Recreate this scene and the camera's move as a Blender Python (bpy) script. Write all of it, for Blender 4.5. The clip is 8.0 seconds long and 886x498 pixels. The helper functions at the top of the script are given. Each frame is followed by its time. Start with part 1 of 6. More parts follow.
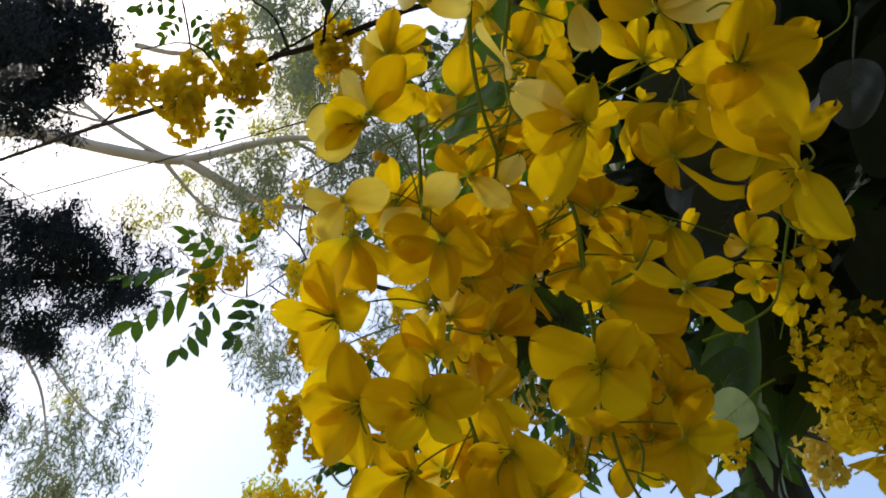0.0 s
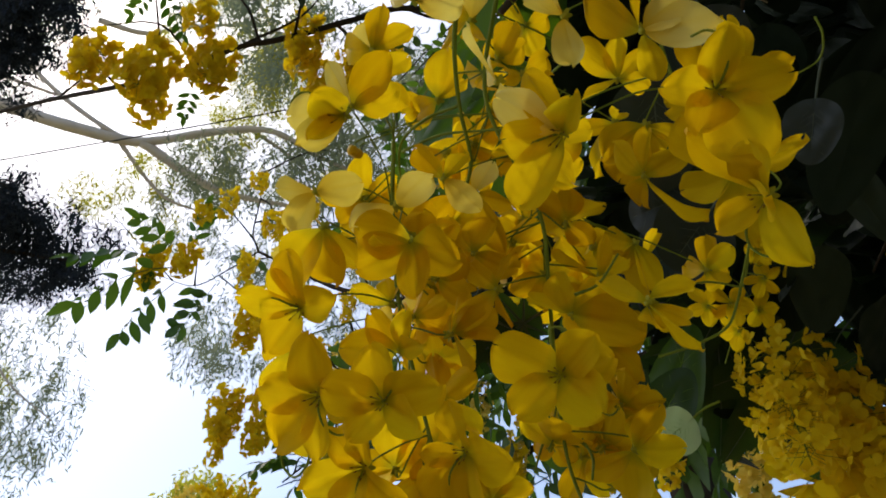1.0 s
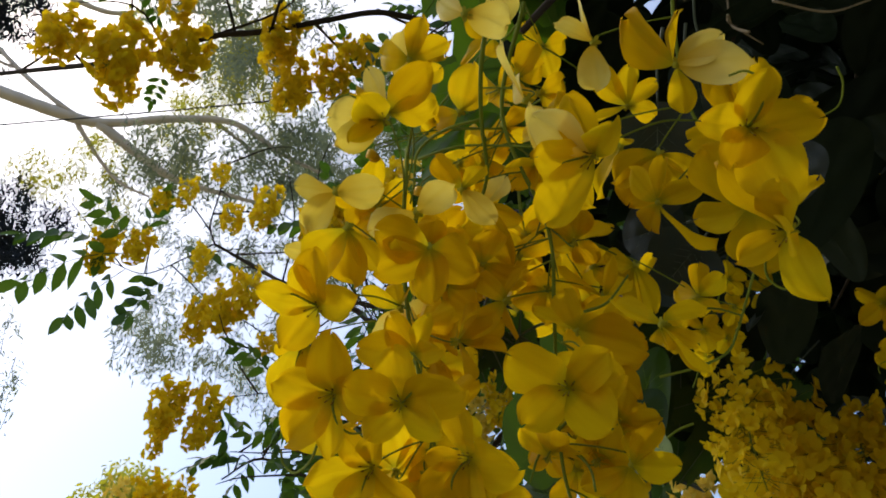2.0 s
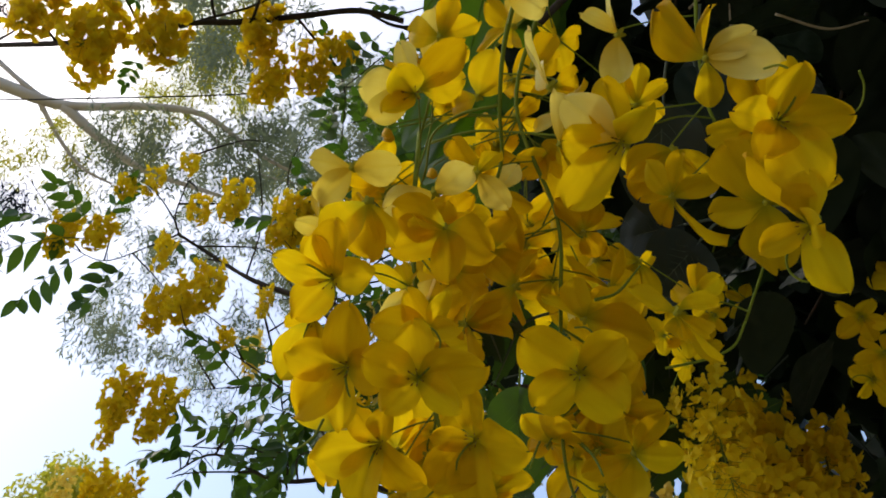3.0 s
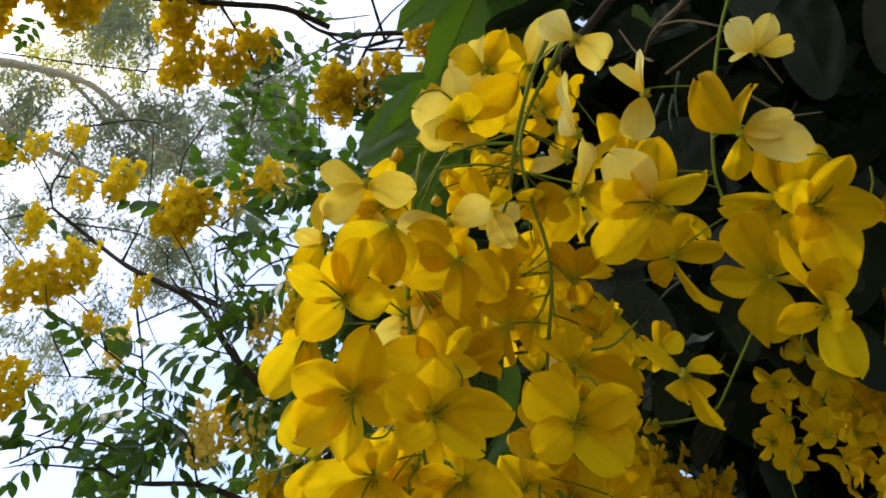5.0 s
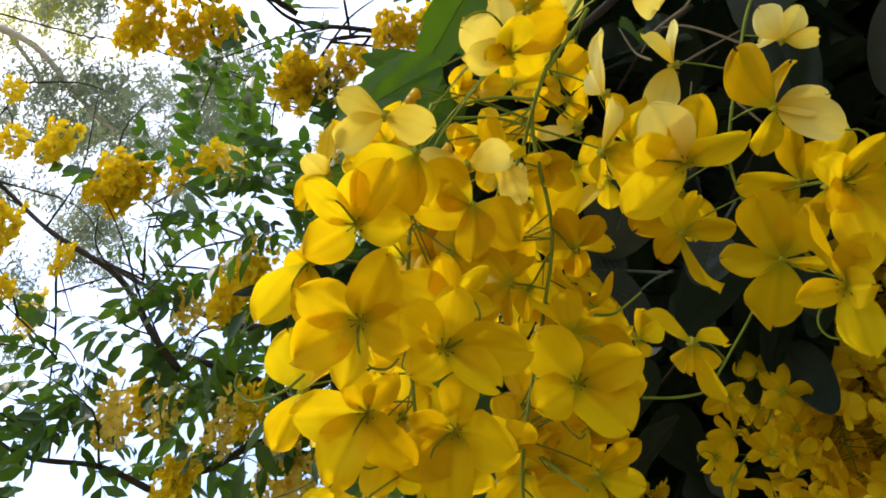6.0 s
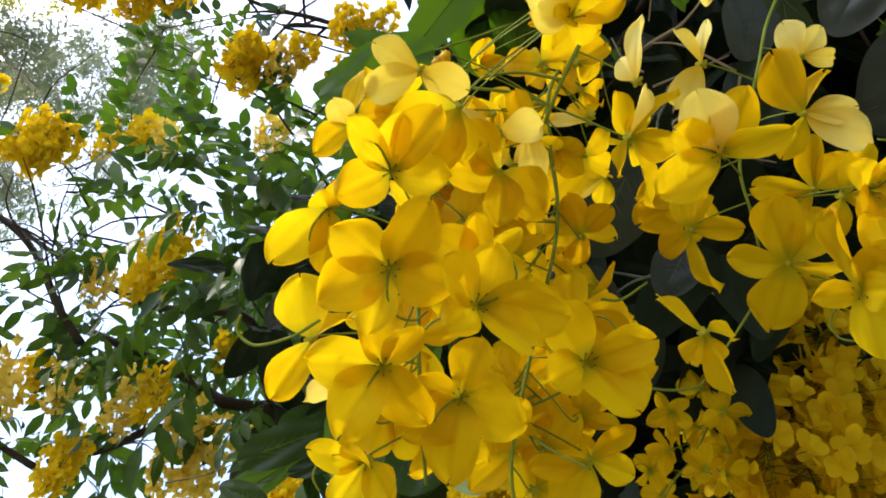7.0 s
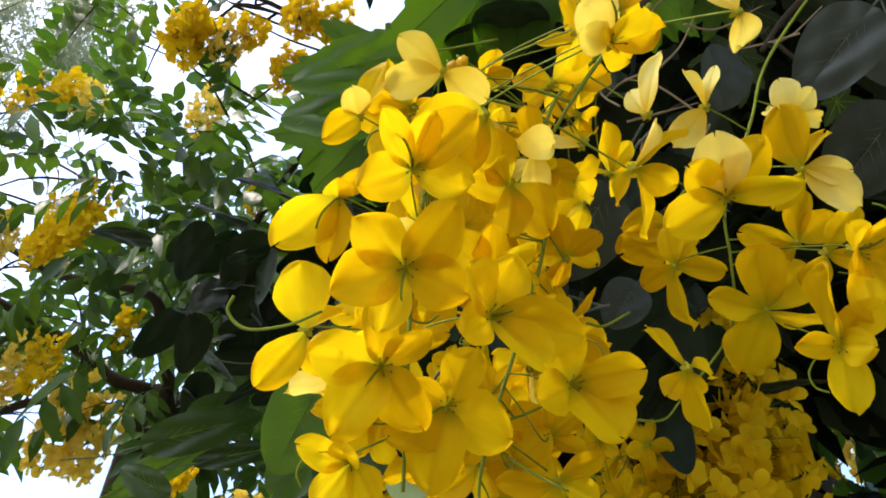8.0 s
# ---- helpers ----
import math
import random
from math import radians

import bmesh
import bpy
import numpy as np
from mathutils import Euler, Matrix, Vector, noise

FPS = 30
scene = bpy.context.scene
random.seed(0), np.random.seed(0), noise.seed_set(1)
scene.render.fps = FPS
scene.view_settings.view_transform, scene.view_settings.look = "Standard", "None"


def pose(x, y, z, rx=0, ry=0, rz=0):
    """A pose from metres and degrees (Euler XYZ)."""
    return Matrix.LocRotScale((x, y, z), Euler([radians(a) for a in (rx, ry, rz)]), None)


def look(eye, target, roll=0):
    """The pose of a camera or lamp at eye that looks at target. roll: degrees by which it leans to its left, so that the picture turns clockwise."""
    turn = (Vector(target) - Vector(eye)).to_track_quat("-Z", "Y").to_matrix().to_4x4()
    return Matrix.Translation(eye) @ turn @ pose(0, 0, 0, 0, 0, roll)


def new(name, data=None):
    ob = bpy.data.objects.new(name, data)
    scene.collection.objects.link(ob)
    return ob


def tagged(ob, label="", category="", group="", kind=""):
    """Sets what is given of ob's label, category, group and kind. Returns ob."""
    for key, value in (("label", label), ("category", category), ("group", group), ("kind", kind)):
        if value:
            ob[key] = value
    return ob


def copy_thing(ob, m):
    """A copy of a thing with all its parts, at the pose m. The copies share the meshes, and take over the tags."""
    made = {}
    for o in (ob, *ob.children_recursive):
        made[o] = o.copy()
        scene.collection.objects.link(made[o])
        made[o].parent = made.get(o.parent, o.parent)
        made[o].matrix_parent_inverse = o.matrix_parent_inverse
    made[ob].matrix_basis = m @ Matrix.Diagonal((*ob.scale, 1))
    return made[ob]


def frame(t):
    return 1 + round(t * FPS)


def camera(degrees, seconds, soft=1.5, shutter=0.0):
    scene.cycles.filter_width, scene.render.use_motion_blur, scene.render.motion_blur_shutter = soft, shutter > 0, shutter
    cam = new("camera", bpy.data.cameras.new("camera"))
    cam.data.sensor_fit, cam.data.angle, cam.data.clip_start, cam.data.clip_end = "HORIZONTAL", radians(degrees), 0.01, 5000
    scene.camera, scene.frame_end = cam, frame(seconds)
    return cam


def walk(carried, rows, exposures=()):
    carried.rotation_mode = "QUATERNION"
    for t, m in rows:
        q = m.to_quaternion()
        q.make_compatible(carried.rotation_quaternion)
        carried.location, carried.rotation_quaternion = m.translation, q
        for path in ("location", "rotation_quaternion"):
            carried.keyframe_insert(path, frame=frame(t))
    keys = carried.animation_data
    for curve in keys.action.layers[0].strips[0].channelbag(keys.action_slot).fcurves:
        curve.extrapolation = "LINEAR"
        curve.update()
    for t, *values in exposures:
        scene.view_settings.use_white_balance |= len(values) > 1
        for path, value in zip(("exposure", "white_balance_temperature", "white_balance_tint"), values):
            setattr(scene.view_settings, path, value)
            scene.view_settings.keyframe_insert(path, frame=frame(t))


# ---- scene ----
cam = camera(60.0, 8.0, soft=1.8)
walk(cam, [
    (0, pose(0.0000, -0.0000, 1.4500, 135.03, 0.34, -0.00)),
    (0.5, pose(-0.0038, -0.0151, 1.4543, 134.76, 0.55, -2.53)),
    (1, pose(-0.0065, 0.0004, 1.4464, 135.48, -0.39, -5.61)),
    (1.5, pose(-0.0255, -0.0016, 1.4447, 135.75, -0.38, -8.44)),
    (3, pose(-0.0551, 0.0123, 1.4328, 136.65, -1.10, -15.28)),
    (3.5, pose(-0.0985, 0.0280, 1.4521, 136.26, 0.65, -17.15)),
    (4, pose(-0.0913, 0.0253, 1.4433, 137.15, 0.44, -20.50)),
    (5.5, pose(-0.1154, 0.0503, 1.4401, 138.33, 0.07, -30.52)),
    (6, pose(-0.1202, 0.0771, 1.4316, 139.06, -0.40, -35.17)),
    (6.5, pose(-0.1441, 0.0956, 1.4307, 139.21, 0.05, -39.56)),
    (7, pose(-0.1391, 0.1188, 1.4245, 139.90, -0.18, -44.16)),
    (7.5, pose(-0.1628, 0.1276, 1.4345, 139.75, 0.37, -48.75)),
    (8, pose(-0.1593, 0.1478, 1.4270, 140.52, 0.03, -53.89)),
], exposures=[(0, -1.31), (2, -1.31), (4, -1.13), (5.5, -0.64), (7, -0.2), (8, -0.15)])

# ---- daylight ----
SUN_AZ, SUN_EL = -62.0, 58.0          # degrees clockwise from +y, and above the horizon
world = bpy.data.worlds.new("sky")
scene.world = world
world.use_nodes = True
wn, wl = world.node_tree.nodes, world.node_tree.links
sky = wn.new("ShaderNodeTexSky")
sky.sky_type, sky.sun_disc = "NISHITA", False
sky.sun_elevation, sky.sun_rotation = radians(SUN_EL), radians(SUN_AZ)
sky.air_density, sky.dust_density, sky.ozone_density = 1.0, 3.2, 1.2
wl.new(sky.outputs[0], wn["Background"].inputs[0])
wn["Background"].inputs[1].default_value = 0.66
lamp = bpy.data.lights.new("sun", "SUN")
lamp.energy, lamp.angle, lamp.color = 2.4, radians(0.7), (1.0, 0.93, 0.82)
sun = new("sun", lamp)
sun_way = Vector((math.sin(radians(SUN_AZ)) * math.cos(radians(SUN_EL)), math.cos(radians(SUN_AZ)) * math.cos(radians(SUN_EL)), math.sin(radians(SUN_EL))))
sun.matrix_world = look(sun_way * 50, (0, 0, 0))


# ---- materials ----
def material(name):
    m = bpy.data.materials.new(name)
    m.use_nodes = True
    m.node_tree.nodes.clear()
    return m, m.node_tree.nodes, m.node_tree.links


def blade(name, dark, light, through_dark, through_light, rough=0.45, share=0.4, scale=60.0, gloss=0.3, by_piece=False, stretch=(1, 1, 1), claw=None, claw_end=0.0065):
    """A thin living sheet: diffuse and gloss on its face, light shining through it."""
    m, n, l = material(name)
    out = n.new("ShaderNodeOutputMaterial")
    if by_piece:
        rnd = n.new("ShaderNodeNewGeometry").outputs["Random Per Island"]
    else:
        rnd = n.new("ShaderNodeObjectInfo").outputs["Random"]
    tex = n.new("ShaderNodeTexCoord")
    grain = n.new("ShaderNodeTexNoise")
    grain.inputs["Scale"].default_value, grain.inputs["Detail"].default_value = scale, 4.0
    mapping = n.new("ShaderNodeMapping")
    mapping.inputs["Scale"].default_value = stretch
    l.new(tex.outputs["Object"], mapping.inputs[0])
    l.new(mapping.outputs[0], grain.inputs["Vector"])
    mixf = n.new("ShaderNodeMath")
    mixf.operation = "MULTIPLY_ADD"
    l.new(grain.outputs["Fac"], mixf.inputs[0])
    mixf.inputs[1].default_value = 0.9
    sub = n.new("ShaderNodeMath")
    sub.operation = "MULTIPLY_ADD"
    l.new(rnd, sub.inputs[0])
    sub.inputs[1].default_value, sub.inputs[2].default_value = 0.9, -0.4
    l.new(sub.outputs[0], mixf.inputs[2])
    mixf.use_clamp = True
    def ramp(a, b):
        mx = n.new("ShaderNodeMix")
        mx.data_type = "RGBA"
        l.new(mixf.outputs[0], mx.inputs["Factor"])
        mx.inputs["A"].default_value, mx.inputs["B"].default_value = (*a, 1), (*b, 1)
        if claw is None:
            return mx.outputs["Result"]
        sep = n.new("ShaderNodeSeparateXYZ")               # the petal's claw is greener than its blade
        l.new(tex.outputs["Object"], sep.inputs[0])
        near = n.new("ShaderNodeMapRange")
        near.inputs["From Min"].default_value, near.inputs["From Max"].default_value = claw_end, 0.001
        l.new(sep.outputs["X"], near.inputs["Value"])
        low = n.new("ShaderNodeMix")
        low.data_type = "RGBA"
        l.new(near.outputs[0], low.inputs["Factor"])
        l.new(mx.outputs["Result"], low.inputs["A"])
        low.inputs["B"].default_value = (*claw, 1)
        return low.outputs["Result"]
    p = n.new("ShaderNodeBsdfPrincipled")
    l.new(ramp(dark, light), p.inputs["Base Color"])
    p.inputs["Roughness"].default_value = rough
    p.inputs["Specular IOR Level"].default_value = gloss
    bump = n.new("ShaderNodeBump")
    bump.inputs["Strength"].default_value, bump.inputs["Distance"].default_value = 0.25, 0.002
    l.new(grain.outputs["Fac"], bump.inputs["Height"])
    l.new(bump.outputs[0], p.inputs["Normal"])
    t = n.new("ShaderNodeBsdfTranslucent")
    l.new(ramp(through_dark, through_light), t.inputs["Color"])
    mix = n.new("ShaderNodeMixShader")
    mix.inputs[0].default_value = share
    l.new(p.outputs[0], mix.inputs[1])
    l.new(t.outputs[0], mix.inputs[2])
    l.new(mix.outputs[0], out.inputs[0])
    return m


def solid(name, dark, light, rough=0.8, scale=20.0, bump_by=0.004, stretch=(1, 1, 1)):
    m, n, l = material(name)
    out = n.new("ShaderNodeOutputMaterial")
    tex = n.new("ShaderNodeTexCoord")
    mapping = n.new("ShaderNodeMapping")
    mapping.inputs["Scale"].default_value = stretch
    l.new(tex.outputs["Object"], mapping.inputs[0])
    big = n.new("ShaderNodeTexNoise")
    big.inputs["Scale"].default_value, big.inputs["Detail"].default_value = scale, 6.0
    l.new(mapping.outputs[0], big.inputs["Vector"])
    mx = n.new("ShaderNodeMix")
    mx.data_type = "RGBA"
    l.new(big.outputs["Fac"], mx.inputs["Factor"])
    mx.inputs["A"].default_value, mx.inputs["B"].default_value = (*dark, 1), (*light, 1)
    p = n.new("ShaderNodeBsdfPrincipled")
    l.new(mx.outputs["Result"], p.inputs["Base Color"])
    p.inputs["Roughness"].default_value = rough
    p.inputs["Specular IOR Level"].default_value = 0.12
    bump = n.new("ShaderNodeBump")
    bump.inputs["Distance"].default_value = bump_by
    l.new(big.outputs["Fac"], bump.inputs["Height"])
    l.new(bump.outputs[0], p.inputs["Normal"])
    l.new(p.outputs[0], out.inputs[0])
    return m


PETAL = blade("yellow_petal", (0.66, 0.405, 0.002), (0.81, 0.61, 0.009), (0.68, 0.405, 0.001), (0.88, 0.64, 0.005), 0.5, 0.64, 40, 0.06, False, (1, 9, 4), (0.46, 0.40, 0.01))
PALE = blade("bleached_petal", (0.86, 0.73, 0.15), (0.92, 0.83, 0.31), (0.86, 0.67, 0.06), (0.92, 0.78, 0.14), 0.5, 0.45, 40, 0.14, False, (1, 9, 4), (0.74, 0.52, 0.03), 0.015)
FAR_PETAL = blade("yellow_petal_cluster", (0.70, 0.46, 0.003), (0.84, 0.64, 0.02), (0.72, 0.46, 0.001), (0.86, 0.66, 0.01), 0.6, 0.45, 60, 0.1, True)
FADED_PETAL = blade("faded_petal_cluster", (0.78, 0.57, 0.06), (0.88, 0.73, 0.20), (0.84, 0.58, 0.03), (0.90, 0.70, 0.11), 0.6, 0.45, 60, 0.1, True)
STALK = solid("green_stalk", (0.10, 0.15, 0.015), (0.22, 0.26, 0.03), 0.75, 90, 0.0005)
CALYX = solid("olive_calyx", (0.26, 0.26, 0.015), (0.42, 0.38, 0.03), 0.6, 200, 0.0003)
FILAMENT = solid("olive_filament", (0.22, 0.20, 0.02), (0.40, 0.34, 0.03), 0.5, 200, 0.0003)
ANTHER = solid("brown_anther", (0.16, 0.085, 0.01), (0.28, 0.15, 0.015), 0.7, 300, 0.0003)
BUD = blade("yellow_bud", (0.55, 0.32, 0.01), (0.78, 0.48, 0.015), (0.6, 0.4, 0.0), (0.8, 0.55, 0.02), 0.5, 0.2, 150, 0.2)
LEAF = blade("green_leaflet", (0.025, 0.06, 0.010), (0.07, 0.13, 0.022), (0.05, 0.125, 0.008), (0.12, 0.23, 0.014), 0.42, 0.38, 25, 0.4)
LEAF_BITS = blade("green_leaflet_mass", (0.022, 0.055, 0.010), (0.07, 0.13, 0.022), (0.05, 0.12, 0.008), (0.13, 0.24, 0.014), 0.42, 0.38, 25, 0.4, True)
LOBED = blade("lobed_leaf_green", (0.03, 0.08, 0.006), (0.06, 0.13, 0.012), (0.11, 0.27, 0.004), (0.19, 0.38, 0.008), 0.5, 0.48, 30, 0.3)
# the green leaf again, its shade put into a darker, less translucent colour
SHADE_LEAF = blade("shade_toned_leaf_green", (0.012, 0.03, 0.008), (0.03, 0.06, 0.014), (0.015, 0.05, 0.005), (0.035, 0.09, 0.008), 0.45, 0.2, 30, 0.35)
PALE_LEAF = blade("pale_leaf_underside", (0.20, 0.27, 0.16), (0.34, 0.40, 0.27), (0.20, 0.32, 0.12), (0.30, 0.42, 0.18), 0.6, 0.3, 30, 0.2)
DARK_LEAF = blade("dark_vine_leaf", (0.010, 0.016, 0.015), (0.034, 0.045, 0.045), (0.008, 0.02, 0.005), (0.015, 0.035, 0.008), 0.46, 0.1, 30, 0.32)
# darker copy of the vine leaf, with deep shade put into its colour
SHADE_TREE_LEAF = blade("shade_toned_tree_leaf", (0.006, 0.011, 0.007), (0.018, 0.028, 0.016), (0.008, 0.02, 0.005), (0.015, 0.035, 0.008), 0.55, 0.1, 30, 0.12)
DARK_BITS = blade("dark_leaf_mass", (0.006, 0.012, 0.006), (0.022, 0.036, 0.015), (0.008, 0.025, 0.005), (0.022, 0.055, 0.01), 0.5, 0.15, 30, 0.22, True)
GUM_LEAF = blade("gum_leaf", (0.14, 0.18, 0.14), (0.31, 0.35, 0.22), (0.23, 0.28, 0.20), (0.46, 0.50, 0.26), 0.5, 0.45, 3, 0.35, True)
# brighter, yellower copy of the gum leaf: sunlight put into its colour
GUM_SUN_TONED = blade("sun_toned_gum_leaf", (0.36, 0.36, 0.05), (0.60, 0.55, 0.09), (0.48, 0.50, 0.03), (0.72, 0.68, 0.06), 0.5, 0.45, 3, 0.35, True)
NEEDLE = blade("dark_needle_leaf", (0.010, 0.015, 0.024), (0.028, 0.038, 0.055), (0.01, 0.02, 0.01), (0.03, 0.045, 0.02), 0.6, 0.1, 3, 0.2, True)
PALE_BARK = solid("pale_gum_bark", (0.50, 0.43, 0.38), (0.80, 0.73, 0.66), 0.75, 3.0, 0.01, (1, 1, 0.5))
DARK_BARK = solid("dark_bark", (0.020, 0.016, 0.013), (0.07, 0.055, 0.043), 0.9, 18.0, 0.01, (1, 1, 0.4))
DRY_TWIG = solid("dry_twig", (0.16, 0.12, 0.08), (0.34, 0.28, 0.20), 0.9, 120, 0.0004)
CABLE = solid("black_cable", (0.02, 0.02, 0.02), (0.04, 0.04, 0.04), 0.6, 10, 0.0005)
EARTH = solid("dry_grass_ground", (0.10, 0.10, 0.04), (0.32, 0.27, 0.15), 0.95, 1.5, 0.03)


# ---- building helpers ----
rng = random.Random(7)


def sheet(name, verts, faces, mat, smooth=True):
    me = bpy.data.meshes.new(name)
    me.from_pydata([tuple(v) for v in verts], [], faces)
    me.materials.append(mat)
    if smooth:
        me.polygons.foreach_set("use_smooth", [True] * len(me.polygons))
    me.update()
    return me


def part(name, me, parent, m=None, label=""):
    ob = new(name, me)
    ob.parent = parent
    if m is not None:
        ob.matrix_basis = m
    return tagged(ob, label)


def smooth_line(pts, steps=6):
    """Catmull-Rom through the points."""
    p = [Vector(q) for q in pts]
    p = [p[0] * 2 - p[1]] + p + [p[-1] * 2 - p[-2]]
    out = []
    for a, b, c, d in zip(p, p[1:], p[2:], p[3:]):
        for i in range(steps):
            t = i / steps
            out.append(0.5 * (2 * b + (c - a) * t + (2 * a - 5 * b + 4 * c - d) * t * t + (3 * b - a - 3 * c + d) * t ** 3))
    return out + [p[-2]]


def tube(pts, r0, r1, sides=6, lumps=0.0, verts=None, faces=None):
    """A tapering tube along a line, as lists of vertices and faces."""
    verts, faces = ([] if verts is None else verts), ([] if faces is None else faces)
    n, base, side = len(pts), len(verts), None
    for i, p in enumerate(pts):
        d = (pts[min(i + 1, n - 1)] - pts[max(i - 1, 0)]).normalized()
        side = (d.orthogonal() if side is None else side - d * side.dot(d)).normalized()
        up = d.cross(side)
        r = r0 + (r1 - r0) * i / (n - 1)
        if lumps:
            r *= 1 + lumps * (noise.noise(p * (1.2 / max(r0, 0.01)) * 0.3) + 0.3 * rng.uniform(-1, 1))
        for k in range(sides):
            a = 2 * math.pi * k / sides
            verts.append(p + (side * math.cos(a) + up * math.sin(a)) * r)
    for i in range(n - 1):
        for k in range(sides):
            a, b = base + i * sides + k, base + i * sides + (k + 1) % sides
            faces.append((a, b, b + sides, a + sides))
    faces.append(tuple(base + k for k in range(sides))[::-1])
    faces.append(tuple(base + (n - 1) * sides + k for k in range(sides)))
    return verts, faces


def frame_of(normal, first):
    """Axes with z along the normal and x as near as can be to first."""
    z = Vector(normal).normalized()
    x = Vector(first)
    x = (x - z * x.dot(z)).normalized()
    return Matrix((x, z.cross(x), z)).transposed().to_4x4()


# ---- the large structure: ground ----
def ground():
    verts, faces, n = [], [], 48
    for i in range(n + 1):
        for j in range(n + 1):
            x, y = ((i / n * 2 - 1) ** 3 * 2500, (j / n * 2 - 1) ** 3 * 2500)
            verts.append((x, y, 0.25 * noise.noise(Vector((x, y, 0)) * 0.08) if abs(x) + abs(y) > 3 else 0.0))
    for i in range(n):
        for j in range(n):
            a = i * (n + 1) + j
            faces.append((a, a + n + 1, a + n + 2, a + 1))
    tagged(new("ground", sheet("ground", verts, faces, EARTH)), "dry grassy ground under the trees", "ground", kind="structure")


ground()

# ---- flowers at hand ----
def petal_mesh(length, width, cup, curl, ruffle, seed, mat, nu=10, nv=8):
    """One petal along +x from the claw at the origin, its face towards +z."""
    r = random.Random(seed)
    ph = [r.uniform(0, 6.28) for _ in range(4)]
    skew = r.uniform(-0.12, 0.12)
    verts, faces = [], []
    for i in range(nu + 1):
        s = 0.5 - 0.5 * math.cos(math.pi * (0.06 + 0.94 * i / nu))
        half = width * 0.5 * (max(0.12, math.sin(math.pi / 2 * s / 0.56) ** 0.66) if s < 0.56 else max(0.05, math.sqrt(max(0.0, 1 - ((s - 0.56) / 0.44) ** 2))))
        half *= 1 + 0.06 * math.sin(8 * s + ph[3]) * s + 0.022 * math.sin(34 * s + ph[1]) * s
        for j in range(nv + 1):
            v = j / nv * 2 - 1
            x = length * (s + 0.05 * s ** 6 * math.sin(3 * v + ph[1]))
            y = half * v * (1 + 0.09 * math.sin(6 * s + ph[2] + v)) + skew * length * s * s
            edge = abs(v) ** 3 * s
            crease = -0.035 * length * math.exp(-(v / 0.12) ** 2) * math.sin(math.pi * min(1.0, s * 1.1)) + 0.012 * length * math.cos(11 * v + ph[0]) * s * (1 - 0.6 * s)
            z = length * (cup * s * (1 - 0.55 * s) + curl * s * s) + cup * half * v * v * 0.7 + crease
            z += ruffle * length * (math.sin(6 * s + 3 * v + ph[0]) * edge + 0.35 * math.sin(4 * s * v + ph[1]) * s + 0.5 * math.sin(2 * v + 2 * s + ph[2]) * s)
            verts.append((x, y, z))
    for i in range(nu):
        for j in range(nv):
            a = i * (nv + 1) + j
            faces.append((a, a + nv + 1, a + nv + 2, a + 1))
    return sheet("petal", verts, faces, mat)


PETALS = [petal_mesh(0.0225, 0.0176 * w, c, k, 0.095, 11 + i, PETAL, 18, 12) for i, (w, c, k) in enumerate(((1.0, 0.22, -0.05), (0.78, 0.35, 0.05), (1.08, 0.18, -0.12), (0.70, 0.4, 0.1), (0.95, 0.28, -0.25), (0.86, 0.15, 0.0), (0.92, 0.45, -0.35), (1.02, 0.3, 0.12)))]
PALES = [petal_mesh(0.0225, 0.0172 * w, c, k, 0.075, 31 + i, PALE, 18, 12) for i, (w, c, k) in enumerate(((1.0, 0.25, 0.0), (0.9, 0.4, 0.08), (1.05, 0.2, -0.08)))]


def calyx_mesh():
    verts, faces = [], []
    tube([Vector((0, 0, -0.004)), Vector((0, 0, -0.002)), Vector((0, 0, 0.0012))], 0.0007, 0.0013, 7, 0, verts, faces)
    for k in range(5):                                    # five small reflexed sepals behind the petals
        a = radians(36 + 72 * k)
        d, s, b = Vector((math.cos(a), math.sin(a), 0)), Vector((-math.sin(a), math.cos(a), 0)), len(verts)
        for q, w, z in ((0.0005, 0.0006, -0.0008), (0.0014, 0.0010, -0.0012), (0.0023, 0.0009, -0.0020), (0.0030, 0.0002, -0.0026)):
            verts += [d * q - s * w + Vector((0, 0, z)), d * q + s * w + Vector((0, 0, z))]
        faces += [(b + 2 * i, b + 2 * i + 1, b + 2 * i + 3, b + 2 * i + 2) for i in range(3)]
    return sheet("calyx", verts, faces, CALYX)


def stamen_mesh():
    """A tuft of short filaments round two longer bowed ones, each with a brown pod of pollen."""
    verts, faces = [], []
    for k in range(7):
        a = radians(20 + 51 * k)
        d = Vector((math.cos(a), math.sin(a), 0))
        up = 0.006 if k % 3 else 0.011
        tube(smooth_line([d * 0.001, d * 0.003 + Vector((0, 0, up * 0.6)), d * 0.0045 + Vector((0, 0, up))], 3), 0.00045, 0.00035, 4, 0, verts, faces)
    green = len(faces)
    for k in range(7):
        a = radians(20 + 51 * k)
        d = Vector((math.cos(a), math.sin(a), 0))
        p = d * 0.0045 + Vector((0, 0, 0.006 if k % 3 else 0.011))
        tube([p, p + Vector((0, 0, 0.0008)) + d * 0.0004, p + d * 0.0008 + Vector((0, 0, 0.002))], 0.0006, 0.0004, 5, 0, verts, faces)
    me = sheet("stamen_tuft", verts, faces, FILAMENT)
    me.materials.append(ANTHER)
    for f in me.polygons[green:]:
        f.material_index = 1
    return me


def pistil_mesh():
    return sheet("pistil", *tube(smooth_line([(0, 0, 0), (0.0006, -0.004, 0.004), (0.003, -0.010, 0.006), (0.008, -0.0140, 0.006), (0.0138, -0.0132, 0.005), (0.0168, -0.0088, 0.004)], 5), 0.0005, 0.0004, 6), STALK)


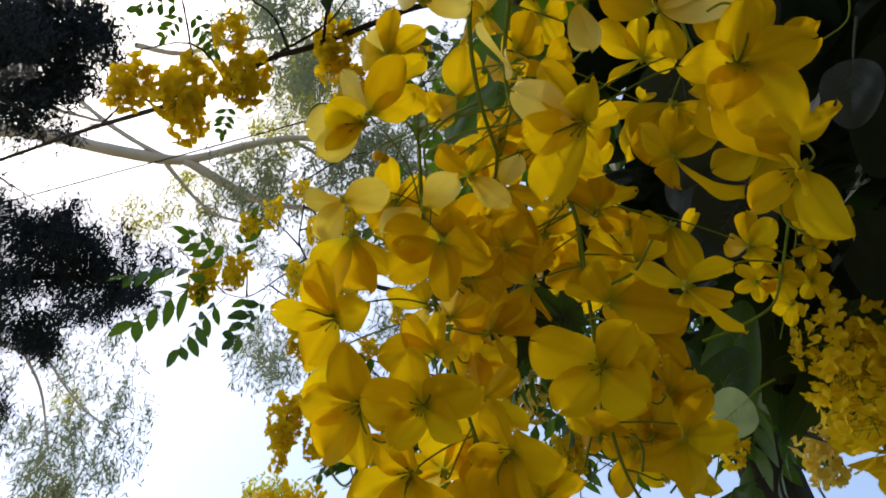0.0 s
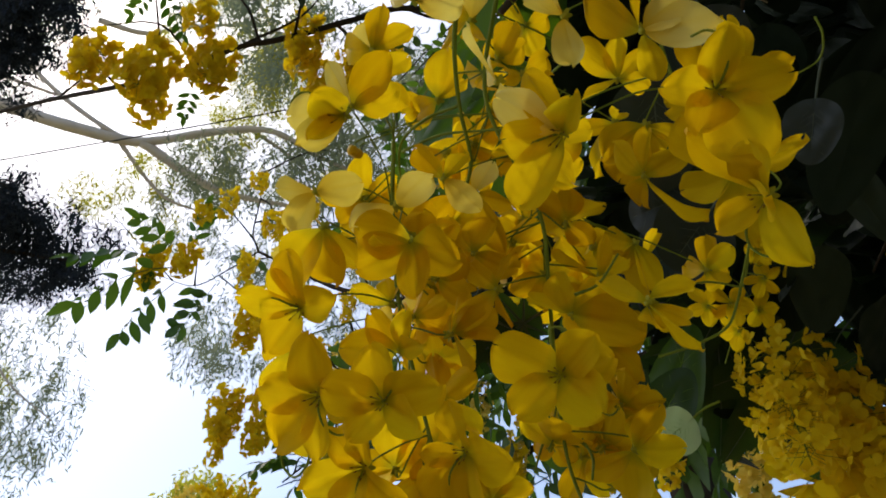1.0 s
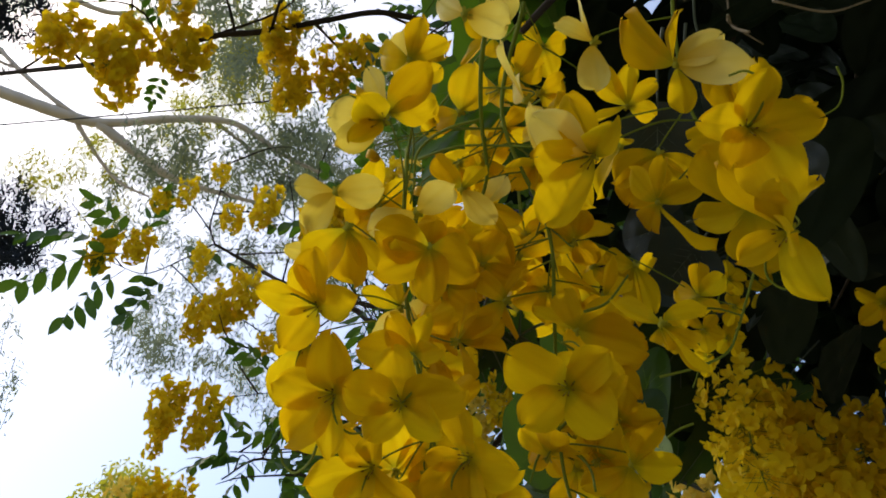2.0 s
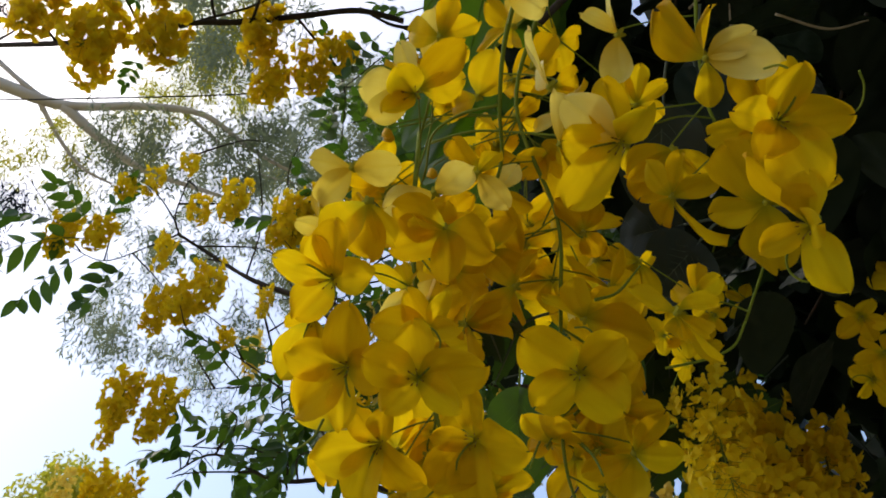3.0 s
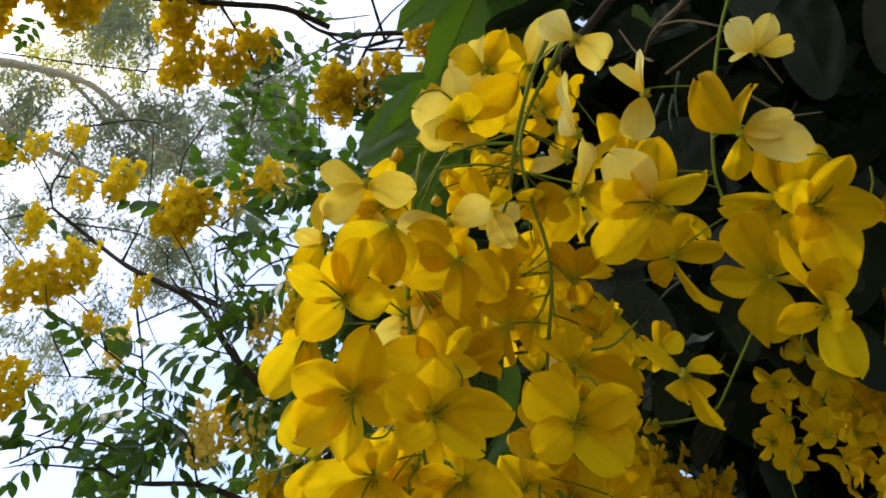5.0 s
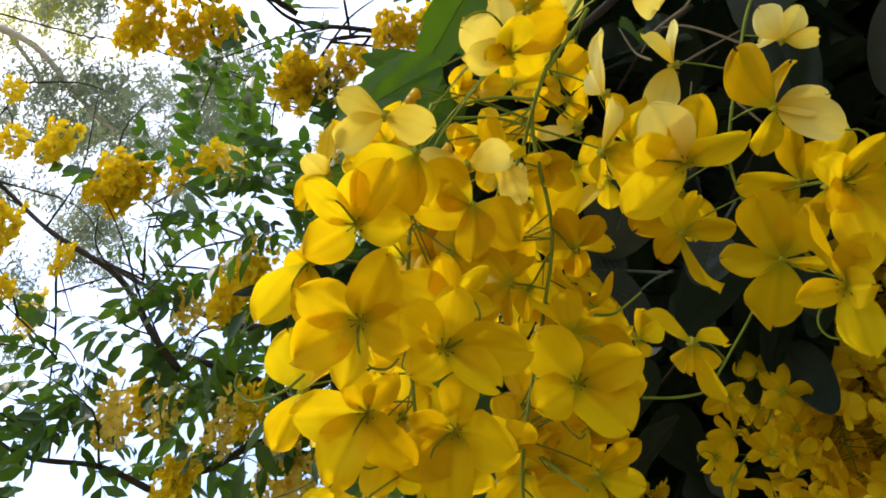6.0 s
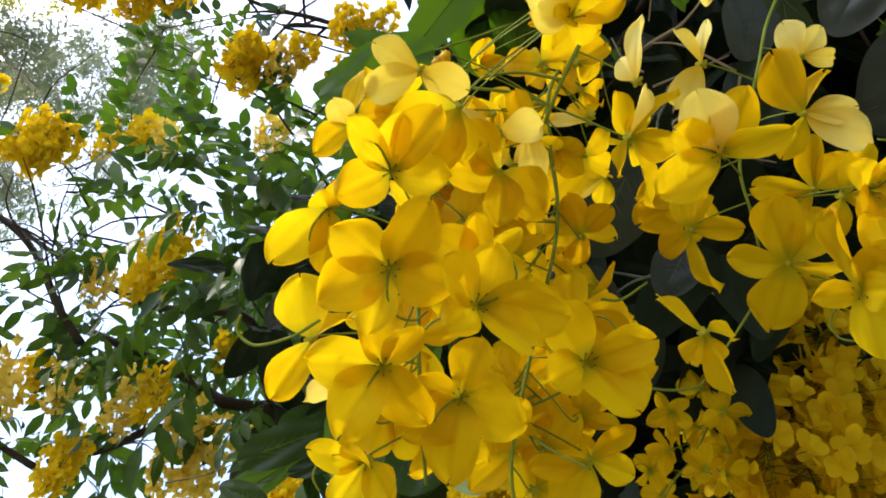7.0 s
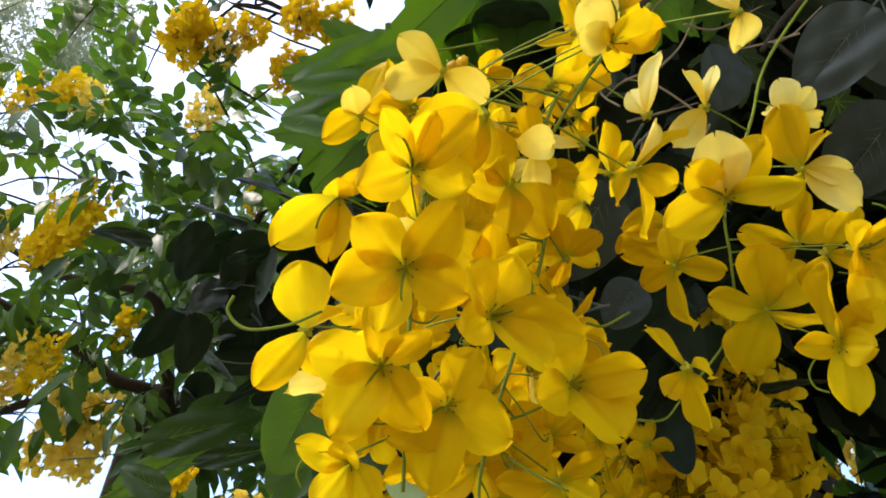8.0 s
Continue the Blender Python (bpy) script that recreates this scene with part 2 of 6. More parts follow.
CALYX_ME, STAMEN_ME, PISTIL_ME = calyx_mesh(), stamen_mesh(), pistil_mesh()


class Raceme:
    """A hanging stalk at hand: the empty at its top, its line, and the flowers on it."""

    def __init__(self, label, line, r0=0.00125, r1=0.0007, group="flower racemes at hand"):
        self.line = smooth_line(line, 8)
        self.top = tagged(new("flower_raceme"), label, "flower raceme", group)
        self.top.location = line[0]
        part("rachis", sheet("rachis", *tube([p - self.line[0] for p in self.line], r0, r1, 7, 0.1), STALK), self.top)

    def stalk_to(self, p, back, name="pedicel", r=0.00042, joint=None):
        """A thin stalk from the rachis, leaving it a little above p, to p, where it comes in along back."""
        if joint is None:
            want = p + Vector((0, 0, 0.012))
            joint = min(self.line, key=lambda q: (q - want).length + 0.4 * max(0.0, p.z - q.z))
        d = (p - joint).length
        mid = joint.lerp(p, 0.5) + Vector((0, 0, 0.06 * d)) + back * 0.16 * d
        pts = smooth_line([joint, mid, p + back * min(0.010, d * 0.35) + Vector((0, 0, 0.002)), p], 5)
        part(name, sheet(name, *tube([q - self.line[0] for q in pts], r * 1.1, r, 5), STALK), self.top)

    def flower(self, at, normal, first, size=1.0, angles=(0, 72, 144, 216, 288), pale=(), lift=14, hook=True, twist=0.0):
        p, top = Vector(at), self.line[0]
        m = frame_of(normal, first)
        k = Matrix.Translation(p - top) @ m @ Matrix.Scale(size, 4)
        fl = part("flower", CALYX_ME, self.top, k)
        lean = lift + rng.uniform(-6, 10)
        for i, a in enumerate(angles):
            light = i in pale
            me = rng.choice(PALES if light else PETALS)
            tilt = lean + rng.uniform(-15, 17)
            turn = Matrix.Rotation(radians(a + rng.uniform(-5, 5)), 4, "Z") @ Matrix.Rotation(radians(-tilt), 4, "Y") @ Matrix.Rotation(radians(rng.uniform(-24, 24)), 4, "X")
            grow = rng.uniform(0.92, 1.06)
            part("petal", me, fl, turn @ Matrix.Translation((0.0012, 0, 0.0004 * i)) @ Matrix.Diagonal((grow, grow * rng.uniform(0.94, 1.06), grow, 1)), "pale bleached petal" if light else "")
        if hook:
            spin = Matrix.Rotation(radians(twist), 4, "Z")
            part("pistil", PISTIL_ME, fl, spin, "curved green pistil")
            part("stamen_tuft", STAMEN_ME, fl, spin @ Matrix.Scale(0.62, 4), "short stamens with brown tips")
        self.stalk_to(p, -m.col[2].to_3d())
        return fl

    def bloom(self, at, normal, first, petals, hook=None):
        """An open flower: each petal by its turn and rise in the flower's own plane, its length in millimetres and its shape."""
        p, top = Vector(at), self.line[0]
        m = frame_of(normal, first)
        fl = part("flower", CALYX_ME, self.top, Matrix.Translation(p - top) @ m)
        for i, (turn, rise, mm, shape) in enumerate(petals):
            light = shape.startswith("pale")
            wide = 1.0 if shape.endswith("wide") else 0.80
            roll = rng.choice((-62, 62)) if shape.endswith("narrow") else rng.uniform(-12, 12)
            k = mm / 22.5
            way = Matrix.Rotation(radians(turn), 4, "Z") @ Matrix.Rotation(radians(-rise), 4, "Y") @ Matrix.Rotation(radians(roll), 4, "X")
            part("petal", rng.choice(PALES if light else PETALS), fl, way @ Matrix.Translation((0.0008, 0, 0.0004 * i)) @ Matrix.Diagonal((k, k * wide, k, 1)), "pale bleached petal" if light else "")
        if hook is not None:
            spin = Matrix.Rotation(radians(hook + 90), 4, "Z")
            part("pistil", PISTIL_ME, fl, spin, "curved green pistil")
            part("stamen_tuft", STAMEN_ME, fl, spin @ Matrix.Scale(0.62, 4), "short stamens with brown tips")
        self.stalk_to(p, -m.col[2].to_3d())
        return fl

    def fill(self, count, seed, reach, away, size=0.9):
        """More flowers crowded round the stalk, on the side that away points to."""
        r = random.Random(seed)
        away = Vector(away).normalized()
        made = 0
        while made < count:
            base = self.line[int(len(self.line) * r.uniform(0.15, 0.98))]
            d = Vector((r.gauss(0, 1), r.gauss(0, 1), r.gauss(0, 0.7))).normalized()
            if d.dot(away) < 0.1:
                continue
            n = (d * 0.6 + away * 0.8 + Vector((r.uniform(-0.6, 0.6), r.uniform(-0.6, 0.6), r.uniform(-0.5, 0.5)))).normalized()
            self.flower(base + d * reach * r.uniform(0.5, 1.0), n, n.orthogonal(), size * r.uniform(0.85, 1.1), pale=(1,) if r.random() < 0.2 else (), hook=False)
            made += 1

    def strand(self, line, name="side_stalk", r0=0.0008, r1=0.0005, label=""):
        pts = [q - self.line[0] for q in smooth_line(line, 6)]
        part(name, sheet(name, *tube(pts, r0, r1, 6, 0.08), STALK), self.top, None, label)

    def bud(self, at, way, size=1.0):
        p = Vector(at)
        d = Vector(way).normalized()
        verts, faces, n = [], [], 7
        m = d.to_track_quat("Z", "Y").to_matrix()
        for i in range(n + 1):
            s = i / n
            r = 0.0045 * size * math.sin(math.pi * (0.06 + 0.9 * s ** 1.2)) ** 0.8
            for q in range(8):
                a = q * math.pi / 4
                k = r * (1 + 0.16 * math.cos(3 * a + 4 * s + size))
                verts.append(p - self.line[0] + m @ Vector((k * math.cos(a), k * math.sin(a), 0.0125 * size * s)))
        for i in range(n):
            for q in range(8):
                faces.append((i * 8 + q, i * 8 + (q + 1) % 8, i * 8 + 8 + (q + 1) % 8, i * 8 + 8 + q))
        faces.append(tuple(range(8))[::-1])
        faces.append(tuple(range(n * 8, n * 8 + 8)))
        part("bud", sheet("bud", verts, faces, BUD), self.top, None, "closed round yellow bud")
        self.stalk_to(p, -d)


main = Raceme("hanging raceme of open yellow flowers on a green stalk", [(0.036, 0.172, 1.817), (0.035, 0.22, 1.783), (0.063, 0.246, 1.73), (0.068, 0.264, 1.688), (0.073, 0.288, 1.643), (0.081, 0.304, 1.614), (0.097, 0.312, 1.588)])
left = Raceme("crowded raceme of yellow flowers beside the main stalk", [(-0.011, 0.246, 1.776), (-0.008, 0.264, 1.731), (-0.002, 0.275, 1.687), (0.009, 0.287, 1.648), (0.019, 0.295, 1.617), (0.034, 0.307, 1.589)])
main.bud((-0.029, 0.232, 1.749), (-0.24, -0.25, -0.88), 0.62)
main.bud((-0.027, 0.239, 1.756), (-0.24, -0.25, -0.88), 0.62)
main.bud((-0.003, 0.243, 1.74), (-0.24, -0.25, -0.88), 0.62)
shoot = Raceme("thin side shoot with buds and a few pale flowers", [(0.015, 0.152, 1.785), (0.014, 0.178, 1.766), (0.019, 0.203, 1.75), (0.027, 0.226, 1.737), (0.022, 0.238, 1.716)], 0.0013, 0.0008)
second = Raceme("raceme of large yellow flowers hanging beside dark leaves", [(0.132, 0.047, 1.93), (0.111, 0.096, 1.856), (0.099, 0.12, 1.812), (0.093, 0.138, 1.769), (0.106, 0.167, 1.736), (0.121, 0.177, 1.715), (0.133, 0.186, 1.695), (0.14, 0.199, 1.683), (0.138, 0.226, 1.661)], 0.0010, 0.0006)
third = Raceme("loose raceme of small-looking yellow flowers in shade", [(0.457, 0.279, 2.014), (0.465, 0.339, 1.931), (0.460, 0.384, 1.866), (0.438, 0.427, 1.811), (0.453, 0.442, 1.775)], 0.0011, 0.0006)
third.flower((0.381, 0.370, 1.848), (-0.48, -0.18, -0.86), (0.86, -0.51, 0), 0.92, lift=6)
third.flower((0.414, 0.351, 1.880), (0.28, 0.47, 0.84), (0.46, -0.79, 0.4), 0.92, hook=False)
third.flower((0.459, 0.340, 1.902), (0.65, 0.46, 0.6), (-0.13, -0.76, 0.64), 0.92, hook=False)
third.flower((0.504, 0.364, 1.896), (-0.57, -0.64, -0.52), (-0.66, -0.42, 0.62), 0.92, lift=6)
third.flower((0.420, 0.340, 1.853), (0.48, 0.48, 0.74), (-0.93, 0.09, 0.35), 0.92, hook=False)
third.flower((0.420, 0.398, 1.842), (0.14, 0.86, 0.5), (-0.83, 0.56, -0.06), 0.92, hook=False)
third.flower((0.433, 0.432, 1.842), (-0.39, -0.66, -0.64), (-0.39, 0.81, -0.44), 0.92, lift=6)
third.flower((0.476, 0.448, 1.843), (0.65, 0.46, 0.6), (0.21, 0.73, -0.65), 0.92, hook=False)
third.flower((0.435, 0.378, 1.818), (0.07, 0.44, 0.89), (0.72, 0.36, -0.6), 0.92, hook=False)
third.flower((0.474, 0.379, 1.832), (-0.18, -0.65, -0.74), (0.94, -0.16, -0.3), 0.92, lift=6)
third.flower((0.452, 0.381, 1.874), (0.14, 0.86, 0.5), (0.78, -0.61, 0.11), 0.92, hook=False)
third.flower((0.508, 0.384, 1.877), (0.28, 0.47, 0.84), (0.31, -0.82, 0.49), 0.92, hook=False)
fourth = Raceme("raceme of yellow flowers in deep shade among dark leaves", [(0.331, 0.443, 1.995), (0.316, 0.473, 1.937), (0.3, 0.494, 1.888), (0.288, 0.513, 1.854)], 0.0011, 0.0006)
fourth.flower((0.275, 0.454, 1.871), (-0.32, -0.45, -0.83), (1, 0, -0.01), 0.783, lift=6)
fourth.flower((0.272, 0.452, 1.902), (0, 0.59, 0.8), (0.61, -0.57, 0.56), 0.783, hook=False)
fourth.flower((0.322, 0.466, 1.915), (0.33, 0.76, 0.56), (-0.27, -0.68, 0.68), 0.783, hook=False)
fourth.flower((0.329, 0.501, 1.908), (-0.17, -0.87, -0.47), (-0.93, -0.25, 0.26), 0.783, lift=6)
fourth.flower((0.256, 0.457, 1.868), (0.18, 0.7, 0.7), (-0.85, 0.37, -0.37), 0.783, hook=False)
fourth.flower((0.293, 0.485, 1.868), (-0.32, 0.83, 0.45), (-0.09, 0.7, -0.7), 0.783, hook=False)
fourth.flower((0.312, 0.449, 1.933), (0, -0.8, -0.59), (0.74, 0.47, -0.48), 0.783, lift=6)
fourth.flower((0.361, 0.466, 1.943), (0.33, 0.76, 0.56), (0.98, -0.13, 0.13), 0.783, hook=False)
left.bloom((-0.044, 0.232, 1.714), (-0.29, -0.35, -0.89), (0.73, -0.69, 0.03), ((147, -13, 21.3, "pale_plain"), (-155, -12, 23.1, "pale_wide"), (-24, -13, 21.1, "pale_wide"),))
left.bloom((-0.043, 0.246, 1.656), (-0.34, -0.45, -0.82), (0.74, -0.67, 0.06), ((136, 20, 24.9, "plain"), (82, 20, 21.7, "plain"), (54, 21, 30.1, "plain"), (-157, 20, 21.9, "wide"), (-12, 20, 21.3, "wide"),), hook=100)
left.bloom((-0.049, 0.272, 1.712), (-0.27, -0.45, -0.85), (0.76, -0.65, 0.11), ((115, 50, 18.5, "pale_plain"), (66, 20, 25.6, "narrow"), (-145, 28, 18.5, "wide"),))
left.bloom((-0.047, 0.278, 1.661), (-0.31, -0.53, -0.79), (0.77, -0.62, 0.12), ((-133, 21, 28.9, "plain"), (-89, 20, 25.4, "plain"), (107, 56, 18.5, "plain"), (62, 31, 18.5, "plain"),), hook=215)
left.bloom((-0.029, 0.303, 1.620), (-0.38, -0.63, -0.67), (0.79, -0.6, 0.12), ((-126, -11, 25.8, "plain"), (105, -12, 24.8, "wide"), (35, -34, 18.5, "narrow"), (-48, -55, 18.5, "narrow"),))
left.bloom((-0.031, 0.257, 1.621), (-0.41, -0.52, -0.75), (0.75, -0.66, 0.05), ((138, 21, 23.9, "wide"), (56, 21, 26.1, "wide"), (-163, 21, 26.7, "wide"), (-107, 21, 24.1, "plain"), (-16, 20, 22.7, "wide"),), hook=250)
left.bloom((-0.011, 0.282, 1.605), (-0.47, -0.59, -0.66), (0.76, -0.65, 0.05), ((176, 21, 27.3, "wide"), (104, 20, 21.3, "plain"), (53, 20, 20.7, "wide"), (-125, 21, 28.0, "wide"), (-55, 20, 24.3, "wide"),), hook=220)
left.bloom((0.004, 0.306, 1.585), (-0.5, -0.66, -0.56), (0.77, -0.64, 0.06), ((173, 20, 22.2, "plain"), (-126, 19, 19.5, "wide"), (-58, 26, 18.5, "plain"), (127, 65, 18.5, "narrow"),), hook=150)
left.bloom((0.030, 0.284, 1.616), (-0.56, -0.54, -0.63), (0.71, -0.71, -0.01), ((-143, 20, 26.4, "wide"), (-102, 15, 31.0, "wide"), (71, 20, 24.8, "wide"), (-18, 20, 26.1, "wide"), (152, 22, 18.5, "plain"),), hook=200)
left.bloom((-0.006, 0.241, 1.609), (-0.33, -0.76, -0.56), (0.93, -0.36, -0.06), ((98, 20, 20.7, "wide"), (17, 21, 29.3, "wide"), (-29, 20, 24.3, "wide"), (-132, 28, 18.5, "wide"), (163, 20, 21.9, "wide"),), hook=25)
left.bloom((-0.001, 0.244, 1.636), (-0.33, -0.72, -0.61), (0.93, -0.36, -0.07), ((169, 20, 22.6, "wide"), (122, 25, 18.5, "plain"), (65, 19, 19.1, "plain"), (10, 30, 18.5, "wide"),))
left.bloom((0.001, 0.231, 1.685), (-0.31, -0.62, -0.72), (0.93, -0.36, -0.08), ((160, 20, 23.9, "wide"), (-160, 20, 26.6, "wide"), (-22, 20, 24.1, "wide"), (-75, 20, 25.7, "wide"), (135, 40, 18.5, "narrow"),))
left.bloom((-0.007, 0.223, 1.698), (-0.28, -0.6, -0.75), (0.94, -0.35, -0.08), ((38, -13, 19.6, "pale_wide"), (-166, -12, 23.4, "pale_plain"),))
main.bloom((0.014, 0.224, 1.721), (-0.32, -0.56, -0.76), (0.92, -0.37, -0.11), ((-51, -13, 21.1, "pale_plain"), (49, -48, 18.5, "plain"), (124, -18, 18.5, "plain"),))
left.bloom((-0.036, 0.218, 1.676), (-0.21, -0.63, -0.75), (0.95, -0.3, -0.01), ((-174, -69, 18.5, "plain"), (-98, -12, 24.3, "wide"), (-140, -11, 26.9, "wide"), (-59, -13, 20.1, "plain"),))
main.bloom((0.064, 0.247, 1.631), (-0.5, -0.67, -0.55), (0.85, -0.5, -0.17), ((144, 20, 28.1, "wide"), (9, 20, 26.3, "wide"), (-138, 20, 23.8, "wide"), (-39, 20, 28.7, "wide"), (35, 20, 27.7, "plain"),), hook=30)
main.bloom((0.090, 0.253, 1.693), (-0.61, -0.36, -0.71), (0.61, -0.78, -0.13), ((114, -12, 25.5, "narrow"), (70, -13, 18.6, "narrow"), (10, -66, 18.5, "plain"),))
main.bloom((0.075, 0.255, 1.671), (-0.48, -0.63, -0.61), (0.86, -0.48, -0.18), ((154, -13, 23.6, "narrow"), (105, -22, 18.5, "wide"), (19, -12, 26.5, "wide"), (-16, 5, 31.0, "plain"),))
main.bloom((0.100, 0.276, 1.617), (-0.69, -0.46, -0.56), (0.6, -0.79, -0.1), ((106, -53, 18.5, "narrow"), (41, -13, 21.4, "plain"), (-22, -13, 19.2, "wide"), (-117, -12, 24.0, "wide"), (-171, -12, 24.0, "plain"),))
main.bloom((0.087, 0.308, 1.631), (-0.63, -0.53, -0.57), (0.67, -0.74, -0.05), ((-129, -13, 23.5, "wide"), (-75, -15, 18.5, "plain"), (141, -13, 18.6, "wide"), (46, -13, 21.6, "plain"),))
main.bloom((0.100, 0.285, 1.637), (-0.66, -0.46, -0.59), (0.62, -0.78, -0.09), ((37, -33, 18.5, "wide"), (-51, -34, 18.5, "plain"), (-150, -26, 18.5, "wide"), (120, -13, 20.2, "wide"),))
main.bloom((0.042, 0.257, 1.685), (-0.4, -0.64, -0.65), (0.9, -0.42, -0.13), ((134, -36, 18.5, "plain"), (58, -17, 18.5, "narrow"), (-138, -13, 22.9, "wide"), (-74, -21, 18.5, "narrow"),))
main.bloom((0.033, 0.245, 1.786), (-0.31, -0.52, -0.8), (0.92, -0.37, -0.12), ((139, -28, 18.5, "plain"), (-11, -65, 18.5, "plain"), (-116, -57, 18.5, "plain"), (43, -13, 22.8, "narrow"),))
left.bloom((-0.029, 0.169, 1.686), (-0.25, -0.5, -0.83), (0.94, -0.34, -0.08), ((169, 19, 19.6, "pale_wide"), (-158, 19, 19.5, "pale_wide"), (114, 46, 18.5, "wide"), (-131, 45, 18.5, "plain"),), hook=110)
left.bloom((-0.021, 0.163, 1.724), (-0.25, -0.43, -0.87), (0.94, -0.34, -0.1), ((166, -31, 18.5, "wide"), (75, -26, 18.5, "plain"), (23, -36, 18.5, "plain"),))
left.bloom((-0.021, 0.180, 1.726), (-0.24, -0.47, -0.85), (0.94, -0.33, -0.08), ((83, -12, 24.7, "pale_plain"), (36, -40, 18.5, "wide"), (-43, -36, 18.5, "plain"),))
left.bloom((0.009, 0.206, 1.758), (-0.29, -0.48, -0.83), (0.93, -0.36, -0.12), ((71, -13, 23.2, "wide"), (-165, -34, 18.5, "wide"), (32, -48, 18.5, "plain"),))
left.bloom((0.024, 0.190, 1.809), (-0.3, -0.39, -0.87), (0.92, -0.36, -0.15), ((73, -13, 26.4, "pale_plain"), (143, -14, 19.0, "plain"), (-102, -51, 18.5, "wide"), (-140, -13, 22.6, "narrow"),))
shoot.bloom((-0.006, 0.126, 1.698), (-0.33, -0.35, -0.88), (0.91, -0.37, -0.19), ((-13, -48, 18.5, "pale_wide"), (154, -46, 18.5, "pale_plain"),))
shoot.bloom((0.032, 0.175, 1.728), (-0.48, -0.16, -0.86), (0.62, -0.76, -0.21), ((85, -12, 26.2, "pale_narrow"), (128, -54, 18.5, "pale_plain"),))
second.bloom((0.041, 0.190, 1.709), (-0.52, -0.21, -0.83), (0.61, -0.77, -0.2), ((87, -13, 21.7, "pale_narrow"), (45, -12, 27.7, "narrow"), (-16, -13, 20.4, "wide"), (-100, -24, 18.5, "narrow"), (-74, -11, 30.6, "narrow"),))
second.bloom((0.052, 0.162, 1.677), (-0.6, -0.13, -0.79), (0.55, -0.79, -0.28), ((151, 19, 20.8, "wide"), (71, 20, 27.1, "plain"), (29, 21, 29.1, "plain"), (-142, 21, 29.6, "plain"), (108, 20, 26.5, "pale_wide"),), hook=150)
second.bloom((0.058, 0.153, 1.749), (-0.52, -0.09, -0.85), (0.59, -0.76, -0.28), ((86, -13, 18.8, "pale_narrow"), (144, -13, 18.8, "pale_narrow"), (-111, -13, 21.6, "pale_wide"),))
second.bloom((0.101, 0.119, 1.769), (-0.57, -0, -0.82), (0.53, -0.76, -0.37), ((121, -18, 18.5, "pale_wide"), (60, -41, 18.5, "pale_plain"), (-3, -57, 18.5, "pale_plain"), (-160, -52, 18.5, "pale_narrow"),))
second.bloom((0.077, 0.131, 1.700), (-0.62, -0.03, -0.79), (0.5, -0.78, -0.36), ((-22, -12, 26.6, "pale_plain"), (6, -13, 18.5, "pale_plain"), (123, -12, 28.4, "plain"), (71, -23, 18.5, "narrow"), (-108, -28, 18.5, "wide"),))
second.bloom((0.111, 0.147, 1.696), (-0.68, -0.07, -0.73), (0.47, -0.81, -0.35), ((177, -13, 22.9, "wide"), (96, -13, 21.6, "wide"), (-135, -16, 18.5, "wide"), (50, -13, 19.5, "wide"),))
second.bloom((0.120, 0.172, 1.675), (-0.71, -0.15, -0.69), (0.47, -0.83, -0.31), ((-180, -13, 23.0, "wide"), (-105, -12, 29.5, "wide"), (4, -12, 26.5, "narrow"), (53, -12, 27.3, "wide"), (105, -12, 27.3, "wide"),))
second.bloom((0.113, 0.152, 1.637), (-0.76, -0.1, -0.64), (0.4, -0.85, -0.35), ((94, 6, 31.0, "narrow"), (62, 20, 24.2, "wide"), (3, 53, 18.5, "wide"), (-79, 20, 26.1, "plain"), (-174, 31, 18.5, "plain"),), hook=200)
second.bloom((0.098, 0.199, 1.703), (-0.63, -0.21, -0.74), (0.55, -0.8, -0.24), ((-143, -21, 18.5, "wide"), (-70, -12, 30.2, "narrow"), (6, -13, 20.6, "wide"), (107, -13, 19.0, "plain"), (66, -43, 18.5, "plain"),))
second.bloom((0.111, 0.139, 1.683), (-0.7, -0.06, -0.72), (0.45, -0.81, -0.37), ((75, -13, 21.9, "wide"), (-2, -38, 18.5, "plain"), (-107, -18, 18.5, "wide"),))
second.bloom((0.089, 0.206, 1.636), (-0.71, -0.27, -0.66), (0.52, -0.83, -0.22), ((156, -13, 21.3, "narrow"), (-54, -12, 23.3, "narrow"), (-76, -51, 18.5, "wide"), (-121, -43, 18.5, "plain"), (-12, -50, 18.5, "narrow"),))
second.bloom((0.094, 0.130, 1.662), (-0.35, -0.49, -0.8), (0.94, -0.18, -0.3), ((177, 40, 18.5, "wide"), (97, 20, 21.3, "wide"), (23, 20, 22.9, "plain"), (-49, 21, 28.8, "wide"), (-96, 45, 18.5, "wide"),), hook=60)
main.bloom((0.027, 0.290, 1.766), (-0.06, -0.67, -0.74), (1, -0.04, -0.05), ((-174, 26, 18.5, "plain"), (124, 53, 18.5, "plain"), (14, 46, 18.5, "wide"), (-83, 43, 18.5, "plain"),))
main.bloom((0.026, 0.282, 1.718), (-0.07, -0.72, -0.69), (1, -0.04, -0.05), ((153, 39, 18.5, "plain"), (37, 45, 18.5, "plain"), (-40, 51, 18.5, "wide"), (-116, 51, 18.5, "wide"),))
main.bloom((0.065, 0.285, 1.765), (-0.15, -0.66, -0.73), (0.99, -0.1, -0.11), ((170, -46, 18.5, "plain"), (33, -46, 18.5, "narrow"), (-48, -50, 18.5, "wide"), (-117, -43, 18.5, "plain"),))
main.bloom((0.089, 0.287, 1.771), (-0.2, -0.65, -0.73), (0.98, -0.13, -0.15), ((146, -52, 18.5, "wide"), (24, -50, 18.5, "plain"), (-63, -39, 18.5, "plain"), (-119, -46, 18.5, "plain"),))
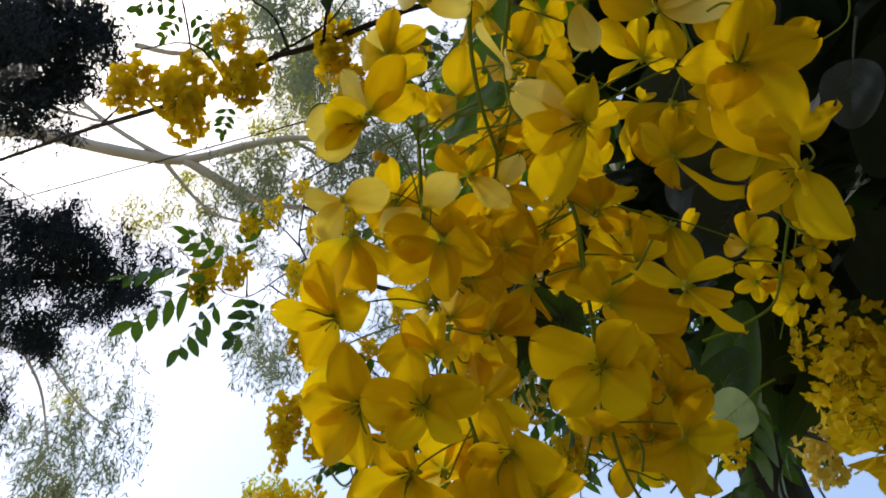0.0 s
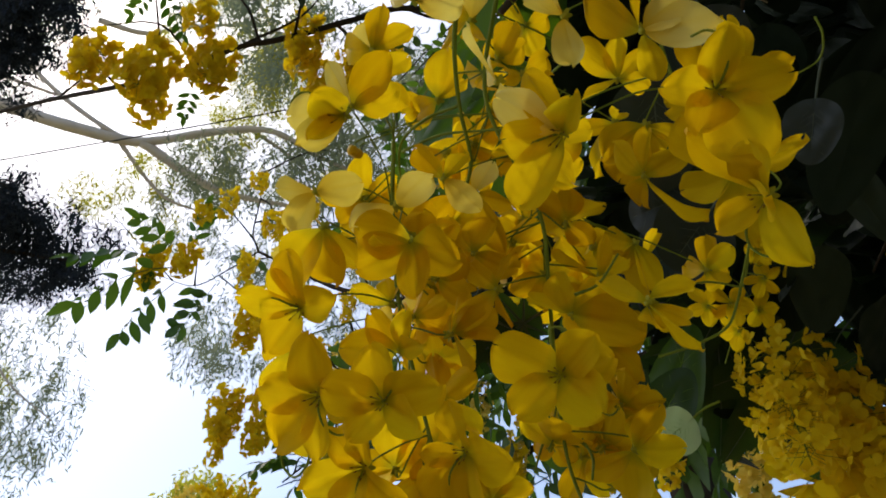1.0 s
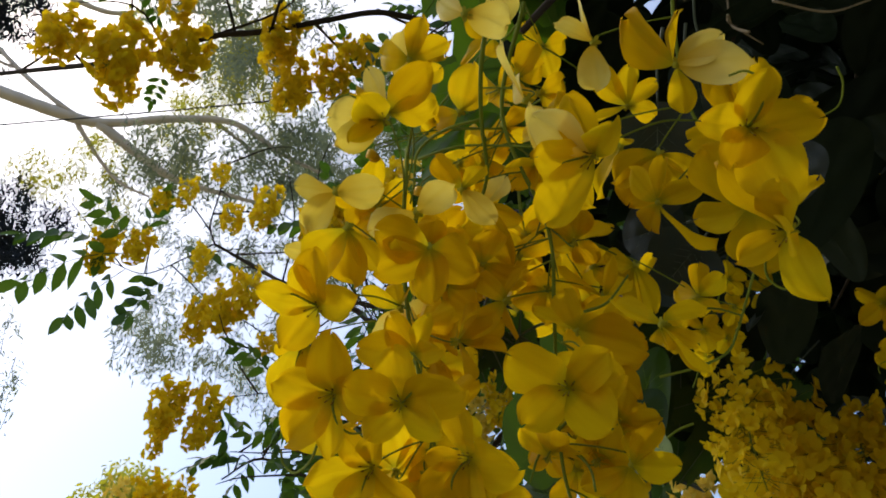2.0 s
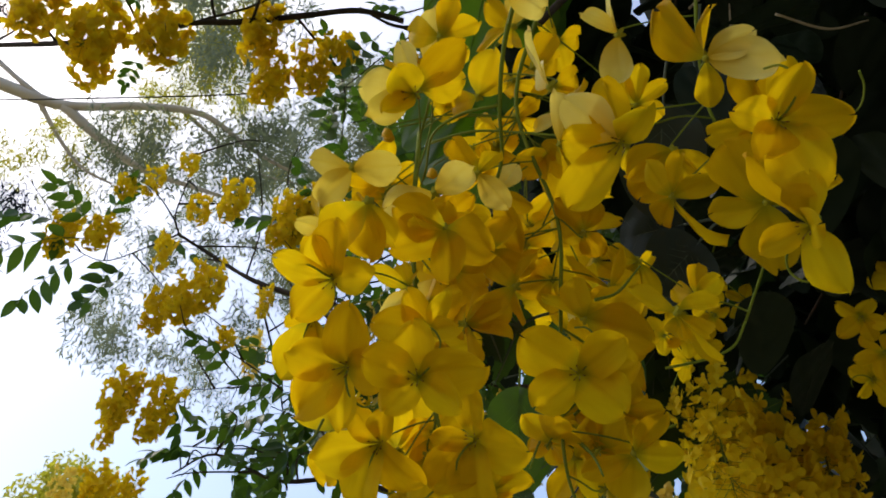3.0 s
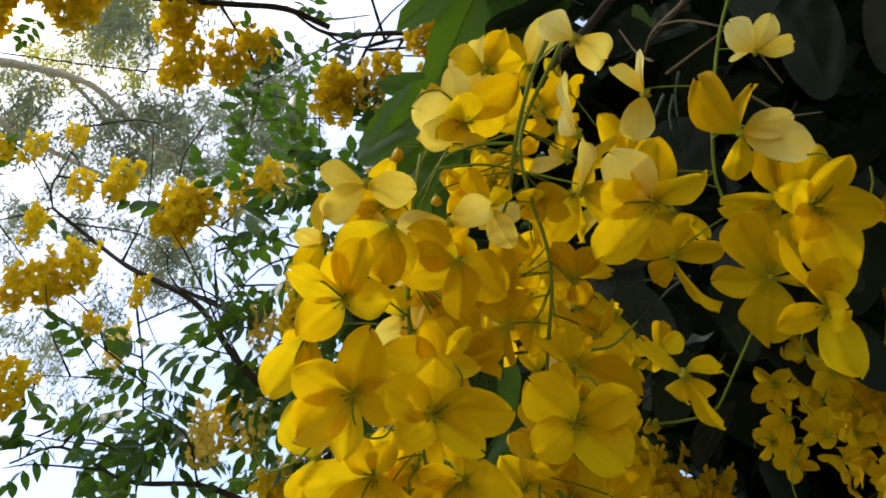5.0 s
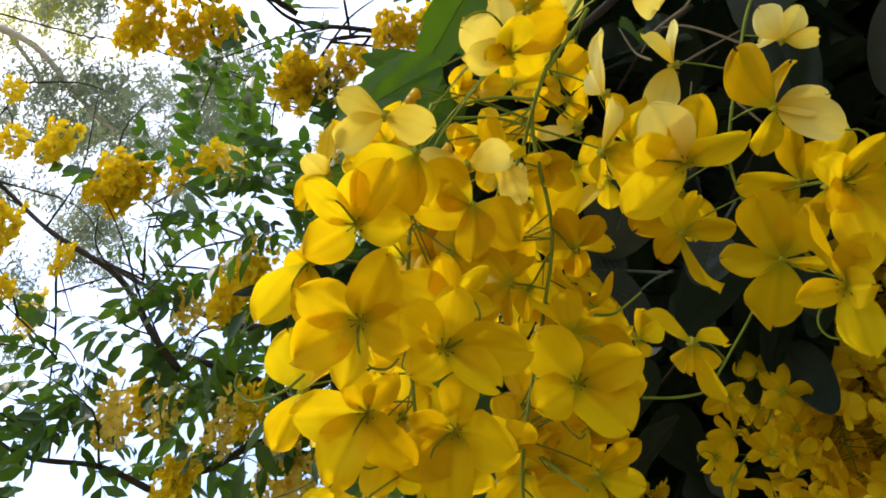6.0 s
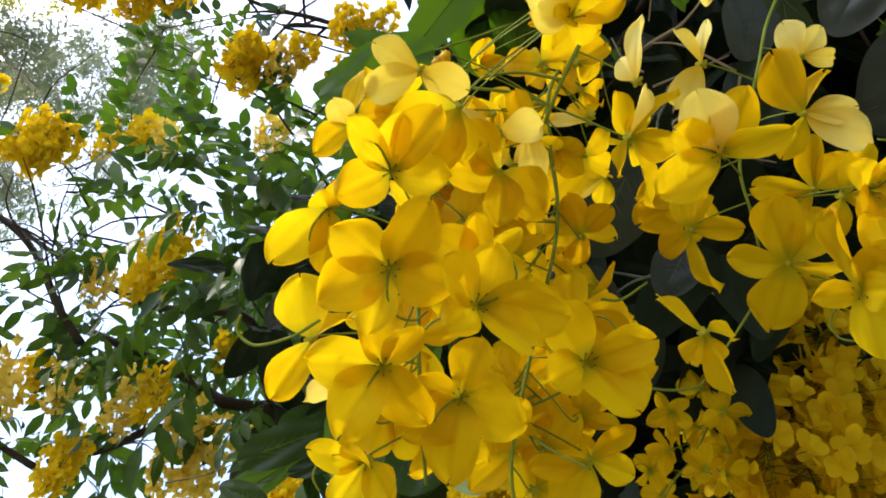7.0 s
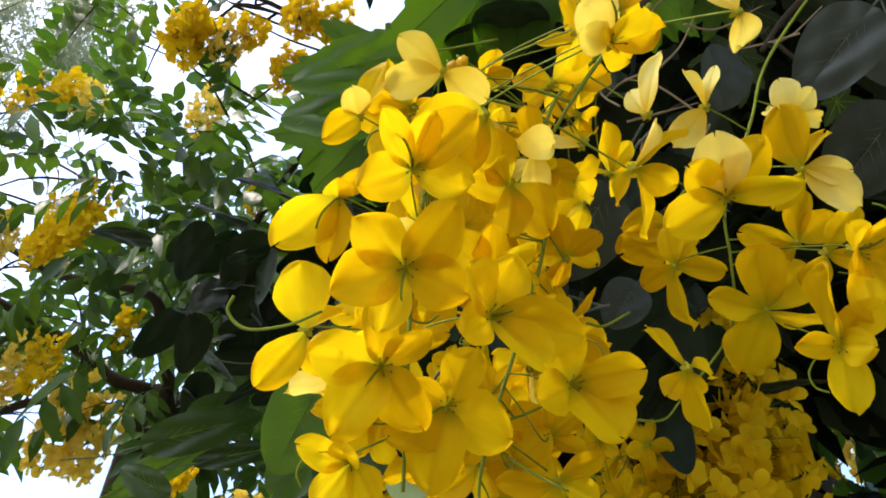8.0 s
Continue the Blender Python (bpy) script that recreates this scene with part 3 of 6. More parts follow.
main.bloom((0.002, 0.240, 1.795), (-0.01, -0.57, -0.82), (1, -0, -0.01), ((140, 46, 18.5, "wide"), (73, 57, 18.5, "plain"), (-167, 60, 18.5, "plain"), (-80, 61, 18.5, "wide"),))
main.bloom((0.017, 0.244, 1.767), (-0.04, -0.61, -0.79), (1, -0.02, -0.04), ((-160, -63, 18.5, "wide"), (16, -66, 18.5, "plain"), (-66, -53, 18.5, "plain"),))
main.bloom((0.055, 0.200, 1.827), (-0.13, -0.46, -0.88), (0.99, -0.06, -0.11), ((146, -45, 18.5, "plain"), (18, -41, 18.5, "wide"), (-61, -25, 18.5, "wide"), (-119, -51, 18.5, "plain"),))
main.bloom((0.071, 0.229, 1.770), (-0.18, -0.57, -0.8), (0.98, -0.1, -0.15), ((-94, -10, 31.0, "wide"), (10, -31, 18.5, "wide"), (-160, -25, 18.5, "plain"), (79, -13, 19.3, "wide"),))
second.bloom((0.103, 0.195, 1.735), (-0.29, -0.54, -0.79), (0.96, -0.16, -0.24), ((-144, -12, 24.3, "wide"), (-103, -12, 27.9, "wide"), (-15, -13, 19.4, "plain"), (-42, -13, 22.7, "plain"),))
main.bloom((0.116, 0.263, 1.729), (-0.29, -0.66, -0.7), (0.96, -0.2, -0.21), ((173, -47, 18.5, "wide"), (-107, -43, 18.5, "plain"), (-55, -13, 24.7, "plain"), (-71, -12, 30.8, "narrow"),))
left.bloom((-0.006, 0.273, 1.685), (0.02, -0.76, -0.65), (1, 0.02, 0.01), ((-119, -25, 18.5, "pale_wide"), (167, -15, 18.5, "plain"), (104, -53, 18.5, "plain"),))
left.bloom((-0.027, 0.173, 1.698), (-0.45, -0.15, -0.88), (0.59, -0.79, -0.17), ((10, -12, 24.9, "plain"), (88, -17, 18.5, "pale_plain"), (-28, -35, 18.5, "wide"), (140, -35, 18.5, "wide"),))
main.bloom((0.062, 0.217, 1.780), (-0.48, -0.23, -0.85), (0.64, -0.75, -0.15), ((-169, -13, 22.6, "pale_narrow"),))
main.bloom((0.034, 0.219, 1.805), (-0.4, -0.23, -0.88), (0.67, -0.73, -0.11), ((158, -43, 18.5, "wide"), (-134, -51, 18.5, "wide"), (34, -47, 18.5, "plain"), (-53, -55, 18.5, "plain"),))
main.bloom((0.039, 0.203, 1.795), (-0.42, -0.2, -0.88), (0.66, -0.74, -0.15), ((34, -41, 18.5, "wide"), (-23, -58, 18.5, "wide"), (-133, -60, 18.5, "plain"),))
main.bloom((0.054, 0.212, 1.797), (-0.45, -0.22, -0.87), (0.65, -0.75, -0.15), ((163, -55, 18.5, "wide"), (-8, -56, 18.5, "wide"), (-71, -46, 18.5, "plain"),))
main.bloom((0.038, 0.231, 1.788), (-0.42, -0.27, -0.87), (0.67, -0.73, -0.1), ((-165, -50, 18.5, "wide"), (16, -54, 18.5, "plain"), (-73, -52, 18.5, "wide"),))
main.bloom((0.061, 0.214, 1.781), (-0.48, -0.23, -0.85), (0.64, -0.75, -0.16), ((59, -60, 18.5, "narrow"), (171, -61, 18.5, "plain"),))
main.bloom((0.056, 0.236, 1.766), (-0.48, -0.29, -0.83), (0.66, -0.75, -0.12), ((14, 34, 18.5, "wide"), (-138, 56, 18.5, "wide"), (-47, 20, 18.5, "wide"), (139, 61, 18.5, "plain"), (-69, 45, 18.5, "plain"),))
main.bloom((0.079, 0.265, 1.739), (-0.53, -0.36, -0.77), (0.65, -0.75, -0.1), ((40, -51, 18.5, "wide"), (-63, -50, 18.5, "wide"), (124, -38, 18.5, "plain"),))
main.bloom((0.097, 0.274, 1.735), (-0.56, -0.37, -0.74), (0.64, -0.76, -0.11), ((147, -67, 18.5, "wide"), (-68, -41, 18.5, "wide"), (34, -76, 18.5, "plain"),))
main.bloom((0.031, 0.244, 1.776), (-0.41, -0.31, -0.86), (0.68, -0.73, -0.07), ((164, -54, 18.5, "wide"), (16, -54, 18.5, "plain"), (-77, -42, 18.5, "wide"), (-125, -46, 18.5, "plain"),))
main.bloom((0.031, 0.247, 1.739), (-0.45, -0.34, -0.83), (0.68, -0.73, -0.07), ((-41, -24, 18.5, "wide"), (-77, 5, 31.0, "plain"), (142, -61, 18.5, "plain"), (32, -45, 18.5, "pale_plain"),))
main.bloom((0.049, 0.267, 1.707), (-0.51, -0.4, -0.76), (0.67, -0.74, -0.06), ((180, -59, 18.5, "pale_wide"), (99, -63, 18.5, "plain"), (30, -53, 18.5, "narrow"),))
main.bloom((0.032, 0.259, 1.709), (-0.47, -0.39, -0.79), (0.69, -0.73, -0.05), ((-131, -29, 18.5, "pale_wide"), (-55, -13, 21.7, "wide"), (56, -39, 18.5, "wide"), (114, -44, 18.5, "plain"),))
main.bloom((0.133, 0.291, 1.748), (-0.35, -0.65, -0.67), (0.93, -0.32, -0.17), ((165, -14, 19.2, "wide"), (-150, -46, 18.5, "plain"), (64, -54, 18.5, "plain"),))
main.bloom((0.098, 0.318, 1.720), (-0.28, -0.73, -0.63), (0.95, -0.28, -0.11), ((97, -13, 28.9, "wide"), (130, -43, 18.5, "plain"),))
main.bloom((0.108, 0.301, 1.735), (-0.3, -0.69, -0.66), (0.95, -0.29, -0.13), ((130, -10, 31.0, "wide"), (116, -14, 19.1, "narrow"),))
main.bloom((0.067, 0.299, 1.767), (-0.21, -0.67, -0.72), (0.97, -0.22, -0.07), ((134, 36, 18.5, "plain"), (-132, 53, 18.5, "plain"), (26, 47, 18.5, "wide"), (-68, 19, 18.5, "wide"), (82, 52, 18.5, "plain"),))
main.bloom((0.069, 0.324, 1.741), (-0.21, -0.72, -0.66), (0.97, -0.22, -0.06), ((-145, -13, 23.5, "wide"), (63, -13, 22.9, "wide"), (-28, -13, 23.6, "wide"), (93, -26, 18.5, "narrow"), (-122, -18, 18.5, "plain"),))
main.bloom((0.110, 0.239, 1.800), (-0.3, -0.53, -0.79), (0.95, -0.27, -0.18), ((-114, -12, 31.0, "narrow"), (61, -67, 18.5, "plain"), (-168, -29, 18.5, "wide"), (-60, -26, 18.5, "wide"),))
main.bloom((0.109, 0.219, 1.813), (-0.3, -0.49, -0.82), (0.95, -0.27, -0.19), ((-135, -14, 20.9, "narrow"), (97, -14, 20.9, "wide"), (141, -13, 28.0, "wide"), (47, -22, 18.5, "wide"), (-11, -30, 18.5, "plain"),))
main.bloom((0.163, 0.285, 1.736), (-0.42, -0.64, -0.65), (0.9, -0.37, -0.22), ((40, -14, 18.5, "wide"), (-55, -51, 18.5, "wide"), (172, -49, 18.5, "plain"), (92, -39, 18.5, "plain"),))
main.bloom((0.079, 0.270, 1.788), (-0.23, -0.6, -0.76), (0.97, -0.24, -0.11), ((-124, -13, 26.7, "wide"), (20, -14, 19.5, "wide"), (-63, -13, 22.8, "wide"), (131, -18, 18.5, "plain"), (58, -13, 27.7, "wide"),))
main.fill(14, 3, 0.034, (0.34, 0.57, 0.75))
left.fill(18, 4, 0.030, (0.34, 0.57, 0.75))
shoot.strand([(-0.006, 0.239, 1.758), (0.011, 0.222, 1.751), (0.028, 0.211, 1.742), (0.05, 0.195, 1.725)], r0=0.0009)
shoot.strand([(0.019, 0.203, 1.75), (0.004, 0.216, 1.755), (-0.007, 0.231, 1.754), (-0.006, 0.248, 1.748), (-0.006, 0.259, 1.746)], r0=0.0009)
left.strand([(-0.035, 0.29, 1.617), (-0.037, 0.304, 1.617), (-0.043, 0.319, 1.619), (-0.049, 0.324, 1.626), (-0.051, 0.32, 1.63)], "curled_stalk", 0.0006, 0.0007, "bare stalk curled up at its end")
second.strand([(0.138, 0.226, 1.661), (0.134, 0.234, 1.652), (0.123, 0.242, 1.648), (0.108, 0.25, 1.646)], "curled_stalk", 0.0006, 0.0006)
second.strand([(0.132, 0.138, 1.689), (0.14, 0.131, 1.691), (0.14, 0.124, 1.696), (0.137, 0.12, 1.701)], "curled_stalk", 0.0003, 0.0005)
main.strand([(0.072, 0.238, 1.667), (0.082, 0.234, 1.671), (0.089, 0.223, 1.679)])
main.strand([(0.08, 0.286, 1.646), (0.069, 0.303, 1.636), (0.064, 0.309, 1.622)])
main.strand([(0.084, 0.295, 1.632), (0.083, 0.281, 1.615), (0.075, 0.26, 1.593)])
main.strand([(0.081, 0.291, 1.643), (0.085, 0.273, 1.645), (0.065, 0.248, 1.632)])

# ---- leaves at hand ----
def lobed_leaf_mesh(name, length, width, lobes, depth, teeth, mat, seed, fold=0.12, droop=0.2):
    """A broad leaf along +x: its rim cut into pointed lobes, the blade folded along the midrib."""
    r = random.Random(seed)
    n, rings = 72, 7
    rim = []
    for i in range(n):
        a = 2 * math.pi * i / n
        s = (1 - math.cos(a)) / 2
        half = math.sin(a)
        lobe = 1 - depth * (0.5 + 0.5 * math.cos(lobes * abs(math.pi - a) + 0.6)) * math.sin(math.pi * s) ** 0.5
        tooth = 1 + teeth * abs(math.sin(n * 0.19 * a)) * r.uniform(0.4, 1)
        rim.append(Vector((length * s + length * 0.06 * (tooth - 1), width * 0.5 * half * lobe * tooth * (1.15 - 0.35 * s), 0)))
    verts, faces = [], []
    axis = [Vector((length * (1 - math.cos(2 * math.pi * i / n)) / 2, 0, 0)) for i in range(n)]
    for k in range(rings + 1):
        f = k / rings
        for i in range(n):
            p = axis[i].lerp(rim[i], f)
            s = p.x / length
            p.z = fold * abs(p.y) - droop * length * s * s + 0.012 * length * math.sin(9 * s + 14 * abs(p.y) / width) + 0.02 * length * noise.noise(p * (6 / length) + Vector((seed, 0, 0)))
            verts.append(p)
    for k in range(rings):
        for i in range(n):
            a, b = k * n + i, k * n + (i + 1) % n
            faces.append((a, b, b + n, a + n))
    return sheet(name, verts, faces, mat)


def vein_mesh(length, width, fold, droop, pairs, r, mat):
    verts, faces = [], []
    def lift(x, y):
        s = x / length
        return Vector((x, y, fold * abs(y) - droop * length * s * s + r * 0.3))
    tube([lift(length * i / 9, 0) for i in range(10)], r * 1.6, r * 0.5, 5, 0, verts, faces)
    for i in range(pairs):
        x = length * (0.12 + 0.7 * i / pairs)
        for sgn in (-1, 1):
            tube([lift(x + length * 0.16 * q, sgn * width * 0.25 * q * math.sin(math.pi * (0.15 + 0.7 * i / pairs)) ** 0.5) for q in (0, 0.33, 0.66, 1)], r * 0.7, r * 0.25, 4, 0, verts, faces)
    return sheet("midrib", verts, faces, mat)


def palmate_leaf_mesh(name, length, width, teeth, mat, seed, fold=0.10, droop=0.16):
    """A leaf cut into seven pointed lobes that spread from its stalk, the longest along +x."""
    r = random.Random(seed)
    lobes = [(radians(a + r.uniform(-5, 5)), k * r.uniform(0.92, 1.08)) for a, k in ((0, 1.0), (40, 0.86), (-40, 0.86), (82, 0.66), (-82, 0.66), (128, 0.42), (-128, 0.42))]
    n, rings = 132, 7
    side = width / length
    verts, faces = [], []
    for k in range(rings + 1):
        f = k / rings
        for i in range(n):
            a = 2 * math.pi * i / n - math.pi
            reach = max(0.30, max(q * (1 - 0.72 * (min(1.0, abs(math.remainder(a - b, 2 * math.pi)) / radians(30)) ** 1.15)) for b, q in lobes))
            reach *= 1 - teeth * abs(math.sin(n * 0.21 * a))
            s = f * reach
            x, y = length * s * math.cos(a), length * s * math.sin(a) * (0.55 + 0.45 * min(1.0, side * 1.3))
            ridge = min(abs(math.remainder(a - b, 2 * math.pi)) for b, _ in lobes)
            z = fold * length * s * min(1.0, ridge / 0.35) * 0.45 - droop * length * s * s + 0.018 * length * noise.noise(Vector((x, y, seed)) * (7 / length))
            verts.append((x, y, z))
    for k in range(rings):
        for i in range(n):
            a, b = k * n + i, k * n + (i + 1) % n
            faces.append((a, b, b + n, a + n))
    me = sheet(name, verts, faces, mat)
    vv, vf = [], []
    for b, q in lobes:                                     # one raised rib along each lobe
        tube([Vector((length * q * 0.9 * s * math.cos(b), length * q * 0.9 * s * math.sin(b) * (0.55 + 0.45 * min(1.0, side * 1.3)), -droop * length * (q * 0.9 * s) ** 2 + 0.0004)) for s in (0, 0.25, 0.5, 0.75, 1.0)], 0.0010, 0.0004, 5, 0, vv, vf)
    return me, sheet("midrib", vv, vf, VEIN if mat is not SHADE_LEAF else DARK_VEIN)


def broad_leaf(name, label, at, tip, face, length, width, lobes, depth, teeth, mat, seed, category="leaf", group="", stalk=None):
    """One leaf by its base, the way to its tip and the way its face looks; a stalk runs back from the base."""
    way = Vector(tip).normalized()
    m = frame_of(face, way)
    ob = tagged(new(name), label, category, group)
    ob.matrix_world = Matrix.Translation(at) @ m
    if lobes > 1:
        blade_me, rib_me = palmate_leaf_mesh("blade", length, width, teeth, mat, seed)
        part("blade", blade_me, ob)
        part("midrib", rib_me, ob)
    else:
        part("blade", lobed_leaf_mesh("blade", length, width, lobes, depth, teeth, mat, seed), ob)
        part("midrib", vein_mesh(length, width, 0.12, 0.2, 6, 0.0007 * length / 0.15, VEIN if mat is not DARK_LEAF else DARK_VEIN), ob)
    pts = smooth_line([(0, 0, 0), (-0.3 * length, 0, 0.02 * length), (-0.6 * length, 0.05 * length, 0.14 * length)] if stalk is None else [(0, 0, 0)] + stalk, 4)
    part("leaf_stalk", sheet("leaf_stalk", *tube(pts, 0.0008, 0.0011, 6), DARK_VEIN if mat in (DARK_LEAF, SHADE_LEAF) else STALK), ob)
    return ob


VEIN = solid("leaf_vein_green", (0.09, 0.17, 0.02), (0.14, 0.23, 0.035), 0.5, 60, 0.0003)
DARK_VEIN = solid("leaf_vein_grey", (0.05, 0.065, 0.05), (0.10, 0.12, 0.10), 0.5, 60, 0.0003)
broad_leaf("lobed_leaf", "broad lobed green leaf with light shining through", (0.049, 0.236, 2.1), (0.22, 0.94, -0.24), (-0.61, -0.51, -0.64), 0.142, 0.088, 5, 0.05, 0.1, LOBED, 1, group="broad lobed leaves over the flowers")
broad_leaf("lobed_leaf", "broad lobed green leaf with light shining through", (0.049, 0.324, 2.006), (-0.62, 0.76, -0.2), (-0.7, -0.51, -0.58), 0.106, 0.052, 1, 0.05, 0.12, LOBED, 2, group="broad lobed leaves over the flowers")
broad_leaf("lobed_leaf", "broad lobed green leaf with light shining through", (0.08, 0.356, 1.983), (-0.62, 0.78, 0.09), (-0.76, -0.56, -0.52), 0.111, 0.05, 1, 0.05, 0.12, LOBED, 3, group="broad lobed leaves over the flowers")
broad_leaf("lobed_leaf", "broad lobed green leaf with light shining through", (0.079, 0.215, 2.091), (0.33, 0.87, -0.36), (-0.58, -0.55, -0.64), 0.093, 0.07, 1, 0.05, 0.1, LOBED, 42, group="broad lobed leaves over the flowers")
broad_leaf("lobed_leaf", "broad lobed green leaf with light shining through", (0.117, 0.12, 2.06), (0.41, 0.91, -0.1), (-0.52, -0.63, -0.64), 0.085, 0.1, 5, 0.35, 0.06, LOBED, 4, group="broad lobed leaves over the flowers")
broad_leaf("lobed_leaf", "broad lobed green leaf with light shining through", (0.173, 0.153, 2.175), (0.85, -0.36, -0.39), (-0.52, -0.63, -0.64), 0.091, 0.08, 5, 0.35, 0.06, LOBED, 41, group="broad lobed leaves over the flowers")
broad_leaf("lobed_leaf", "broad lobed green leaf with light shining through", (0.1, 0.424, 2.051), (-0.78, 0.32, -0.54), (-0.23, -0.88, -0.52), 0.096, 0.11, 7, 0.5, 0.1, LEAF, 5, group="broad lobed leaves over the flowers")
broad_leaf("lobed_leaf", "broad lobed green leaf with light shining through", (0.106, 0.395, 2.146), (-0.14, 0.45, -0.88), (-0.23, -0.88, -0.52), 0.163, 0.1, 7, 0.5, 0.1, LEAF, 51, group="broad lobed leaves over the flowers")
broad_leaf("lobed_leaf", "broad lobed green leaf with light shining through", (0.275, 0.155, 2.365), (0.85, -0.08, -0.53), (-0.58, -0.55, -0.64), 0.081, 0.07, 5, 0.35, 0.06, LOBED, 45, group="broad lobed leaves over the flowers")
broad_leaf("lobed_leaf", "broad lobed green leaf with light shining through", (0.339, 0.086, 2.356), (-0.23, 0.93, -0.3), (-0.58, -0.55, -0.64), 0.067, 0.06, 5, 0.35, 0.06, LOBED, 46, group="broad lobed leaves over the flowers")
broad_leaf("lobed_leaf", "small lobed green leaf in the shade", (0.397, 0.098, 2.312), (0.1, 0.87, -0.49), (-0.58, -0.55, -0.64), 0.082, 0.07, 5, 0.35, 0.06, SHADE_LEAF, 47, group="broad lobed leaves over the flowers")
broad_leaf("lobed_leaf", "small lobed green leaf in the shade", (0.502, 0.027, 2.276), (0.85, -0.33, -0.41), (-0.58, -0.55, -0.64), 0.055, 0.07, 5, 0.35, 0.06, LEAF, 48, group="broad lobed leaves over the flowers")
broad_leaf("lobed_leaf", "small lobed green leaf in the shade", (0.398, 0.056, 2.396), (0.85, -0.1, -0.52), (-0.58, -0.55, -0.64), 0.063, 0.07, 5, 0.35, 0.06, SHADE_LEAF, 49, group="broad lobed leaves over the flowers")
broad_leaf("lobed_leaf", "small lobed green leaf in the shade", (0.28, 0.282, 2.236), (-0.86, 0.17, 0.49), (-0.58, -0.55, -0.64), 0.052, 0.07, 5, 0.35, 0.06, LEAF, 50, group="broad lobed leaves over the flowers")
broad_leaf("lobed_leaf", "broad lobed green leaf with light shining through", (0.043, 0.258, 2.172), (0.63, 0.57, -0.52), (-0.64, -0.47, -0.64), 0.146, 0.085, 1, 0.05, 0.08, LOBED, 43, group="broad lobed leaves over the flowers")
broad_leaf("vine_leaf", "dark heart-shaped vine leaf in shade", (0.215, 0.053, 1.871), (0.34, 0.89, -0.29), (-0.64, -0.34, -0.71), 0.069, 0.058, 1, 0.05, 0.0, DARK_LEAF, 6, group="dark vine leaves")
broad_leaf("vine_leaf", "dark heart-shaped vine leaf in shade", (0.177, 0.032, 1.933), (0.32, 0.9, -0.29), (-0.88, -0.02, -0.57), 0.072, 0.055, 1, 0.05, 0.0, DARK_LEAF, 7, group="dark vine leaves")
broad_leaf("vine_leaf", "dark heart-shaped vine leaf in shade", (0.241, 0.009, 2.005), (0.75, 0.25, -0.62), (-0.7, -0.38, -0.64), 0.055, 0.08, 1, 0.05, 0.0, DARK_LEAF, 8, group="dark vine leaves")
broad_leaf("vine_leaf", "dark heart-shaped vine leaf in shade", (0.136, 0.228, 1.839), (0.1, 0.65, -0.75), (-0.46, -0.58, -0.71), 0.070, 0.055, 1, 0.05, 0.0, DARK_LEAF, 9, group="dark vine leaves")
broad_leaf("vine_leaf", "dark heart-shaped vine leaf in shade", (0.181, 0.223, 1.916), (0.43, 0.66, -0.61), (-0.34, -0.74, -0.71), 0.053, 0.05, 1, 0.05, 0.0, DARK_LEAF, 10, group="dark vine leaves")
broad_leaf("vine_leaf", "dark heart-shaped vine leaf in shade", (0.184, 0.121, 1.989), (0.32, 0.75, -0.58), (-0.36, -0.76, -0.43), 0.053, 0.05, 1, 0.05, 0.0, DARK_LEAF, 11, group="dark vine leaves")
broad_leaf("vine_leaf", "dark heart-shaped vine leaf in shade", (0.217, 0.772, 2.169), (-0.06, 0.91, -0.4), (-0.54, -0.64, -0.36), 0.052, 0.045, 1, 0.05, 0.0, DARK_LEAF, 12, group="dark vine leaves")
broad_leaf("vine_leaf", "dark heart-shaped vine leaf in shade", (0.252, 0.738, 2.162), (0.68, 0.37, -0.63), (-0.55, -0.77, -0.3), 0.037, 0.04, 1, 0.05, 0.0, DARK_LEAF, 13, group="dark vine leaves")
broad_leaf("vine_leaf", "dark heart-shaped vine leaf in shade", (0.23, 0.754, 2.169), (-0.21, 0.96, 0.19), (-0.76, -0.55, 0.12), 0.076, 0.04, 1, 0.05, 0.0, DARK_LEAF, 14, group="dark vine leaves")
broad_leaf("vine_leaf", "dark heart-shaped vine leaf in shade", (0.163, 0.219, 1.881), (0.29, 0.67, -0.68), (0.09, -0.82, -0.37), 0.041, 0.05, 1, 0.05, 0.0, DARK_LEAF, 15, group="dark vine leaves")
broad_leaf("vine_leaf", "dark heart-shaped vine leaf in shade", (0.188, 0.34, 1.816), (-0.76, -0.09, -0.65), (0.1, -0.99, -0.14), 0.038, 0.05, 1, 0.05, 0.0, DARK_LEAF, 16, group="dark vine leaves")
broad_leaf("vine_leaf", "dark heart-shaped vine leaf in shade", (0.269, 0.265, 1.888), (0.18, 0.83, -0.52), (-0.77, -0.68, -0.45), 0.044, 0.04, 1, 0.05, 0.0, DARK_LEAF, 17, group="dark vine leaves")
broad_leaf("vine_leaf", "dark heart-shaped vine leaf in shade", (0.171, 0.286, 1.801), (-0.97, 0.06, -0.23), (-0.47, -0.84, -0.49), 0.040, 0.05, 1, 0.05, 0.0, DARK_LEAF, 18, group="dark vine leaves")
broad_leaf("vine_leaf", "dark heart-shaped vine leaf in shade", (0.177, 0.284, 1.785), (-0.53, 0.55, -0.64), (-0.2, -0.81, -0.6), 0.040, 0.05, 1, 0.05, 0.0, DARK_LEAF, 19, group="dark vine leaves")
broad_leaf("broad_leaf", "broad green leaf with a pale underside", (0.201, 0.422, 1.734), (-0.75, 0.22, -0.63), (0.1, -0.85, -0.57), 0.034, 0.034, 1, 0.05, 0.02, PALE_LEAF, 20, group="broad leaves below the flowers")
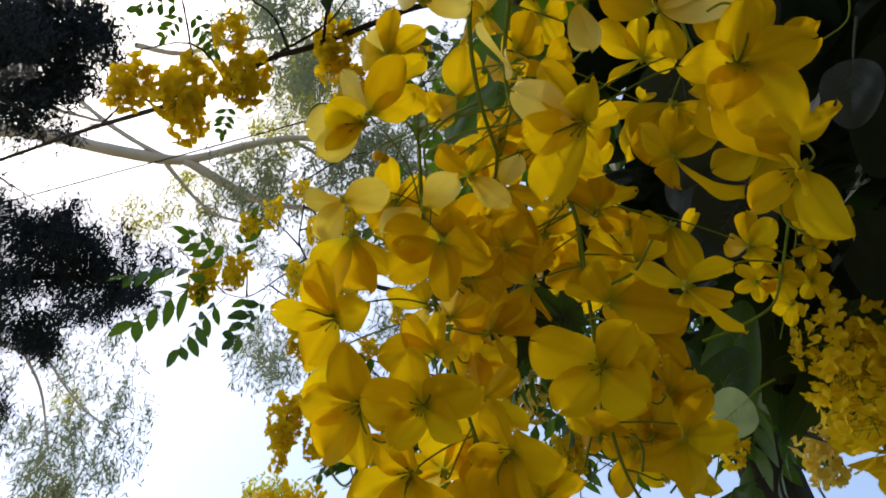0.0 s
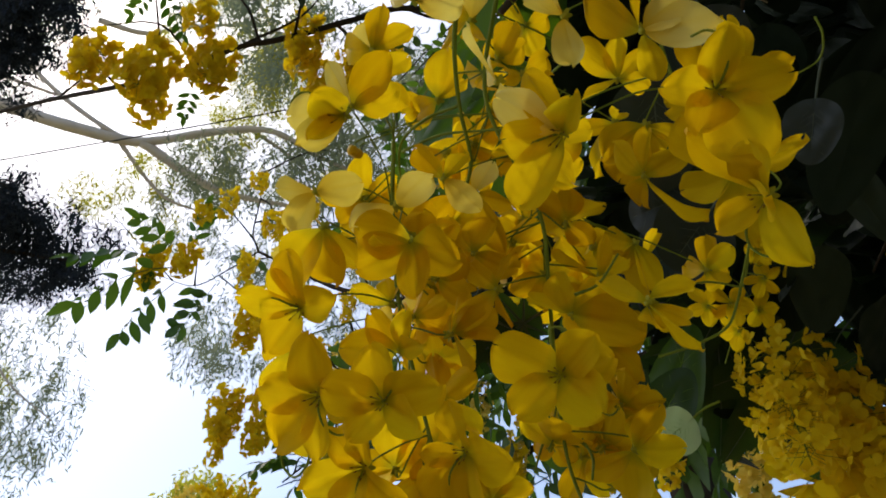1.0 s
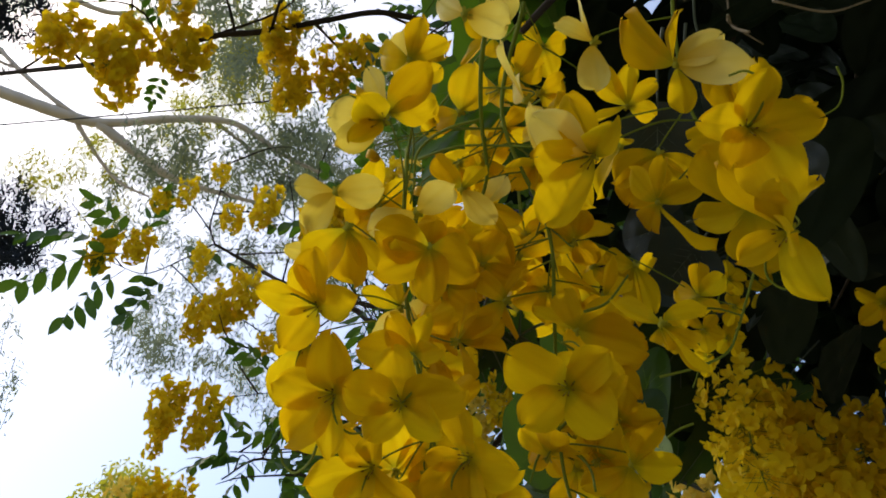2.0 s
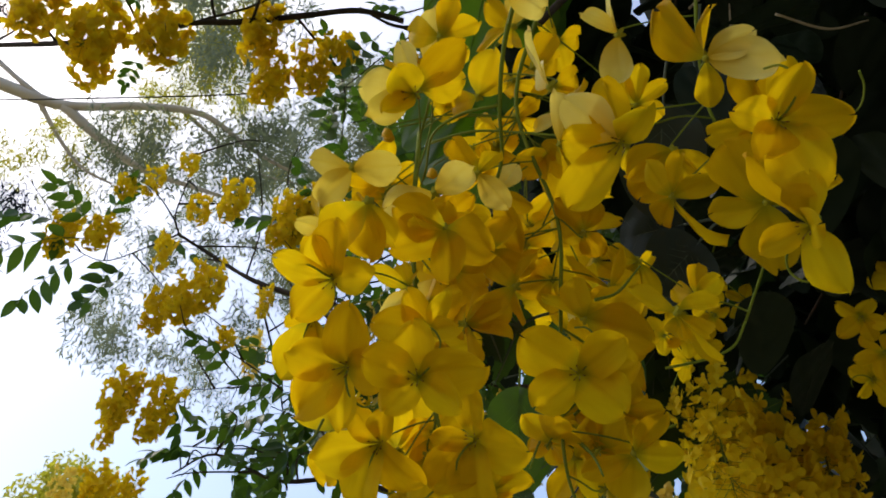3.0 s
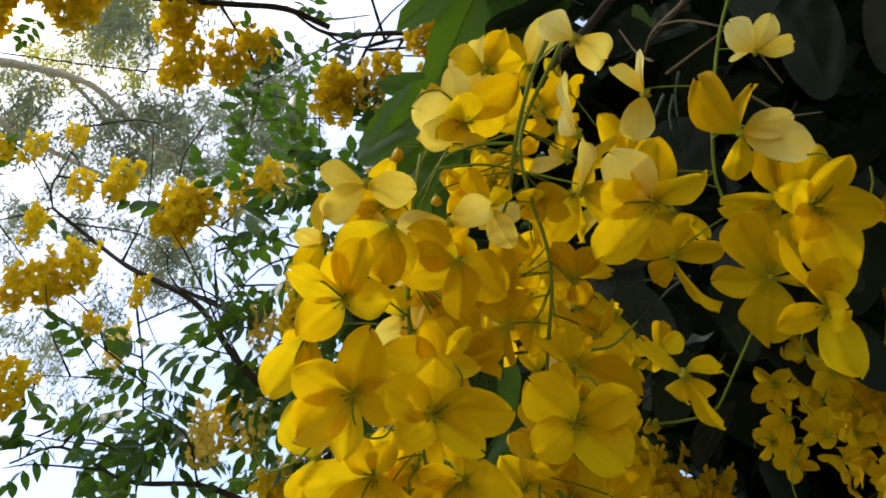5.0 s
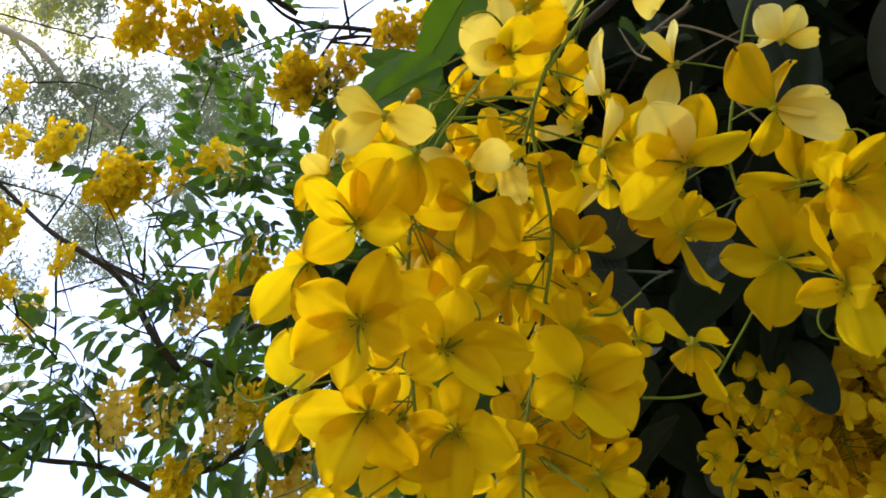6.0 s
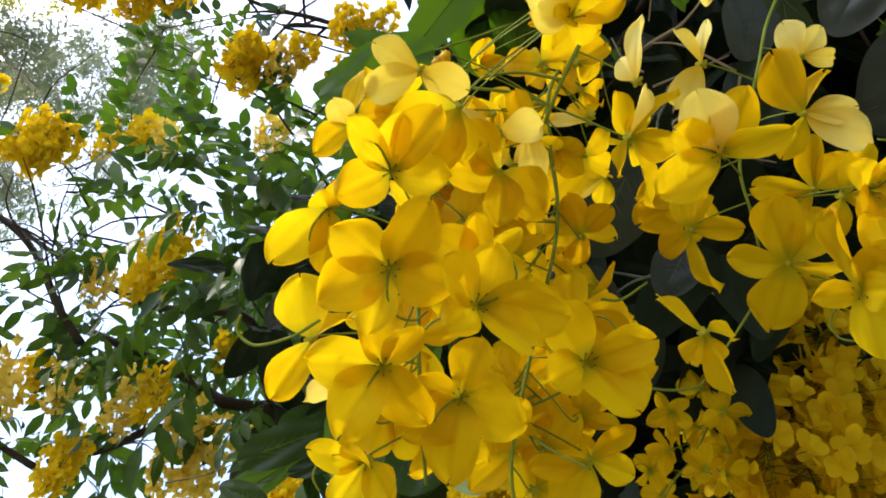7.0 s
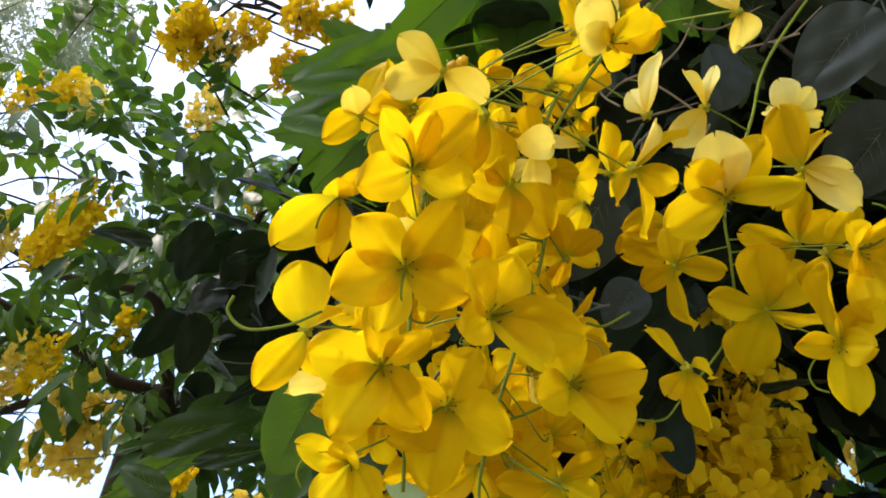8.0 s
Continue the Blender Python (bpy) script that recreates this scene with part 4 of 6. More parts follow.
broad_leaf("broad_leaf", "broad toothed green leaf against the sky, darkened for shade", (0.370, 0.656, 2.005), (0.11, 0.57, -0.81), (0.1, -0.81, -0.6), 0.155, 0.135, 7, 0.45, 0.12, SHADE_LEAF, 30, group="broad leaves below the flowers")
broad_leaf("broad_leaf", "broad toothed green leaf against the sky, darkened for shade", (0.451, 0.669, 1.991), (-0.39, 0.52, -0.76), (0.1, -0.81, -0.6), 0.161, 0.121, 7, 0.45, 0.12, SHADE_LEAF, 31, group="broad leaves below the flowers")
broad_leaf("broad_leaf", "broad toothed green leaf against the sky, darkened for shade", (0.501, 0.678, 1.982), (-0.32, 0.52, -0.79), (0.1, -0.81, -0.6), 0.143, 0.135, 7, 0.45, 0.12, SHADE_LEAF, 32, group="broad leaves below the flowers")
broad_leaf("broad_leaf", "broad toothed green leaf against the sky, darkened for shade", (0.376, 0.625, 2.036), (-0.42, 0.43, -0.8), (0.1, -0.81, -0.6), 0.100, 0.108, 7, 0.45, 0.12, SHADE_LEAF, 33, group="broad leaves below the flowers")
broad_leaf("broad_leaf", "broad toothed green leaf against the sky, darkened for shade", (0.037, 0.325, 1.719), (-0.15, 0.48, -0.86), (0.1, -0.81, -0.6), 0.037, 0.045, 7, 0.45, 0.12, SHADE_LEAF, 34, group="broad leaves below the flowers")
broad_leaf("broad_leaf", "broad toothed green leaf against the sky, darkened for shade", (0.068, 0.323, 1.721), (-0.79, 0.23, -0.57), (0.1, -0.81, -0.6), 0.041, 0.035, 7, 0.45, 0.12, SHADE_LEAF, 35, group="broad leaves below the flowers")
broad_leaf("broad_leaf", "broad toothed green leaf against the sky, darkened for shade", (0.043, 0.313, 1.718), (-0.14, 0.51, -0.85), (0.1, -0.81, -0.6), 0.038, 0.045, 7, 0.45, 0.12, SHADE_LEAF, 36, group="broad leaves below the flowers")
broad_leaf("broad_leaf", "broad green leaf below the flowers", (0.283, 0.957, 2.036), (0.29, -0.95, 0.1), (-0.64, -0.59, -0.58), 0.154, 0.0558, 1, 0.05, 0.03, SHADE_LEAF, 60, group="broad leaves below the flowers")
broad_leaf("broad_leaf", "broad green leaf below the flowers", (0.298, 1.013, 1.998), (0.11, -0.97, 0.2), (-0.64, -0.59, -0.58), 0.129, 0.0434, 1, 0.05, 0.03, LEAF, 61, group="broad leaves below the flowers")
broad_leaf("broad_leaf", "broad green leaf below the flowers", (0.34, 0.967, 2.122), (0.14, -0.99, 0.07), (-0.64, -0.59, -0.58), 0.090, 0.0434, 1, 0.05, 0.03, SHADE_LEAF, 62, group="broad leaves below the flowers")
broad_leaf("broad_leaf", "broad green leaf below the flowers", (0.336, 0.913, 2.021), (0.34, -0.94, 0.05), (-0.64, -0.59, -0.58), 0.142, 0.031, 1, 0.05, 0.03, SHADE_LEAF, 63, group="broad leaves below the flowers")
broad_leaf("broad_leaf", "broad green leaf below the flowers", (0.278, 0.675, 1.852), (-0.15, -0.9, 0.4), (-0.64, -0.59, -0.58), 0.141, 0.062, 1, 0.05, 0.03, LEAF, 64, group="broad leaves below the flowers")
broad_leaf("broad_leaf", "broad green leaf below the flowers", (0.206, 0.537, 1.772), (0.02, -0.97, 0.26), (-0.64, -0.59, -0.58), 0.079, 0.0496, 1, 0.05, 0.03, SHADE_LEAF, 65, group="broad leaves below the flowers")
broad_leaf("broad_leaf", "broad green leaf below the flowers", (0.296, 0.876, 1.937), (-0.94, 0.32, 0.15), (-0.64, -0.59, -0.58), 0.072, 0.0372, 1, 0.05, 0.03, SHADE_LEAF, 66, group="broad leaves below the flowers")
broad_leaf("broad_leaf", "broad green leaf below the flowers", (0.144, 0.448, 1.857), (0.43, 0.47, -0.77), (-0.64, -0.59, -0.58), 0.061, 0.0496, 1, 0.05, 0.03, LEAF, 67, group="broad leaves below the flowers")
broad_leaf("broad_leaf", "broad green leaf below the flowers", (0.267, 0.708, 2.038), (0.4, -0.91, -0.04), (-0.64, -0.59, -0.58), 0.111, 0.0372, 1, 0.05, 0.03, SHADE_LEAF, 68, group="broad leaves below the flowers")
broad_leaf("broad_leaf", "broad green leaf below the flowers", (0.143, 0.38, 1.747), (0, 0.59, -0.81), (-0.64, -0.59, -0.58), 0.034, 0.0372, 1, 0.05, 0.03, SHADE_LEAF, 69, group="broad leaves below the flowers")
broad_leaf("broad_leaf", "broad green leaf below the flowers", (0.116, 0.448, 1.778), (0.14, 0.66, -0.74), (-0.64, -0.59, -0.58), 0.073, 0.0496, 1, 0.05, 0.03, LEAF, 70, group="broad leaves below the flowers")


# ---- compound leaves and clustered flowers of the trees ----
def leaflet(verts, faces, m, length, width, rows=4, droop=0.15):
    """A pointed oval leaflet along +x of m, folded a little along its midrib."""
    base = len(verts)
    for i in range(rows + 1):
        s = i / rows
        w = width * 0.5 * (math.sin(math.pi * s ** 0.85) ** 0.8 if 0 < s < 1 else 0.03)
        z = -droop * length * s * s
        verts += [m @ Vector((length * s, -w, z + 0.25 * w)), m @ Vector((length * s, 0, z)), m @ Vector((length * s, w, z + 0.25 * w))]
    for i in range(rows):
        a = base + 3 * i
        faces += [(a, a + 3, a + 4, a + 1), (a + 1, a + 4, a + 5, a + 2)]


def compound_mesh(seed, pairs, length, leaf_len, leaf_wid, droop, mat):
    """A feathered leaf along +x: a stalk with pairs of leaflets and one at its end."""
    r = random.Random(seed)
    verts, faces = [], []
    axis = lambda s: Vector((length * s * (1 - 0.2 * droop * s), 0.04 * length * math.sin(3 * s + seed), -droop * length * s * s))
    tube([axis(i / 8) for i in range(9)], 0.0028, 0.001, 4, 0, verts, faces)
    for i in range(pairs):
        s = 0.22 + 0.74 * i / (pairs - 1)
        for sgn in (-1, 1):
            m = Matrix.Translation(axis(s)) @ Euler((r.uniform(-0.5, 0.5), 0.3 + r.uniform(-0.2, 0.4) + droop * s, sgn * radians(r.uniform(48, 72)))).to_matrix().to_4x4()
            k = leaf_len * (0.7 + 0.4 * math.sin(math.pi * s)) * r.uniform(0.85, 1.1)
            leaflet(verts, faces, m, k, leaf_wid * r.uniform(0.85, 1.1))
    leaflet(verts, faces, Matrix.Translation(axis(1)) @ Euler((0, droop, 0)).to_matrix().to_4x4(), leaf_len, leaf_wid)
    return sheet("leaf", verts, faces, mat)


COMPOUND = [compound_mesh(3 + i, p, ln, 0.130, 0.058, d, LEAF) for i, (p, ln, d) in enumerate(((4, 0.32, 0.35), (5, 0.40, 0.5), (4, 0.30, 0.25), (4, 0.35, 0.7), (5, 0.42, 0.4)))]


def small_flower_mesh(seed, mat):
    """A whole small flower as seen from some metres: five cupped petals and a dark eye."""
    r = random.Random(seed)
    verts, faces = [], []
    for k in range(5):
        m = Matrix.Rotation(radians(72 * k + r.uniform(-14, 14)), 4, "Z") @ Matrix.Rotation(radians(-r.uniform(5, 50)), 4, "Y") @ Matrix.Rotation(radians(r.uniform(-25, 25)), 4, "X")
        base, ln, wd = len(verts), 0.023 * r.uniform(0.85, 1.1), 0.017
        for s, w in ((0.03, 0.15), (0.35, 0.8), (0.7, 1.0), (0.93, 0.6), (1.0, 0.15)):
            z = 0.2 * ln * s * (1.2 - s)
            verts += [m @ Vector((ln * s, -wd * 0.5 * w, z + 0.1 * wd * w)), m @ Vector((ln * s, 0, z)), m @ Vector((ln * s, wd * 0.5 * w, z + 0.1 * wd * w))]
        for i in range(4):
            a = base + 3 * i
            faces += [(a, a + 3, a + 4, a + 1), (a + 1, a + 4, a + 5, a + 2)]
    return sheet("flower", verts, faces, mat)


FAR_FLOWERS = [small_flower_mesh(70 + i, FAR_PETAL) for i in range(4)]
FADED_FLOWERS = [small_flower_mesh(80 + i, FADED_PETAL) for i in range(3)]


def cluster_raceme(seed, length, radius, count, meshes, label, group):
    """A dense hanging raceme: a rachis with thin pedicels in one mesh, every flower a part."""
    r = random.Random(seed)
    top = tagged(new("flower_raceme"), label, "flower raceme", group)
    axis = lambda s: Vector((0.05 * length * math.sin(2.2 * s + seed), 0.04 * length * math.cos(1.7 * s + seed), -length * s))
    verts, faces = tube([axis(i / 8) for i in range(9)], 0.0028, 0.0010, 5)
    for i in range(count):
        s = 0.06 + 0.92 * (i + r.random()) / count
        a = i * 2.4 + r.uniform(-0.4, 0.4)
        reach = radius * (0.25 + 0.75 * r.random() ** 0.6) * (1.05 - 0.45 * s)
        out = Vector((math.cos(a), math.sin(a), 0))
        p = axis(s) + out * reach + Vector((0, 0, r.uniform(-0.2, 0.1) * radius))
        tube([axis(max(0, s - 0.03)), axis(s).lerp(p, 0.5) + Vector((0, 0, 0.004)), p], 0.0007, 0.0006, 3, 0, verts, faces)
        face = (out + Vector((r.uniform(-0.6, 0.6), r.uniform(-0.6, 0.6), r.uniform(-0.9, 0.3)))).normalized()
        part("flower", r.choice(meshes), top, Matrix.Translation(p) @ frame_of(face, face.orthogonal()) @ Matrix.Scale(r.uniform(1.0, 1.3), 4))
    part("rachis", sheet("rachis", verts, faces, STALK), top)
    return top


DENSE = "dense raceme of deep yellow flowers"
FADE = "hanging raceme of faded cream-yellow flowers"
KINDS = {
    "long": cluster_raceme(1, 0.30, 0.066, 84, FAR_FLOWERS, DENSE + " on the tree", "racemes in the flowering tree"),
    "full": cluster_raceme(2, 0.22, 0.074, 88, FAR_FLOWERS, DENSE + " with a rounded outline", "racemes in the flowering tree"),
    "slim": cluster_raceme(3, 0.24, 0.050, 40, FAR_FLOWERS, "slim loose raceme of yellow flowers on a twig", "racemes in the flowering tree"),
    "short": cluster_raceme(4, 0.13, 0.055, 32, FAR_FLOWERS, "short cluster of yellow flowers on a twig", "racemes in the flowering tree"),
    "faded": cluster_raceme(5, 0.28, 0.074, 60, FADED_FLOWERS, FADE, "racemes in the flowering tree"),
    "big": cluster_raceme(6, 0.34, 0.115, 120, FAR_FLOWERS, DENSE + " shaded by dark leaves", "racemes in the flowering tree"),
}
used = set()


def hang(kind, at, turn=0.0, lean=0.0, size=1.0):
    """Hang one more raceme of that kind by its top; the first one is the model itself."""
    m = Matrix.Translation(at) @ Euler((radians(lean), radians(lean * 0.5), radians(turn))).to_matrix().to_4x4() @ Matrix.Scale(size * 1.12, 4)
    if kind in used:
        ob = copy_thing(KINDS[kind], m)
        ob.matrix_basis = m
    else:
        used.add(kind)
        KINDS[kind].matrix_basis = m


def limb(parent, pts, r0, r1, mat, name="limb", sides=8):
    line = smooth_line(pts, 6)
    part(name, sheet(name, *tube(line, r0, r1, sides, 0.16), mat), parent)
    return line


def leaf_pose(p, way, roll=0.0, size=1.0):
    up = Vector((0, 0, 1))
    d = Vector(way).normalized()
    return Matrix.Translation(p) @ frame_of(up - d * up.dot(d) + d.orthogonal() * roll, d) @ Matrix.Scale(size, 4)


flowering_tree = tagged(new("flowering_tree"), "flowering tree with dark limbs, feathered leaves and hanging yellow racemes", "tree")
limbs = []
limbs.append(limb(flowering_tree, [(1.33, 2.61, -0.05), (1.28, 2.56, 1.4), (1.18, 2.56, 3.16), (1.1, 2.46, 3.26), (1.09, 2.34, 3.34)], 0.13, 0.075, DARK_BARK, "trunk"))
limbs.append(limb(flowering_tree, [(1.09, 2.34, 3.34), (0.92, 2.48, 3.37), (0.79, 2.57, 3.47), (0.56, 2.73, 3.59), (0.35, 2.95, 3.74)], 0.0274, 0.0158, DARK_BARK, "limb"))
limbs.append(limb(flowering_tree, [(1.09, 2.34, 3.34), (0.93, 2.28, 3.47), (0.8, 2.23, 3.58), (0.58, 2.53, 3.69), (0.45, 2.7, 3.81), (0.26, 2.88, 3.97), (-0.08, 3.17, 4.29)], 0.0253, 0.0105, DARK_BARK, "limb"))
limbs.append(limb(flowering_tree, [(1.08, 2.44, 3.29), (0.78, 2.63, 3.25), (0.67, 2.84, 3.2), (0.56, 3.14, 3.24)], 0.0190, 0.0105, DARK_BARK, "limb"))
limbs.append(limb(flowering_tree, [(0.38, 2.68, 3.46), (0.25, 2.72, 3.6), (0.03, 2.86, 3.95), (-0.3, 3.02, 4.18), (-0.54, 3.15, 4.41), (-0.76, 3.12, 4.5)], 0.0190, 0.0084, DARK_BARK, "limb"))
limbs.append(limb(flowering_tree, [(-0.76, 3.12, 4.5), (-0.8, 3.05, 4.58), (-0.77, 2.9, 4.7), (-0.76, 2.74, 4.85)], 0.0059, 0.0026, DARK_BARK, "branch"))
limbs.append(limb(flowering_tree, [(-0.76, 3.12, 4.5), (-0.96, 3.38, 4.6), (-1.26, 3.75, 4.77), (-1.54, 3.92, 4.98)], 0.0059, 0.0026, DARK_BARK, "branch"))
limbs.append(limb(flowering_tree, [(-0.26, 3.03, 4.16), (-0.2, 3.06, 3.98), (-0.1, 3.12, 3.76), (0, 3.22, 3.5)], 0.0076, 0.0042, DARK_BARK, "branch"))
limbs.append(limb(flowering_tree, [(-0.04, 3.03, 3.55), (-0.19, 3.08, 3.68), (-0.38, 3.14, 3.82), (-0.47, 3.13, 3.86)], 0.0059, 0.0026, DARK_BARK, "branch"))
limbs.append(limb(flowering_tree, [(-0.13, 3.04, 3.57), (-0.33, 3.28, 3.68), (-0.56, 3.53, 3.79)], 0.0038, 0.0021, DARK_BARK, "branch"))
limbs.append(limb(flowering_tree, [(0.49, 2.93, 3.07), (0.28, 3.04, 3.16), (0.01, 3.23, 3.21), (-0.29, 3.42, 3.4), (-0.47, 3.55, 3.34)], 0.0148, 0.0042, DARK_BARK, "branch"))
limbs.append(limb(flowering_tree, [(0.07, 3.34, 3.23), (0.01, 3.23, 3.35), (-0.29, 3.4, 3.42), (-0.45, 3.44, 3.43)], 0.0059, 0.0026, DARK_BARK, "branch"))
limbs.append(limb(flowering_tree, [(0.31, 2.74, 3.57), (0.15, 2.71, 3.77), (0.06, 2.59, 3.92), (0.03, 2.57, 4.08)], 0.0050, 0.0026, DARK_BARK, "branch"))
limbs.append(limb(flowering_tree, [(0.25, 2.72, 3.6), (0.1, 2.73, 3.64), (0.16, 2.6, 3.88), (0.18, 2.57, 4.04)], 0.0042, 0.0021, DARK_BARK, "branch"))
limbs.append(limb(flowering_tree, [(0.26, 2.69, 4.34), (0.08, 2.82, 4.45), (-0.23, 3.02, 4.71)], 0.0042, 0.0021, DARK_BARK, "branch"))
limbs.append(limb(flowering_tree, [(0.4, 2.06, 3.68), (0.26, 2.69, 4.34)], 0.0059, 0.0052, DARK_BARK, "branch"))
limbs.append(limb(flowering_tree, [(0.55, 1.06, 3.88), (0.32, 1.21, 3.96), (0.11, 1.36, 4.04), (-0.06, 1.36, 4.1)], 0.0105, 0.0052, DARK_BARK, "limb"))
limbs.append(limb(flowering_tree, [(0.55, 1.06, 3.88), (0.27, 1.27, 3.95), (0.25, 1.41, 3.99), (0.17, 1.56, 4.03)], 0.0050, 0.0026, DARK_BARK, "branch"))
limbs.append(limb(flowering_tree, [(0.1, 1.29, 3.95), (-0.06, 1.3, 3.96), (-0.23, 1.33, 3.89), (-0.43, 1.37, 3.81), (-0.59, 1.41, 3.79), (-0.76, 1.48, 3.74), (-0.98, 1.6, 3.8), (-1.49, 1.93, 4.1), (-2.07, 2.26, 4.32), (-2.91, 2.67, 4.52)], 0.0118, 0.0084, DARK_BARK, "limb"))
limbs.append(limb(flowering_tree, [(0.35, 1.28, 4.14), (0.28, 1.38, 4.12), (0.17, 1.44, 4.16)], 0.0050, 0.0031, DARK_BARK, "branch"))
limbs.append(limb(flowering_tree, [(0.49, 1.3, 3.77), (0.52, 1.57, 3.87), (0.56, 1.78, 3.99)], 0.0042, 0.0026, DARK_BARK, "branch"))
limbs.append(limb(flowering_tree, [(1.38, 2.63, 2.95), (0.9, 1.9, 3.6), (0.75, 1.3, 4), (0.55, 1.06, 3.88)], 0.0169, 0.0105, DARK_BARK, "limb"))


def tree_leaf(at, way, size=1.0):
    """One feathered leaf of the flowering tree."""
    part("leaf", rng.choice(COMPOUND), flowering_tree, leaf_pose(Vector(at), way, rng.uniform(-0.6, 0.6), size * 0.8))


tree_leaf((-1.18, 3.12, 4.32), (-0.94, -0.1, -0.34), 1.55)
tree_leaf((-1.18, 3.06, 4.39), (-0.66, -0.65, 0.37), 1.08)
tree_leaf((-1.18, 3.16, 4.27), (-0.74, 0.25, -0.63), 1.24)
tree_leaf((-0.97, 3.2, 4.31), (-0.36, 0.53, -0.76), 1.16)
tree_leaf((-1.08, 3.2, 4.34), (0, 0.65, -0.76), 1.08)
tree_leaf((-1.1, 3.06, 4.42), (0.1, -0.7, 0.5), 1.01)
tree_leaf((-0.95, 3.1, 4.4), (0.7, -0.3, 0.3), 1.01)
tree_leaf((-1.3, 3.08, 4.36), (-0.8, -0.4, 0.1), 1.16)
tree_leaf((-0.87, 1.27, 3.91), (-0.94, -0.21, -0.26), 0.6)
tree_leaf((-0.89, 1.28, 3.9), (-0.42, 0.72, -0.55), 0.45)
tree_leaf((-0.86, 1.28, 3.91), (0.6, 0.77, -0.22), 0.5)
tree_leaf((-0.84, 1.24, 3.94), (-0.3, -0.8, 0.5), 0.5)
tree_leaf((-0.76, 1.57, 3.77), (-0.15, 0.79, -0.6), 0.45)
tree_leaf((-0.11, 1.56, 3.87), (0.28, 0.6, -0.76), 0.9)
tree_leaf((-0.04, 2.49, 4.17), (-0.42, -0.7, 0.62), 0.95)
tree_leaf((-0.08, 2.54, 4.14), (-1, -0.22, 0.35), 0.95)
tree_leaf((0.06, 2.44, 4.19), (-0.04, -0.82, 0.62), 0.95)
tree_leaf((0.14, 2.34, 4.26), (-0.51, -0.67, 0.62), 0.95)
tree_leaf((0.17, 2.27, 4.32), (-0.13, -0.79, 0.62), 0.95)
tree_leaf((0.25, 2.34, 4.22), (0.41, -0.73, 0.4), 0.95)
tree_leaf((-0.07, 3.14, 3.59), (-0.96, 0.3, -0.13), 0.9)
tree_leaf((0, 3.08, 3.62), (-1.02, 0.09, 0.08), 0.9)
tree_leaf((-0.08, 3.27, 3.48), (-0.85, -0.04, 0.14), 0.9)
tree_leaf((0.06, 3.18, 3.51), (-0.87, 0.58, -0.41), 0.9)
tree_leaf((0.14, 3.08, 3.59), (-0.47, 0.53, -0.48), 0.9)
tree_leaf((-0.35, 3.23, 3.59), (0.68, 0.17, -0.49), 0.9)
tree_leaf((-0.3, 3.11, 3.68), (-0.62, -0.33, 0.35), 0.9)
tree_leaf((-0.42, 3.43, 3.43), (-0.98, 0.23, -0.06), 0.9)
tree_leaf((-0.32, 3.42, 3.41), (-0.66, 0.59, -0.48), 0.9)
tree_leaf((-0.18, 3.42, 3.37), (-0.1, 0.72, -0.76), 0.9)
tree_leaf((-0.58, 3.28, 3.61), (0.91, 0.25, -0.63), 0.9)
tree_leaf((-0.6, 3.31, 3.59), (0.98, -0.22, -0.22), 0.9)
tree_leaf((0.26, 2.05, 4.03), (-0.58, -0.64, 0.53), 0.95)
tree_leaf((0.28, 2.18, 3.95), (-0.84, -0.34, 0.53), 0.95)
tree_leaf((0.28, 2.21, 3.93), (-1.02, 0.44, 0.22), 0.95)
tree_leaf((0.27, 2.23, 3.92), (-0.73, 0.69, -0.11), 0.95)
tree_leaf((0.33, 2.14, 3.93), (-0.01, -0.94, 0.33), 0.95)
tree_leaf((0.34, 2.03, 3.99), (-0.45, -0.8, 0.53), 0.95)
tree_leaf((0.48, 1.8, 4.03), (-0.2, -0.84, 0.4), 0.95)
tree_leaf((0.49, 1.86, 3.99), (-0.85, -0.22, 0.47), 0.95)
tree_leaf((0.52, 1.72, 4.04), (-0.01, -0.94, 0.33), 0.95)
tree_leaf((0.5, 2.02, 3.89), (-0.32, -0.82, 0.46), 0.95)
tree_leaf((0.58, 2.12, 3.79), (0.24, 0.62, -0.69), 0.95)
tree_leaf((0.5, 2.11, 3.85), (0.41, -0.84, 0.01), 0.95)
tree_leaf((0.61, 2.06, 3.8), (0.66, -0.21, -0.51), 0.95)
tree_leaf((0.28, 2.48, 3.78), (-0.73, 0.69, -0.11), 0.95)
tree_leaf((0.06, 1.37, 3.75), (-0.16, 0.66, -0.4), 0.8)
tree_leaf((0.2, 1.28, 3.71), (0.79, 0.04, -0.66), 0.8)
tree_leaf((0.03, 1.3, 3.85), (-0.44, 0.56, -0.48), 0.75)
tree_leaf((0.16, 1.2, 3.89), (0.41, 0.55, -0.75), 0.75)
tree_leaf((-0.08, 1.54, 3.88), (-0.23, -0.76, 0.62), 0.6)
tree_leaf((-0.08, 1.64, 3.78), (0.06, -0.85, 0.62), 0.6)
tree_leaf((0.08, 1.63, 3.74), (-0.76, -0.44, 0.49), 0.5)
tree_leaf((0.12, 1.64, 3.73), (-0.13, -0.79, 0.62), 0.45)
tree_leaf((0.14, 1.5, 3.85), (-0.13, -0.79, 0.62), 0.5)
tree_leaf((0.13, 1.3, 4.03), (-0.79, -0.21, 0.28), 0.5)
tree_leaf((0.02, 1.31, 4.06), (0.16, -0.88, 0.61), 0.5)
tree_leaf((0.6, 1.86, 3.72), (0.03, 0.77, -0.52), 0.8)
tree_leaf((0.64, 1.96, 3.64), (0.8, -0.16, -0.59), 0.8)
tree_leaf((0.51, 1.95, 3.73), (-0.44, -0.69, 0.49), 0.8)
